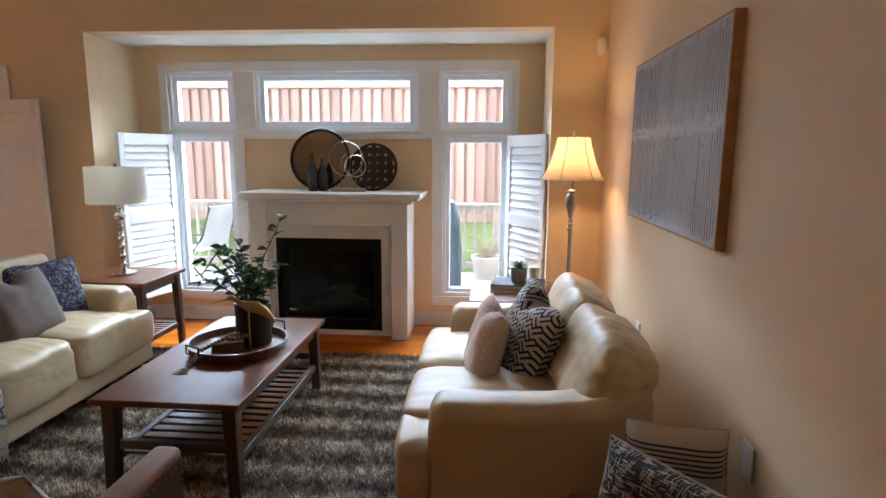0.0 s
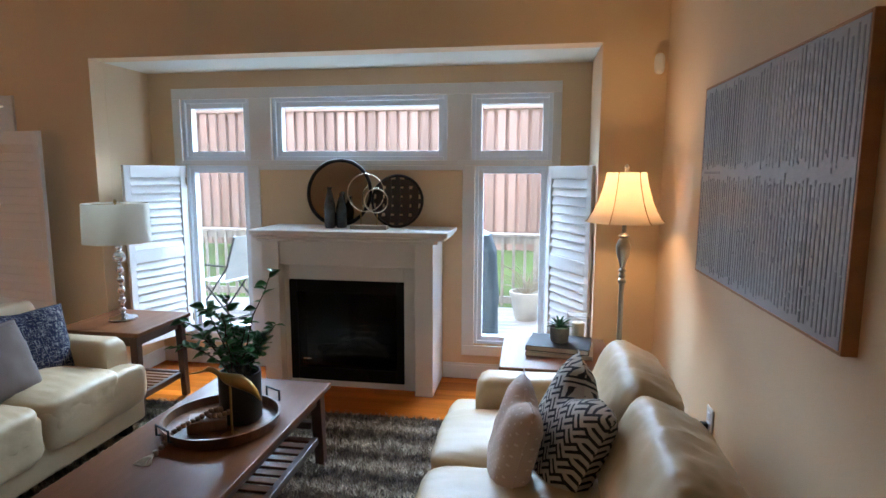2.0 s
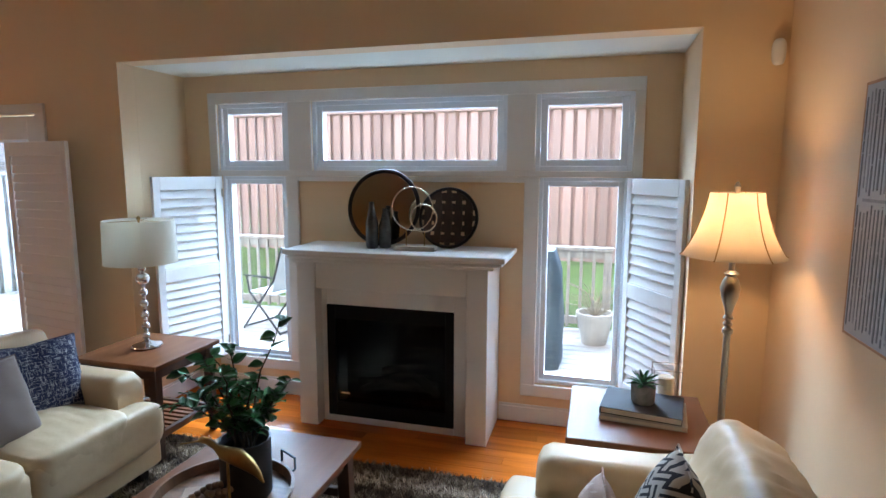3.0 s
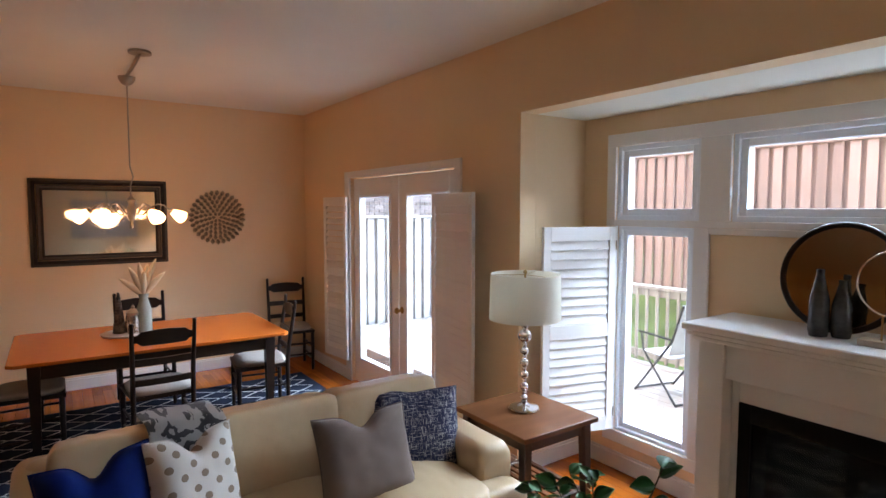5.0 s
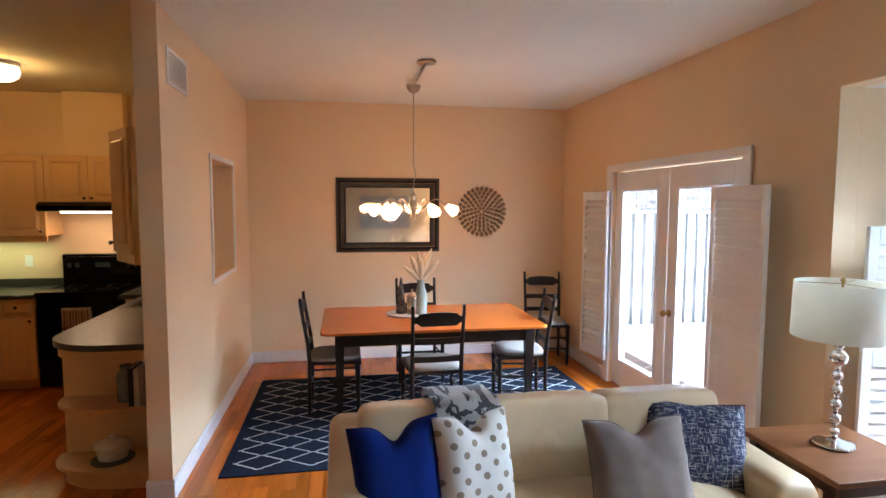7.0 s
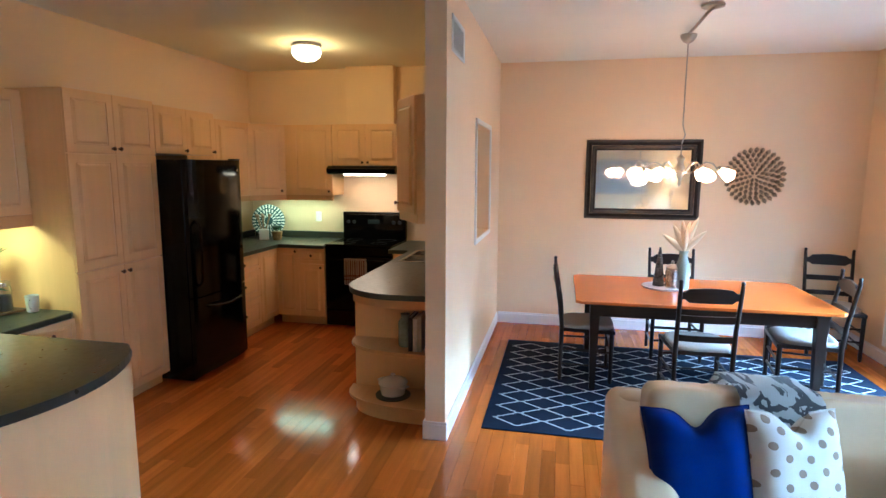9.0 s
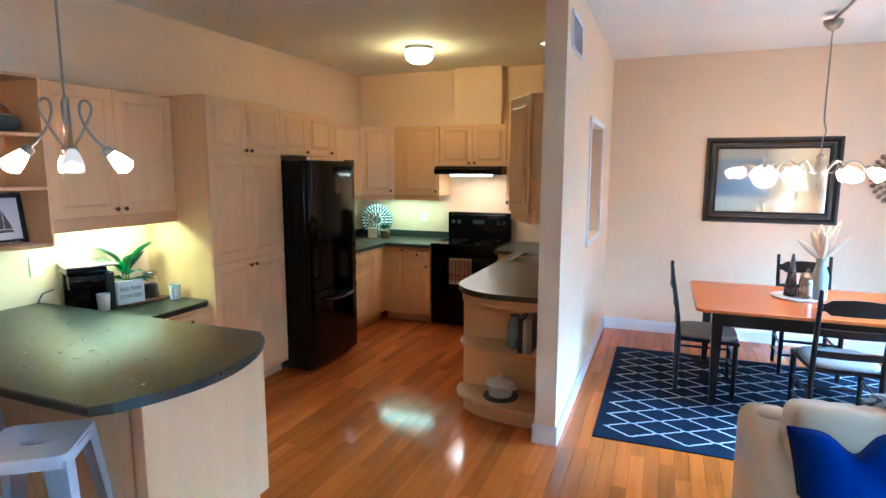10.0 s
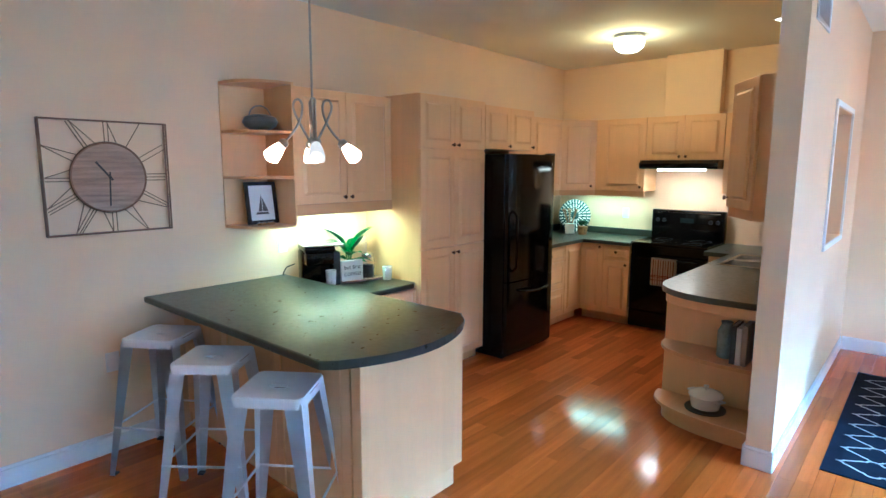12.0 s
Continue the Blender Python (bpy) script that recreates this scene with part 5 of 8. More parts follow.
for sx, sy, sz in stems:
    p0 = Vector((rnd.uniform(-0.03, 0.03), rnd.uniform(-0.03, 0.03), 0.19))
    end = Vector((sx, sy, 0.19 + sz))
    pts = [p0.lerp(end, f) + Vector((0, 0, 0.05 * math.sin(math.pi * f))) + Vector((rnd.uniform(-1, 1), rnd.uniform(-1, 1), 0)) * 0.008 for f in (0, 0.25, 0.5, 0.75, 1)]
    part("stem", tube(B(), pts, [0.004, 0.0035, 0.003, 0.0025, 0.0015], 6), material("brown_stem", (0.06, 0.045, 0.02), 0.7) if "brown_stem" not in bpy.data.materials else bpy.data.materials["brown_stem"], pp)
    sparse = sz > 0.45
    nl = 10 if sparse else 18
    for k in range(nl):
        f = (0.35 if sparse else 0.18) + (1 - (0.35 if sparse else 0.18)) * k / (nl - 1)
        i = min(3, int(f * 4))
        p = pts[i].lerp(pts[i + 1], f * 4 - i)
        ob = new("leaf", LEAF)
        ob.parent = pp
        ob.matrix_basis = Matrix.Translation(p) @ Euler((rnd.uniform(-0.3, 1.0), rnd.uniform(-0.6, 0.6), rnd.uniform(0, 6.28))).to_matrix().to_4x4() @ Matrix.Scale(rnd.uniform(0.55, 1.0), 4)
bd = thing("bird_figurine", pose(-1.24, 3.10, TZ + 0.013), "brass long-beaked bird figurine on a thin post, on the tray", "figurine")
bm = B()
tube(bm, [(-0.18, 0, 0.262), (-0.105, 0, 0.283), (-0.085, 0, 0.291), (-0.065, 0, 0.289), (-0.035, 0, 0.272), (0.0, 0, 0.255), (0.05, 0, 0.248), (0.09, 0, 0.229), (0.125, 0, 0.202), (0.148, 0, 0.170)], [0.002, 0.004, 0.012, 0.012, 0.010, 0.024, 0.030, 0.024, 0.013, 0.003], 14)
tube(bm, [(0.01, 0, 0.0), (0.01, 0, 0.25)], 0.005, 8)
lathe(bm, [(0.035, 0), (0.035, 0.006)], seg=20)
part("bird", bm, M_BRASS, bd, smooth=True)
bl = B()
box(bl, -0.08, 0.08, -0.055, 0.055, 0, 0.05, 0.003)
tagged(part("wooden_box", bl, material("pale_brown_box", (0.30, 0.17, 0.10), 0.4, vary=0.15, bump=0.06), at=pose(-1.38, 3.16, TZ + 0.013, 0, 0, 28)), "small flat brown wooden box on the tray", "box")
bg_ = thing("bead_garland", pose(0.06, 0.01, 0), "pale wooden bead string with a jute tassel over the tray rim", "garland")
M_BEAD = material("wooden_bead", (0.40, 0.25, 0.15), 0.5, vary=0.15, bump=0.1)
path = [(-1.31, 3.20, 0.062), (-1.34, 3.23, 0.075), (-1.38, 3.22, 0.075), (-1.42, 3.19, 0.075), (-1.44, 3.15, 0.075), (-1.41, 3.13, 0.075), (-1.37, 3.15, 0.075), (-1.34, 3.17, 0.085), (-1.37, 3.19, 0.088), (-1.42, 3.16, 0.09), (-1.46, 3.11, 0.07), (-1.49, 3.06, 0.062), (-1.515, 3.01, 0.05), (-1.525, 2.97, 0.02), (-1.52, 2.93, 0.012)]
P3 = [Vector(p) for p in path]
acc, step, bead = 0.0, 0.021, None
for a, b in zip(P3, P3[1:]):
    L = (b - a).length
    while acc < L:
        q = a.lerp(b, acc / L)
        if bead is None:
            bm = B()
            bmesh.ops.create_icosphere(bm, subdivisions=2, radius=0.0128)
            ob = part("bead", bm, M_BEAD, bg_, smooth="all")
            bead = ob.data
        else:
            ob = new("bead", bead)
            ob.parent = bg_
        ob.location = (q.x, q.y, TZ + q.z)
        acc += step
    acc -= L
bm = B()
lathe(bm, [(0.008, 0.0), (0.012, 0.01), (0.009, 0.022)], (-1.52, 2.905, TZ), 12)
for k in range(40):
    a = rnd.uniform(-0.55, 0.55)
    tube(bm, [(-1.52, 2.90, TZ + 0.012), (-1.52 + 0.035 * math.sin(a), 2.90 - 0.04, TZ + rnd.uniform(0.004, 0.016)), (-1.52 + 0.075 * math.sin(a), 2.90 - 0.085 + abs(a) * 0.02, TZ + 0.003)], 0.0016, 4)
tagged(part("tassel", bm, material("jute_tassel", (0.36, 0.27, 0.18), 0.9, bump=0.3), bg_), kind="stuff")

# ---- things on the end table by the loveseat ----
EZ = 0.601
M_BOOKD = material("dark_book_cloth", (0.014, 0.016, 0.022), 0.75, bump=0.1, fine=200)
M_PAPER = material("book_pages", (0.62, 0.58, 0.50), 0.85, vary=0.1, scale=40, bump=0.3, stretch=(1, 1, 30))
def book(m, w, d, h, cover, label, group="books"):
    b = thing("book", m, label, "book", group)
    bm = B()
    box(bm, -w / 2, w / 2, -d / 2, d / 2, 0, 0.003, 0.001)
    box(bm, -w / 2, w / 2, -d / 2, d / 2, h - 0.003, h, 0.001)
    box(bm, -w / 2, -w / 2 + 0.004, -d / 2, d / 2, 0.0031, h - 0.0031)
    part("cover", bm, cover, b)
    part("pages", box(B(), -w / 2 + 0.006, w / 2 - 0.004, -d / 2 + 0.004, d / 2 - 0.004, 0.0032, h - 0.0032), M_PAPER, b)
    return b
book(pose(0.19, 4.13, EZ, 0, 0, -6), 0.36, 0.28, 0.022, material("grey_book_cover", (0.40, 0.39, 0.37), 0.5), "pale grey hardcover book at the bottom of the stack", "books on the end table")
book(pose(0.185, 4.135, EZ + 0.0225, 0, 0, -9), 0.34, 0.26, 0.03, M_BOOKD, "dark hardcover book on top of the stack", "books on the end table")
su = thing("succulent", pose(0.185, 4.13, EZ + 0.053), "spiky green succulent in a small concrete pot on the books", "plant")
part("pot", lathe(B(), [(0.045, 0), (0.05, 0.006), (0.055, 0.085), (0.049, 0.085), (0.047, 0.07), (0.01, 0.068)], seg=28), material("concrete_pot", (0.30, 0.28, 0.26), 0.85, vary=0.2, scale=20, bump=0.2), su, "round grey concrete pot", True)
SPIKE = leaf_data("spike", 0.085, 0.0085, M_LEAF, 0.25)
for k in range(34):
    ob = new("leaf", SPIKE)
    ob.parent = su
    tier = k % 3
    ob.matrix_basis = Matrix.Translation((0, 0, 0.078)) @ Euler((radians((22, 45, 70)[tier]), 0, k * 2.4)).to_matrix().to_4x4() @ Matrix.Scale((0.95, 1.0, 0.85)[tier], 4)
ln = thing("wire_lantern", pose(0.30, 4.30, EZ), "brass wire cube lantern holding a cream pillar candle", "lantern")
bm = B()
for a in (-0.06, 0.06):
    for b in (-0.06, 0.06):
        tube(bm, [(a, b, 0.003), (a, b, 0.17)], 0.002, 6)
        tube(bm, [(-0.06, a, 0.003 if b < 0 else 0.17), (0.06, a, 0.003 if b < 0 else 0.17)], 0.002, 6)
        tube(bm, [(a, -0.06, 0.003 if b < 0 else 0.17), (a, 0.06, 0.003 if b < 0 else 0.17)], 0.002, 6)
part("wire_frame", bm, M_NICKEL, ln)
part("candle", lathe(B(), [(0.036, 0.001), (0.037, 0.12), (0.03, 0.125), (0.004, 0.12)], seg=24), material("cream_wax", (0.68, 0.62, 0.48), 0.5, bump=0.02), ln, "cream pillar candle", True)

# ---- armchairs and floor cushions by the start of the walk ----
ac = thing("leather_chair", pose(-1.03, 1.40, 0.0), "tan leather dining chair with brass nailhead trim on its back", "chair")
M_TAN = material("tan_leather", (0.34, 0.16, 0.08), 0.42, vary=0.15, scale=5, bump=0.2, fine=30)
M_GREYLEA = material("grey_brown_leather", (0.11, 0.085, 0.07), 0.5, vary=0.15, scale=5, bump=0.2, fine=30)
part("back", box(B(), 0.205, 0.275, -0.24, 0.235, 0.42, 0.795, 0.018, seg=3), M_TAN, ac, smooth=True)
part("back_panel", box(B(), 0.2755, 0.279, -0.222, 0.217, 0.43, 0.775, 0.002), M_GREYLEA, ac)
bm = B()
cushion_mesh(bm, (-0.03, 0, 0.43), (0.50, 0.48, 0.12), k=6, cuts=8)
part("seat", bm, M_TAN, ac, smooth="all")
for sx in (-0.24, 0.24):
    for sy in (-0.2, 0.2):
        part("leg", box(B(), sx - 0.02, sx + 0.02, sy - 0.02, sy + 0.02, 0, 0.38, 0.003), M_BLACKWOOD, ac)
nb = B()
for k in range(20):
    bmesh.ops.create_icosphere(nb, subdivisions=1, radius=0.0042, matrix=pose(0.281, -0.212 + 0.42 * k / 19, 0.762))
for s_ in (-0.212, 0.208):
    for k in range(15):
        bmesh.ops.create_icosphere(nb, subdivisions=1, radius=0.0042, matrix=pose(0.281, s_, 0.44 + 0.0215 * k))
tagged(part("nailheads", nb, M_BRASS, ac), kind="stuff")
pillow("scatter_cushion", 0.34, 0.30, 0.12, M_DOT, lean(-1.20, 1.60, 0.49, 200, 30, 12), "off-white scatter cushion with brown dots on the leather chair", 0.0, 9)
bn = thing("bench", pose(0.50, 1.80, 0), "low upholstered bench against the cream wall", "bench")
part("seat", box(B(), -0.25, 0.27, -0.40, 0.40, 0.28, 0.37, 0.02, seg=3), M_TAUPE, bn, smooth=True)
for sx in (-0.21, 0.23):
    for y in (-0.36, 0.36):
        part("leg", box(B(), sx - 0.02, sx + 0.02, y - 0.02, y + 0.02, 0, 0.28, 0.003), M_BLACKWOOD, bn)
pillow("scatter_cushion", 0.31, 0.27, 0.17, M_STRIPE, lean(0.575, 2.12, 0.372, -18, 12, -3), "cream cushion with thin black stripes propped by the wall", 0.0, 7)
pillow("scatter_cushion", 0.62, 0.29, 0.14, M_SPECK, lean(0.47, 1.76, 0.372, -52, 18, 0), "charcoal cushion with a broken white weave by the wall", 0.0, 8, M_PINK)


# ---- kitchen ----
M_KNOB = material("bronze_knob", (0.12, 0.06, 0.035), 0.3, 0.7, vary=0.1, bump=0)


def front(parent, name, x0, x1, z0, z1, y=0.0, knob=None, panel=True):
    """A raised-panel front at y (facing -y in the unit's own frame)."""
    g = 0.0015
    bm = B()
    box(bm, x0 + g, x1 - g, y - 0.019, y, z0 + g, z1 - g, 0.003, seg=2)
    if panel:
        w = 0.055 if min(x1 - x0, z1 - z0) > 0.2 else 0.03
        a = (x0 + w, x1 - w, z0 + w, z1 - w)
        mo, rp = B(), B()
        if a[1] > a[0]:
            rim = 0.008
            for b in ((a[0], a[0] + rim, a[2], a[3]), (a[1] - rim, a[1], a[2], a[3]), (a[0] + rim, a[1] - rim, a[2], a[2] + rim), (a[0] + rim, a[1] - rim, a[3] - rim, a[3])):
                box(mo, b[0], b[1], y - 0.0245, y - 0.0185, b[2], b[3], 0.0025)
            lo = [rp.verts.new((px, y - 0.0192, pz)) for px, pz in ((a[0] + 0.0085, a[2] + 0.0085), (a[1] - 0.0085, a[2] + 0.0085), (a[1] - 0.0085, a[3] - 0.0085), (a[0] + 0.0085, a[3] - 0.0085))]
            m_ = min(0.024, (a[1] - a[0]) * 0.3, (a[3] - a[2]) * 0.3)
            hi = [rp.verts.new((px, y - 0.0295, pz)) for px, pz in ((a[0] + m_, a[2] + m_), (a[1] - m_, a[2] + m_), (a[1] - m_, a[3] - m_), (a[0] + m_, a[3] - m_))]
            rp.faces.new(hi)
            rp.faces.new(lo[::-1])
            for q in range(4):
                rp.faces.new((lo[q], lo[(q + 1) % 4], hi[(q + 1) % 4], hi[q]))
    d = part(name, bm, M_MAPLE, parent)
    if panel:
        part("panel_moulding", mo, M_MAPLE, d)
        part("raised_panel", rp, M_MAPLE, d)
    if knob:
        k = lathe(B(), [(0.006, 0), (0.005, 0.012), (0.013, 0.018), (0.015, 0.024), (0.010, 0.030)], seg=14)
        part("knob", k, M_KNOB, d, "small dark bronze knob", True, pose(knob[0], y - 0.019, knob[1], 90, 0, 0))
    return d


def cabinet(name, m, w, d, z0, z1, label, fronts, toe=0.0, valance=0.0, extra=()):
    """Unit frame: x along the face, face at y = 0, body towards +y."""
    c = thing(name, m, label, "cabinet", "kitchen cabinets")
    part("body", box(B(), 0.001, w - 0.001, 0.0, d, z0 + toe, z1, 0.001), M_MAPLE, c)
    if toe:
        part("toe_kick", box(B(), 0.001, w - 0.001, 0.06, 0.075, 0.001, z0 + toe - 0.001), M_MAPLE_H, c)
    if valance:
        part("valance", box(B(), 0.001, w - 0.001, -0.004, 0.016, z0 - valance, z0 - 0.001, 0.003), M_MAPLE_H, c)
    for f in fronts:
        front(c, *f)
    return c


# along the south wall: unit faces look to +y, so x runs backwards
def south(x_east, y_face):
    return pose(x_east, y_face, 0, 0, 0, 180)


WCAB = "light maple wall cabinet with raised panels "
cabinet("wall_cabinet", south(-2.685, -1.68), 0.895, 0.315, 1.435, 2.215, WCAB + "above the coffee counter", [
    ("door", 0.0, 0.432, 1.435, 2.215, 0, (0.40, 1.475)), ("door", 0.432, 0.865, 1.435, 2.215, 0, (0.462, 1.475))], valance=0.08)
es = thing("corner_shelf", pose(-2.685, -2.0, 0), "open light maple corner shelf with curved boards beside the wall cabinet", "shelf")
part("side_panel", box(B(), -0.0005, 0.016, 0.002, 0.34, 1.286, 2.235), M_MAPLE, es)
part("back_panel", box(B(), 0.017, 0.34, 0.002, 0.012, 1.286, 2.235), M_MAPLE, es)
arc = [(0.017, 0.013), (0.34, 0.013)] + [(0.017 + 0.323 * math.cos(a) ** 0.8, 0.013 + 0.327 * math.sin(a) ** 0.8) for a in [math.pi / 2 * k / 12 for k in range(1, 12)]] + [(0.017, 0.34)]
for z in (1.286, 1.61, 1.905, 2.217):
    part("shelf_board", extrude_poly(B(), arc, z, z + 0.018, 0.002), M_MAPLE_H, es)
cabinet("pantry_cabinet", south(-3.585, -1.39), 0.80, 0.608, 0.0, 2.235, "tall light maple pantry cabinet with six raised panel doors", [
    ("door", 0, 0.40, 1.83, 2.235, 0, (0.37, 1.865)), ("door", 0.40, 0.80, 1.83, 2.235, 0, (0.43, 1.865)),
    ("door", 0, 0.40, 1.055, 1.826, 0, None), ("door", 0.40, 0.80, 1.055, 1.826, 0, None),
    ("door", 0, 0.40, 0.10, 1.05, 0, (0.37, 1.0)), ("door", 0.40, 0.80, 0.10, 1.05, 0, (0.43, 1.0))], toe=0.10)
cabinet("wall_cabinet", south(-4.387, -1.39), 0.765, 0.608, 1.845, 2.215, WCAB + "above the black fridge", [
    ("door", 0, 0.38, 1.845, 2.215, 0, (0.35, 1.875)), ("door", 0.38, 0.765, 1.845, 2.215, 0, (0.73, 1.875))])
cabinet("wall_cabinet", south(-5.155, -1.68), 1.055, 0.318, 1.435, 2.215, WCAB + "beside the fridge", [
    ("door", 0, 0.45, 1.435, 2.215, 0, (0.42, 1.48)), ("door", 0.45, 1.055, 1.435, 2.215, 0, (0.48, 1.48))], valance=0.06)
# diagonal corner unit
cc = thing("corner_wall_cabinet", pose(0, 0, 0), "light maple diagonal corner wall cabinet above the green counter", "cabinet", "kitchen cabinets")
part("body", extrude_poly(B(), [(-6.212, -1.998), (-6.212, -1.68), (-6.50, -1.392), (-6.818, -1.392), (-6.818, -1.998)], 1.435, 2.215), M_MAPLE, cc)
L_ = math.hypot(0.288, 0.288)
dd = front(cc, "door", 0, L_, 1.435, 2.215, 0, (0.35, 1.48))
dd.matrix_basis = pose(-6.212, -1.68, 0, 0, 0, 135)
part("valance", box(B(), 0, L_, 0.0, 0.016, 1.375, 1.434, 0.003), M_MAPLE_H, cc, at=pose(-6.212, -1.68, 0, 0, 0, 135))


def west(y_south, x_face):
    return pose(x_face, y_south, 0, 0, 0, 90)


cabinet("wall_cabinet", west(-1.39, -6.50), 0.578, 0.318, 1.435, 2.215, WCAB + "between corner and hood", [("door", 0.09, 0.578, 1.435, 2.215, 0, (0.54, 1.48))], valance=0.06)
cabinet("wall_cabinet", west(-0.81, -6.50), 0.775, 0.318, 1.765, 2.215, "small light maple wall cabinet with two doors above the black hood", [("door", 0, 0.387, 1.765, 2.215, 0, (0.355, 1.80)), ("door", 0.387, 0.775, 1.765, 2.215, 0, (0.42, 1.80))])
cabinet("wall_cabinet", west(-0.033, -6.50), 0.55, 0.318, 1.435, 2.215, WCAB + "between hood and partition", [("door", 0, 0.40, 1.435, 2.215, 0, None)])
duct = box(B(), XM + 0.002, -6.70, -0.72, -0.16, 2.217, CE - 0.002, 0.003)
tagged(part("duct_boxing", duct, M_WALL), "cream painted boxing for the hood duct", "", "", "structure")
# partition wall cabinet with an angled end
pc = thing("wall_cabinet", pose(0, 0, 0), "light maple wall cabinet with an angled end door", "cabinet", "kitchen cabinets")
part("body", extrude_poly(B(), [(-5.03, 0.878), (-5.03, 0.565), (-4.42, 0.565), (-4.11, 0.775), (-4.11, 0.878)], 1.38, 2.205), M_MAPLE, pc)
dl = math.hypot(0.31, 0.21)
da = math.degrees(math.atan2(0.21, 0.31))
d1 = front(pc, "door", 0.0, dl, 1.44, 2.205, 0, (0.03, 1.50))
d1.matrix_basis = pose(-4.42, 0.565, 0, 0, 0, da)
d2 = front(pc, "door", 0.0, 0.60, 1.44, 2.205, 0, (0.05, 1.50))
d2.matrix_basis = pose(-5.025, 0.565, 0)

# base units
BCAB = "light maple base cabinet under the green counter "
cabinet("base_cabinet", south(-5.16, -1.38), 0.66, 0.60, 0.0, 0.868, BCAB + "with three drawers", [
    ("drawer", 0, 0.66, 0.70, 0.865, 0, (0.33, 0.78)), ("drawer", 0, 0.66, 0.41, 0.696, 0, (0.33, 0.56)), ("drawer", 0, 0.66, 0.11, 0.406, 0, (0.33, 0.26))], toe=0.10)
cabinet("base_cabinet", south(-5.822, -1.38), 0.39, 0.60, 0.0, 0.868, BCAB + "with a narrow door", [("door", 0.0, 0.36, 0.11, 0.865, 0, None)], toe=0.10)
cabinet("base_cabinet", west(-1.378, -6.215), 0.568, 0.60, 0.0, 0.868, BCAB + "between corner and range", [
    ("door", 0.0, 0.27, 0.11, 0.865, 0, (0.235, 0.83)), ("drawer", 0.27, 0.568, 0.70, 0.865, 0, (0.42, 0.79)), ("door", 0.27, 0.568, 0.11, 0.696, 0, (0.53, 0.66))], toe=0.10)
cabinet("base_cabinet", west(-0.03, -6.215), 0.255, 0.60, 0.0, 0.868, BCAB + "between range and sink", [("drawer", 0.0, 0.25, 0.70, 0.865, 0, (0.125, 0.79)), ("door", 0.0, 0.25, 0.11, 0.696, 0, (0.22, 0.66))], toe=0.10)
sb = cabinet("base_cabinet", pose(-6.21, 0.245, 0), 1.80, 0.63, 0.0, 0.70, BCAB + "below the sink", [
    ("door", 0.0, 0.45, 0.11, 0.695, 0, (0.41, 0.66)), ("door", 0.45, 0.90, 0.11, 0.695, 0, (0.49, 0.66)), ("door", 1.50, 1.80, 0.11, 0.695, 0, (1.54, 0.66))], toe=0.10)
part("top_rail", box(B(), 0.001, 1.799, 0.0, 0.018, 0.701, 0.868), M_MAPLE_H, sb)
part("side_panel", box(B(), 1.782, 1.799, 0.019, 0.63, 0.701, 0.868), M_MAPLE, sb)
dw = thing("dishwasher", pose(-5.02, 0.245, 0), "black built-in dishwasher under the sink counter", "dishwasher")
part("door", box(B(), -0.29, 0.29, -0.045, -0.001, 0.11, 0.86, 0.006), M_BLACK, dw)
osf = thing("end_shelf", pose(0, 0, 0), "open light maple end shelf with curved boards below the green counter", "shelf")
part("side_panel", box(B(), -4.409, -4.392, 0.225, 0.872, 0.09, 0.868), M_MAPLE, osf)
part("back_panel", box(B(), -4.391, -4.02, 0.862, 0.874, 0.09, 0.868), M_MAPLE, osf)


def shelf_poly(x1, y0, dx=0.0):
    pts = [(-4.39, 0.86), (-4.39, y0)]
    for k in range(1, 13):
        a = math.pi / 2 * k / 12
        pts.append((-4.39 + (x1 + 4.39) * math.sin(a) ** 0.75, y0 + (0.80 - y0) * (1 - math.cos(a) ** 0.9)))
    pts.append((x1, 0.86))
    return pts


part("shelf_board", extrude_poly(B(), shelf_poly(-4.06, 0.225), 0.48, 0.503, 0.004), M_MAPLE_H, osf)
part("shelf_board", extrude_poly(B(), shelf_poly(-4.03, 0.20), 0.105, 0.128, 0.004), M_MAPLE_H, osf)
part("plinth", extrude_poly(B(), shelf_poly(-4.08, 0.25), 0.0, 0.104), M_MAPLE_H, osf)
part("apron", extrude_poly(B(), shelf_poly(-4.10, 0.235), 0.80, 0.868), M_MAPLE_H, osf)

# counters
ct = thing("kitchen_counter", pose(0, 0, 0), "dark green laminate kitchen counter with a rolled edge and upstand", "countertop")
part("slab", extrude_poly(B(), [(-5.157, -1.998), (-5.157, -1.34), (-6.17, -1.34), (-6.17, -0.812), (-6.818, -0.812), (-6.818, -1.998)], 0.869, 0.908, 0.008), M_COUNTER, ct)
part("upstand", box(B(), -6.80, -5.157, -1.998, -1.978, 0.909, 0.985, 0.004), M_COUNTER, ct)
part("upstand", box(B(), -6.818, -6.80, -1.977, -0.812, 0.909, 0.985, 0.004), M_COUNTER, ct)
pen = thing("sink_counter", pose(0, 0, 0), "dark green laminate sink counter with a rounded corner by the partition", "countertop")
SX0, SX1, SY0, SY1 = -6.03, -5.36, 0.29, 0.73
arcp = [(-4.42 + 0.37 * math.sin(a), 0.195 + 0.42 * (1 - math.cos(a))) for a in [math.pi / 2 * k / 14 for k in range(15)]]
part("slab", extrude_poly(B(), [(SX1, 0.195)] + arcp + [(-4.05, 0.876), (SX1, 0.876)], 0.869, 0.908, 0.008), M_COUNTER, pen)
part("slab", box(B(), -6.818, SX0, -0.028, 0.876, 0.869, 0.908), M_COUNTER, pen)
part("slab", box(B(), SX0, SX1, 0.195, SY0, 0.869, 0.908), M_COUNTER, pen)
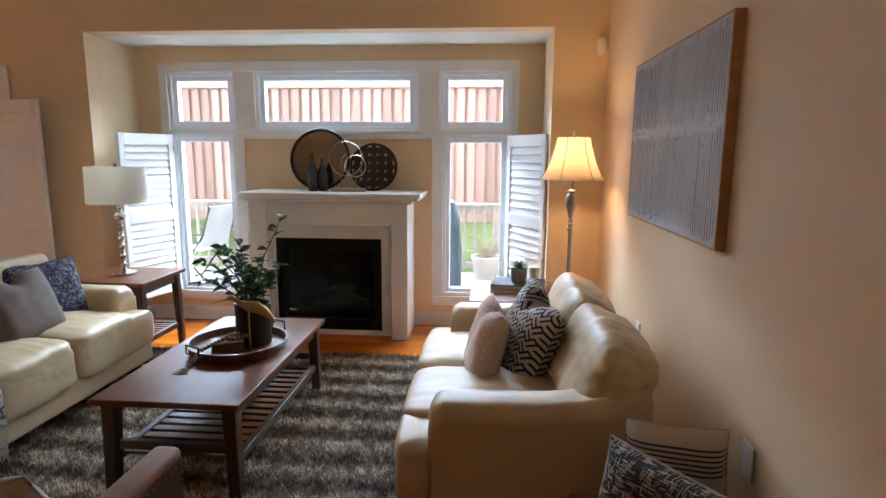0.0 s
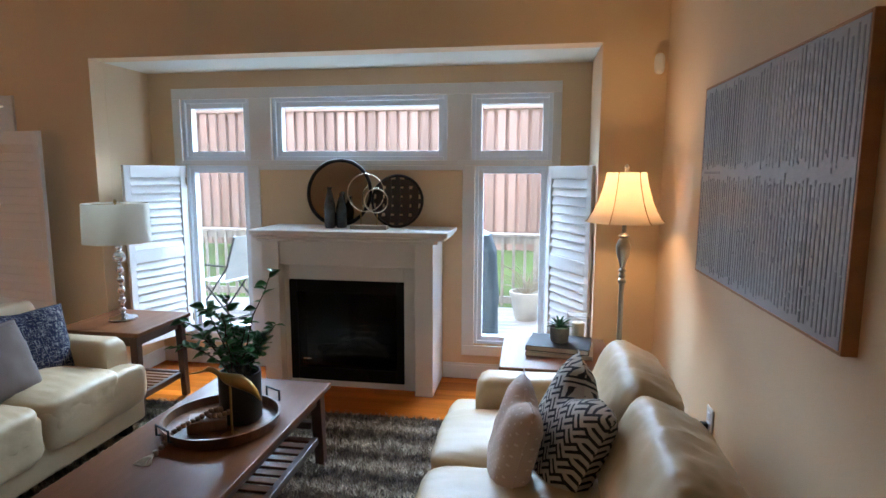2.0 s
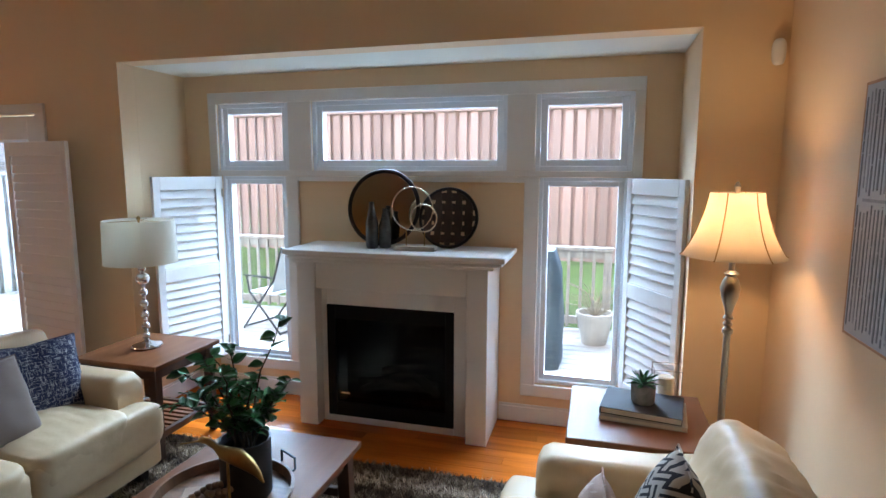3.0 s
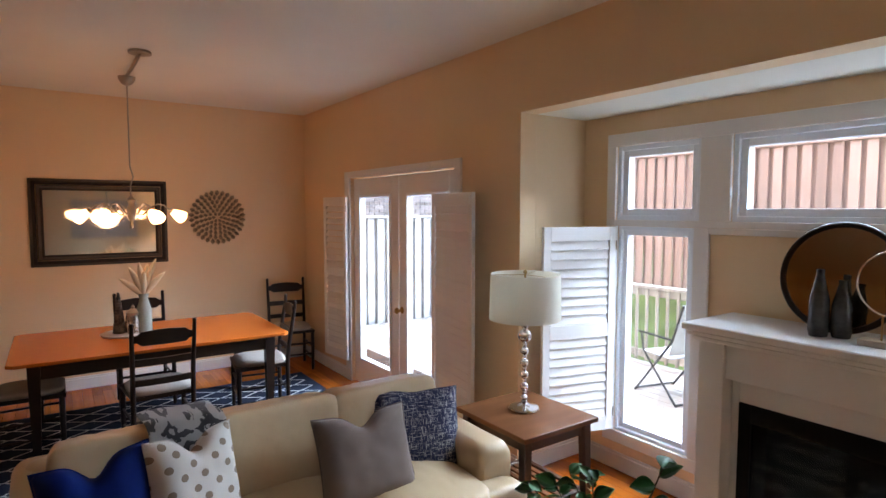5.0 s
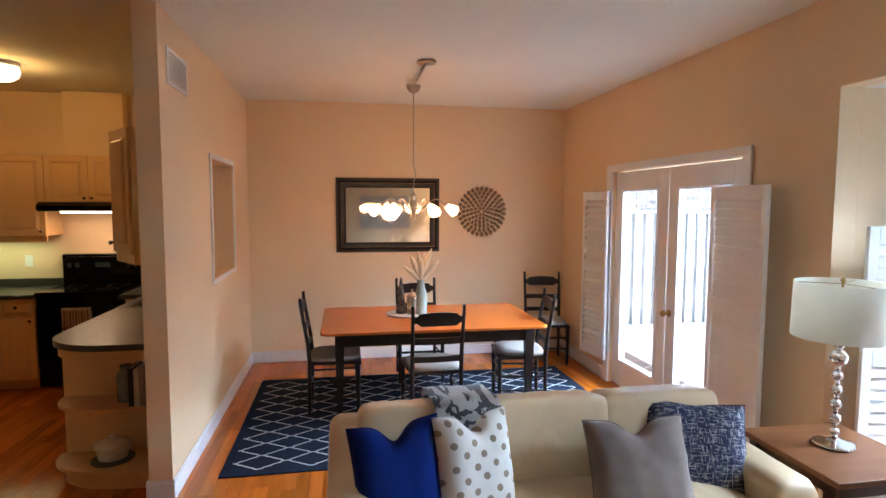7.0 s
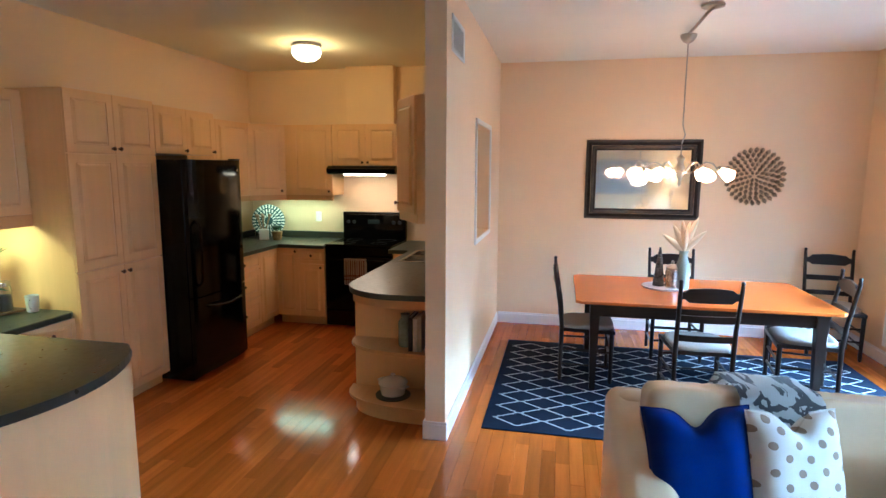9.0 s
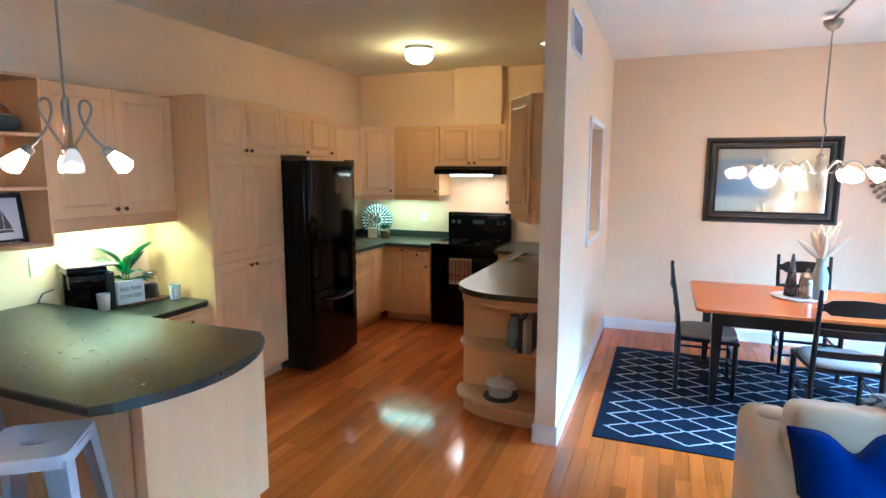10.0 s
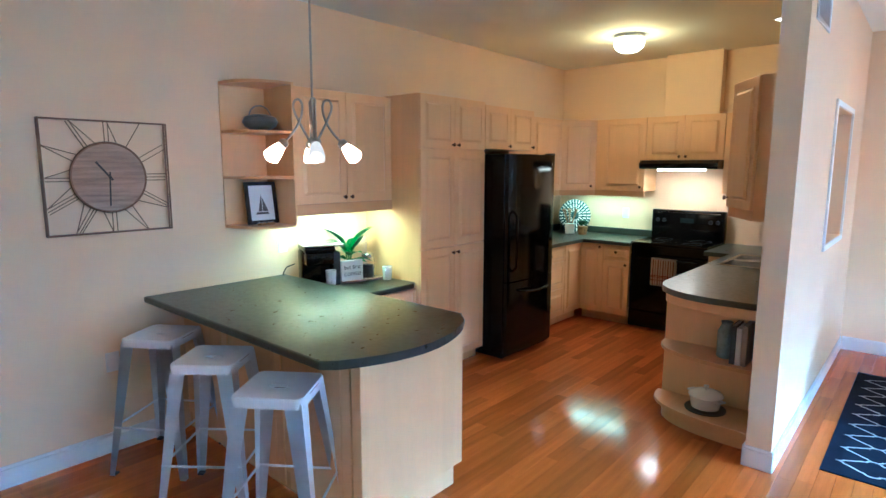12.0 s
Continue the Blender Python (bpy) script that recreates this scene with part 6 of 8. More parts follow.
part("slab", box(B(), SX0, SX1, SY1, 0.876, 0.869, 0.908), M_COUNTER, pen)
part("upstand", box(B(), -6.80, -4.05, 0.858, 0.877, 0.909, 0.985, 0.004), M_COUNTER, pen)
sk = thing("sink", pose(0, 0, 0), "double bowl stainless steel sink set in the green counter", "sink")
bm = B()
mx = (SX0 + SX1) / 2
for q in ((SX0 - 0.015, SX1 + 0.015, SY0 - 0.015, SY0 + 0.015), (SX0 - 0.015, SX1 + 0.015, SY1 - 0.05, SY1 + 0.015), (SX0 - 0.015, SX0 + 0.015, SY0 + 0.015, SY1 - 0.05), (SX1 - 0.015, SX1 + 0.015, SY0 + 0.015, SY1 - 0.05), (mx - 0.015, mx + 0.015, SY0 + 0.015, SY1 - 0.05)):
    box(bm, *q, 0.9085, 0.913, 0.001)
part("rim", bm, M_STEEL, sk)
for a, b in ((SX0 + 0.015, mx - 0.015), (mx + 0.015, SX1 - 0.015)):
    bm = B()
    lo = [(a + 0.03, SY0 + 0.045), (b - 0.03, SY0 + 0.045), (b - 0.03, SY1 - 0.08), (a + 0.03, SY1 - 0.08)]
    hi = [(a, SY0 + 0.015), (b, SY0 + 0.015), (b, SY1 - 0.05), (a, SY1 - 0.05)]
    V0, V1 = [bm.verts.new((x, y, 0.74)) for x, y in lo], [bm.verts.new((x, y, 0.909)) for x, y in hi]
    bm.faces.new(V0)
    for k in range(4):
        bm.faces.new((V0[k], V0[(k + 1) % 4], V1[(k + 1) % 4], V1[k]))
    bmesh.ops.solidify(bm, geom=bm.faces[:], thickness=0.002)
    part("bowl", bm, M_STEEL, sk)
part("tap", tube(B(), [(mx, SY1 - 0.02, 0.913), (mx, SY1 - 0.02, 1.02), (mx, SY1 - 0.06, 1.06), (mx, SY1 - 0.17, 1.05), (mx, SY1 - 0.18, 1.02)], 0.012, 12), M_CHROME, sk, "chrome tap", True)
part("tap_lever", tube(B(), [(mx + 0.08, SY1 - 0.02, 0.913), (mx + 0.08, SY1 - 0.02, 0.96), (mx + 0.12, SY1 - 0.03, 0.975)], 0.009, 10), M_CHROME, sk, "", True)

# range and hood
rg = thing("range", pose(-6.17, -0.42, 0), "black freestanding electric range with a towel on the oven handle", "stove")
RX = 0.0
part("body", box(B(), -0.62, -0.045, -0.378, 0.378, 0.02, 0.905, 0.004), M_BLACK, rg)
part("oven_door", box(B(), -0.044, -0.008, -0.372, 0.372, 0.21, 0.80, 0.008, seg=2), M_BLACK, rg)
part("warming_drawer", box(B(), -0.044, -0.012, -0.372, 0.372, 0.03, 0.20, 0.006, seg=2), M_BLACK, rg)
part("control_strip", box(B(), -0.044, -0.014, -0.372, 0.372, 0.81, 0.90, 0.006, seg=2), M_BLACK, rg)
part("oven_window", box(B(), -0.0075, -0.005, -0.25, 0.25, 0.36, 0.62, 0.001), M_BLACK, rg)
part("oven_rail", tube(B(), [(-0.012, -0.31, 0.765), (0.028, -0.30, 0.765), (0.028, 0.30, 0.765), (-0.012, 0.31, 0.765)], 0.011, 10), M_BLACK, rg, "", True)
part("cooktop", box(B(), -0.62, -0.012, -0.379, 0.379, 0.906, 0.925, 0.004, seg=2), M_BLACK, rg)
for bx_, by_, br_ in ((-0.17, -0.19, 0.10), (-0.17, 0.19, 0.085), (-0.44, -0.19, 0.085), (-0.44, 0.19, 0.10)):
    part("burner_ring", tube(B(), [(bx_ + br_ * math.cos(a), by_ + br_ * math.sin(a), 0.9255) for a in [2 * math.pi * k / 32 for k in range(32)]], 0.0015, 4, closed=True), M_BLACKMAT, rg)
bm = B()
box(bm, -0.645, -0.56, -0.379, 0.379, 0.926, 1.235, 0.014, seg=3)
part("backguard", bm, M_BLACK, rg, smooth=True)
part("trim_strip", box(B(), -0.559, -0.556, -0.33, 0.33, 1.205, 1.212), M_STEEL, rg)
for y in (-0.31, -0.24, 0.24, 0.31):
    part("control_dial", lathe(B(), [(0.022, 0), (0.02, 0.018), (0.006, 0.02)], seg=16), M_BLACKMAT, rg, "", True, pose(-0.559, y, 1.12, 0, 90, 0))
part("clock_display", box(B(), -0.559, -0.557, -0.07, 0.07, 1.10, 1.15), material("dark_display", (0.02, 0.03, 0.03), 0.15, bump=0), rg)
tw = thing("dish_towel", pose(-6.17, -0.42, 0), "cream dish towel with red-brown stripes hanging on the oven handle", "towel")
bm = B()
prof = [(0.043, 0.50), (0.045, 0.62), (0.044, 0.74), (0.041, 0.775), (0.028, 0.783), (0.014, 0.775), (0.010, 0.72), (0.010, 0.58)]
rows_ = [[bm.verts.new((x + 0.003 * math.sin(k * 1.1), -0.135 + 0.245 * k / 16, z)) for k in range(17)] for x, z in prof]
for A, C in zip(rows_, rows_[1:]):
    for k in range(16):
        bm.faces.new((A[k], A[k + 1], C[k + 1], C[k]))
bmesh.ops.solidify(bm, geom=bm.faces[:], thickness=0.003)
part("cloth", bm, material("cream_terry", (0.62, 0.50, 0.40), 0.9, bump=0.4, fine=300), tw, smooth="all")
M_STR = material("rust_stripe", (0.25, 0.06, 0.035), 0.9, bump=0.3, fine=300)
for k, w_ in ((-0.115, 0.010), (-0.09, 0.006), (-0.065, 0.010), (-0.04, 0.006), (-0.015, 0.010), (0.01, 0.006), (0.035, 0.010), (0.06, 0.006), (0.085, 0.010)):
    part("stripe", box(B(), 0.0475, 0.0487, k, k + w_, 0.505, 0.765), M_STR, tw)
for z in (0.555, 0.585, 0.60):
    part("stripe", box(B(), 0.0488, 0.0498, -0.135, 0.11, z, z + 0.009), M_STR, tw)
hd = thing("range_hood", pose(-6.82, -0.42, 0), "slim black cooker hood with a lit lamp under the maple cabinet", "hood")
bm = B()
for z, d in ((1.672, 0.50), (1.70, 0.52), (1.762, 0.50)):
    pass
extr = [(0.002, 1.675), (0.49, 1.675), (0.52, 1.695), (0.52, 1.73), (0.47, 1.763), (0.002, 1.763)]
a_ = [bm.verts.new((x, -0.385, z)) for x, z in extr]
b_ = [bm.verts.new((x, 0.385, z)) for x, z in extr]
bm.faces.new(a_)
bm.faces.new(b_[::-1])
for k in range(6):
    bm.faces.new((a_[k], a_[(k + 1) % 6], b_[(k + 1) % 6], b_[k]))
part("hood_body", bm, M_BLACK, hd)
part("hood_lens", box(B(), 0.30, 0.44, -0.22, 0.22, 1.658, 1.6745, 0.004), emitter("lit_lens", (1.0, 0.80, 0.5), 5), hd, "lit lamp lens")

# fridge
fg = thing("fridge", pose(-4.395, -1.99, 0), "tall glossy black fridge with a bottom freezer drawer", "fridge")
part("body", box(B(), -0.745, -0.005, 0.01, 0.82, 0.02, 1.80, 0.006), M_BLACK, fg)


def bowed(x0, x1, z0, z1, y, t, bow):
    bm = B()
    n = 10
    fr_, bk_ = [], []
    for i in range(n + 1):
        u = 2 * i / n - 1
        x = (x0 + x1) / 2 + u * (x1 - x0) / 2
        yy = y + t + bow * (1 - u * u) - 0.012 * abs(u) ** 8
        fr_.append([bm.verts.new((x, yy, z)) for z in (z0, z1)])
        bk_.append([bm.verts.new((x, y, z)) for z in (z0, z1)])
    for i in range(n):
        bm.faces.new((fr_[i][0], fr_[i + 1][0], fr_[i + 1][1], fr_[i][1]))
        bm.faces.new((bk_[i][0], bk_[i + 1][0], bk_[i + 1][1], bk_[i][1]))
        for j in (0, 1):
            bm.faces.new((fr_[i][j], fr_[i + 1][j], bk_[i + 1][j], bk_[i][j]))
    for i in (0, n):
        bm.faces.new((fr_[i][0], fr_[i][1], bk_[i][1], bk_[i][0]))
    bmesh.ops.recalc_face_normals(bm, faces=bm.faces)
    return bm


part("drawer", bowed(-0.745, -0.005, 0.06, 0.70, 0.826, 0.045, 0.018), M_BLACK, fg, smooth=True)
part("door", bowed(-0.745, -0.005, 0.71, 1.80, 0.826, 0.045, 0.018), M_BLACK, fg, smooth=True)
part("pull", tube(B(), [(-0.06, 0.875, 0.80), (-0.05, 0.92, 0.84), (-0.05, 0.93, 1.05), (-0.05, 0.92, 1.28), (-0.06, 0.875, 1.32)], 0.011, 10), M_BLACK, fg, "", True)
part("pull", tube(B(), [(-0.60, 0.885, 0.62), (-0.57, 0.93, 0.615), (-0.375, 0.945, 0.60), (-0.18, 0.93, 0.615), (-0.15, 0.885, 0.62)], 0.011, 10), M_BLACK, fg, "", True)
part("badge", lathe(B(), [(0.014, 0), (0.012, 0.003)], seg=16), M_STEEL, fg, "", False, pose(-0.68, 0.872, 1.715, -90, 0, 0))
part("hinge_cover", box(B(), -0.74, -0.66, 0.80, 0.87, 1.801, 1.815, 0.004), M_BLACKMAT, fg)

# bar peninsula
br = thing("breakfast_bar", pose(0, 0, 0), "light maple breakfast bar peninsula with a dark green laminate top", "counter")
top = [(-1.80, -1.998), (-1.80, -0.25)]
for k in range(1, 16):
    f = k / 16
    top.append((-1.80 - 0.97 * f, -0.25 + 0.185 * math.sin(math.pi * f) ** 0.8 - 0.03 * f))
top += [(-2.785, -0.31), (-2.785, -1.998)]
part("bar_top", extrude_poly(B(), top, 0.868, 0.908, 0.011), M_COUNTER, br, "dark green laminate top with a rounded front edge")
part("body", box(B(), -2.70, -2.03, -1.998, -0.266, 0.10, 0.867), M_MAPLE, br)
part("plinth", box(B(), -2.64, -2.03, -1.998, -0.266, 0.0, 0.099), M_MAPLE_H, br)
part("end_panel", extrude_poly(B(), [(-2.03, -0.265), (-2.715, -0.265), (-2.715, -0.247), (-2.03, -0.247)], 0.10, 0.867), M_MAPLE, br)
part("end_panel_foot", box(B(), -2.645, -2.03, -0.265, -0.247, 0.0, 0.099), M_MAPLE, br)
part("corner_post", box(B(), -2.029, -2.005, -0.30, -0.24, 0, 0.867, 0.003), M_MAPLE, br)
for k in range(3):
    y0 = -0.33 - k * 0.55
    bm = B()
    box(bm, -2.029, -2.018, y0 - 0.50, y0, 0.02, 0.84, 0.002)
    box(bm, -2.019, -2.012, y0 - 0.44, y0 - 0.06, 0.10, 0.78, 0.006)
    part("panel", bm, M_MAPLE, br)

# coffee corner
cabinet("base_cabinet", south(-2.79, -1.44), 0.79, 0.555, 0.0, 0.758, "low light maple base cabinet with a drawer under the coffee counter", [("drawer", 0.40, 0.79, 0.60, 0.755, 0, (0.60, 0.68)), ("door", 0.40, 0.79, 0.11, 0.596, 0, (0.44, 0.55)), ("door", 0.0, 0.40, 0.11, 0.755, 0, (0.36, 0.70))], toe=0.10)
cfc = extrude_poly(B(), [(-2.788, -1.998), (-2.788, -1.405), (-3.54, -1.405), (-3.583, -1.44), (-3.583, -1.998)], 0.76, 0.80, 0.008)
tagged(part("coffee_counter", cfc, M_COUNTER), "low dark green laminate counter beside the pantry", "countertop")
cm = thing("coffee_maker", pose(-2.95, -1.83, 0.80, 0, 0, 155), "black and silver single-serve coffee maker on the low green counter", "coffee maker")
part("body", box(B(), -0.11, 0.11, -0.02, 0.15, 0, 0.28, 0.015, seg=3), M_BLACK, cm, smooth=True)
part("water_tank", box(B(), 0.112, 0.165, -0.06, 0.13, 0.02, 0.27, 0.01, seg=2), material("smoked_plastic", (0.04, 0.045, 0.05), 0.1, bump=0), cm, smooth=True)
part("head", box(B(), -0.11, 0.11, -0.15, 0.15, 0.281, 0.325, 0.015, seg=3), M_BLACK, cm, smooth=True)
part("brew_head", box(B(), -0.10, 0.10, -0.14, -0.021, 0.19, 0.28, 0.012, seg=2), M_BLACK, cm, smooth=True)
part("silver_lid", box(B(), -0.115, 0.17, -0.16, 0.155, 0.326, 0.34, 0.006, seg=2), M_STEEL, cm, smooth=True)
part("drip_tray", box(B(), -0.09, 0.09, -0.15, -0.021, 0, 0.03, 0.006), M_BLACKMAT, cm)
cord = tube(B(), [(-2.84, -1.95, 0.98), (-2.77, -1.95, 0.965), (-2.745, -1.955, 0.92), (-2.765, -1.955, 0.86), (-2.82, -1.95, 0.815)], 0.004, 8)
tagged(part("power_cord", cord, M_BLACKMAT), "black power cord of the coffee maker", "cord")


def mug(m, label):
    g = thing("mug", m, label, "mug", "white mugs")
    part("cup", lathe(B(), [(0.028, 0), (0.034, 0.004), (0.040, 0.11), (0.037, 0.11), (0.031, 0.008), (0.01, 0.007)], seg=28), M_WHITECER, g, smooth=True)
    part("mug_loop", tube(B(), [(0.036, 0, 0.085), (0.06, 0, 0.088), (0.068, 0, 0.06), (0.055, 0, 0.032), (0.034, 0, 0.028)], 0.005, 8), M_WHITECER, g, smooth=True)
    return g


mug(pose(-2.99, -1.715, 0.831, 0, 0, 60), "tall white mug on the drip tray of the coffee maker")
mug(pose(-3.50, -1.66, 0.801, 0, 0, 30), "tall white mug alone on the low green counter")
tagged(part("serving_board", box(B(), -0.17, 0.17, -0.06, 0.06, 0.008, 0.02, 0.004), M_TRAYWOOD, at=pose(-3.335, -1.79, 0.80, 0, 0, 168)), "narrow brown wooden serving board on the low counter", "tray")
sg = thing("coffee_sign", pose(-3.235, -1.775, 0.821, 0, 0, 165), "small white block sign with black hand lettering", "sign")
part("block", box(B(), -0.09, 0.09, -0.012, 0.012, 0, 0.16, 0.004), M_WHITECER, sg)


def letters(text, size, mat, parent, m, name="lettering"):
    cu = bpy.data.curves.new(name, "FONT")
    cu.body, cu.size, cu.align_x, cu.extrude = text, size, "CENTER", 0.0006
    cu.materials.append(mat)
    ob = new(name, cu)
    ob.parent = parent
    ob.matrix_basis = m
    return ob


letters("but first", 0.044, M_BLACKMAT, sg, pose(0, -0.0132, 0.092, 90, 0, 0))
letters("COFFEE!", 0.038, M_BLACKMAT, sg, pose(0, -0.0132, 0.040, 90, 0, 0))
cj = thing("coffee_jar", pose(-3.40, -1.775, 0.821), "clear glass jar of dark coffee beans with a steel lid", "jar")
part("glass", lathe(B(), [(0.048, 0.0), (0.052, 0.005), (0.052, 0.15), (0.046, 0.165), (0.043, 0.165), (0.049, 0.148), (0.049, 0.006), (0.01, 0.004)], seg=28), M_GLASS, cj, smooth=True)
part("coffee_beans", lathe(B(), [(0.045, 0.008), (0.048, 0.012), (0.048, 0.105), (0.02, 0.11)], seg=24), material("coffee_beans", (0.02, 0.010, 0.006), 0.5, vary=0.4, scale=60, bump=1.0, fine=140), cj)
part("lid", lathe(B(), [(0.049, 0.166), (0.05, 0.19), (0.045, 0.194)], seg=28), M_STEEL, cj, "steel lid", True)
kp = thing("broad_leaf_plant", pose(-3.31, -1.90, 0.80), "bright green broad-leaved plant in a pale pot behind the sign", "plant")
part("pot", lathe(B(), [(0.045, 0), (0.06, 0.12), (0.054, 0.12), (0.05, 0.10), (0.01, 0.10)], seg=24), M_WHITECER, kp, smooth=True)
M_LEAF2 = material("bright_leaf", (0.06, 0.30, 0.045), 0.3, vary=0.3, scale=9, bump=0.1, fine=30, obj_random=0.2)
BL = leaf_data("broad_leaf", 0.17, 0.034, M_LEAF2, 0.35)
for k in range(16):
    ob = new("leaf", BL)
    ob.parent = kp
    a = k * 2.4
    h = 0.16 + 0.10 * (k % 4) / 3
    ob.matrix_basis = Matrix.Translation((0.03 * math.cos(a + 1.57), 0.03 * math.sin(a + 1.57), h)) @ Euler((radians(20 + 14 * (k % 4)), 0, a)).to_matrix().to_4x4() @ Matrix.Scale(1.0 + 0.10 * (k % 4), 4)
bm = B()
for k in range(6):
    a = k * 1.05
    tube(bm, [(0, 0, 0.10), (0.02 * math.cos(a), 0.02 * math.sin(a), 0.18), (0.03 * math.cos(a), 0.03 * math.sin(a), 0.26)], 0.003, 6)
part("stems", bm, M_LEAF2, kp)
o = thing("wall_outlet", pose(-2.775, YK, 1.13), "white wall outlet above the breakfast bar", "outlet", "outlets")
part("plate", box(B(), -0.036, 0.036, 0.001, 0.008, -0.058, 0.058, 0.002), M_TRIM, o)
part("socket", box(B(), -0.017, 0.017, 0.0085, 0.011, -0.036, 0.036, 0.002), M_VINYL, o)
o = thing("wall_outlet", pose(-1.60, YK, 0.55), "white wall outlet low behind the white stools", "outlet", "outlets")
part("plate", box(B(), -0.036, 0.036, 0.001, 0.008, -0.058, 0.058, 0.002), M_TRIM, o)
o = thing("wall_outlet", pose(XM, -1.14, 1.165), "white wall outlet above the green counter", "outlet", "outlets")
part("plate", box(B(), 0.001, 0.008, -0.036, 0.036, -0.058, 0.058, 0.002), M_TRIM, o)

# things on the corner shelf
tp = thing("ceramic_pot", pose(-2.555, -1.86, 1.924), "squat dark grey pot with a hooped bail on the top shelf", "pot")
part("bowl", lathe(B(), [(0.05, 0), (0.10, 0.03), (0.115, 0.06), (0.10, 0.09), (0.05, 0.105), (0.02, 0.11)], seg=32), material("grey_glaze", (0.13, 0.14, 0.13), 0.3, vary=0.2, bump=0.08), tp, smooth=True)
part("bail", tube(B(), [(0.07 * math.cos(a), 0.0, 0.09 + 0.075 * math.sin(a)) for a in [math.pi * k / 12 for k in range(13)]], 0.004, 8), M_NICKEL, tp, smooth=True, at=pose(0, 0, 0, 0, 0, -20))
pf = thing("framed_print", pose(-2.545, -1.86, 1.305, 0, 0, 180) @ pose(0, 0, 0, -8, 0, 0), "black framed print of a sailing boat on the lowest shelf", "picture")
bm = B()
for q in ((-0.115, -0.09, 0, 0.285), (0.09, 0.115, 0, 0.285), (-0.09, 0.09, 0, 0.025), (-0.09, 0.09, 0.26, 0.285)):
    box(bm, q[0], q[1], -0.018, 0.0, q[2], q[3], 0.002)
part("frame", bm, M_BLACKMAT, pf)
part("sheet", box(B(), -0.09, 0.09, -0.010, -0.006, 0.025, 0.26), material("white_paper", (0.72, 0.73, 0.75), 0.7, vary=0.02, bump=0.02), pf)
M_INK = material("grey_ink", (0.12, 0.11, 0.11), 0.8, vary=0.3, scale=30, bump=0)
for tri_ in ([(-0.03, 0.085), (0.0, 0.085), (0.0, 0.20)], [(0.004, 0.085), (0.045, 0.085), (0.004, 0.185)], [(-0.05, 0.065), (0.05, 0.065), (0.04, 0.08), (-0.045, 0.08)]):
    bm = B()
    lo = [bm.verts.new((x, -0.0105, z)) for x, z in tri_]
    hi = [bm.verts.new((x, -0.0115, z)) for x, z in tri_]
    bm.faces.new(lo)
    bm.faces.new(hi)
    for k in range(len(tri_)):
        bm.faces.new((lo[k], lo[(k + 1) % len(tri_)], hi[(k + 1) % len(tri_)], hi[k]))
    part("printed_shape", bm, M_INK, pf)
gs = B()
for k, (dx, dz) in enumerate(((-0.05, 0.0), (-0.02, 0.002), (0.012, 0), (0.04, 0.001))):
    lathe(gs, [(0.004, 0), (0.02, 0.006), (0.022, 0.014), (0.012, 0.022), (0.003, 0.024)], (dx, 0.005 * (k % 2), 0), 14)
tagged(part("glass_pebbles", gs, M_CHROME, smooth=True, at=pose(-2.50, -1.76, 1.305)), "small cluster of shiny pebbles on the shelf", "ornament")

# things on the end shelf
vs = B()
lathe(vs, [(0.045, 0), (0.052, 0.01), (0.052, 0.17), (0.035, 0.20), (0.03, 0.215), (0.036, 0.23), (0.028, 0.23)], seg=28)
tagged(part("glass_bottle", vs, material("grey_blue_glass", (0.24, 0.30, 0.29), 0.2, vary=0.2, scale=14, bump=0.2), smooth=True, at=pose(-4.24, 0.655, 0.503)), "grey-green textured glass bottle on the end shelf", "bottle")
for k, (h, c_, lb) in enumerate(((0.24, M_BOOKD, "dark upright book on the end shelf"), (0.23, material("white_book", (0.62, 0.6, 0.56), 0.5), "white upright book on the end shelf"), (0.25, material("taupe_book", (0.35, 0.3, 0.26), 0.5), "taupe upright book on the end shelf"))):
    bk_ = thing("book", pose(-4.26 + 0.01, 0.722 + k * 0.032, 0.503), lb, "book", "books on the end shelf")
    part("cover", box(B(), 0.13, 0.134, -0.014, 0.014, 0, h, 0.001), c_, bk_)
    part("cover", box(B(), -0.04, 0.1295, -0.014, -0.011, 0, h), c_, bk_)
    part("cover", box(B(), -0.04, 0.1295, 0.011, 0.014, 0, h), c_, bk_)
    part("pages", box(B(), -0.035, 0.128, -0.0108, 0.0108, 0.003, h - 0.003), M_PAPER, bk_)
ds = thing("casserole_dish", pose(-4.24, 0.56, 0.129, 0, 0, 60), "white lidded casserole dish on a dark mat on the bottom shelf", "dish")
part("pot", lathe(B(), [(0.07, 0.008), (0.085, 0.015), (0.10, 0.09), (0.106, 0.095), (0.10, 0.098), (0.01, 0.098)], seg=32), M_WHITECER, ds, smooth=True)
part("lid", lathe(B(), [(0.103, 0.099), (0.095, 0.112), (0.05, 0.128), (0.012, 0.132), (0.010, 0.145), (0.018, 0.152), (0.014, 0.16)], seg=32), M_WHITECER, ds, "domed white lid", True)
for s in (-1, 1):
    part("lug", tube(B(), [(s * 0.098, -0.03, 0.085), (s * 0.13, -0.025, 0.09), (s * 0.13, 0.025, 0.09), (s * 0.098, 0.03, 0.085)], 0.007, 8), M_WHITECER, ds, smooth=True)
tagged(part("dish_mat", lathe(B(), [(0.125, 0), (0.125, 0.007)], seg=40), M_COUNTER, at=pose(-4.24, 0.56, 0.1285)), "dark round mat under the casserole dish", "mat")

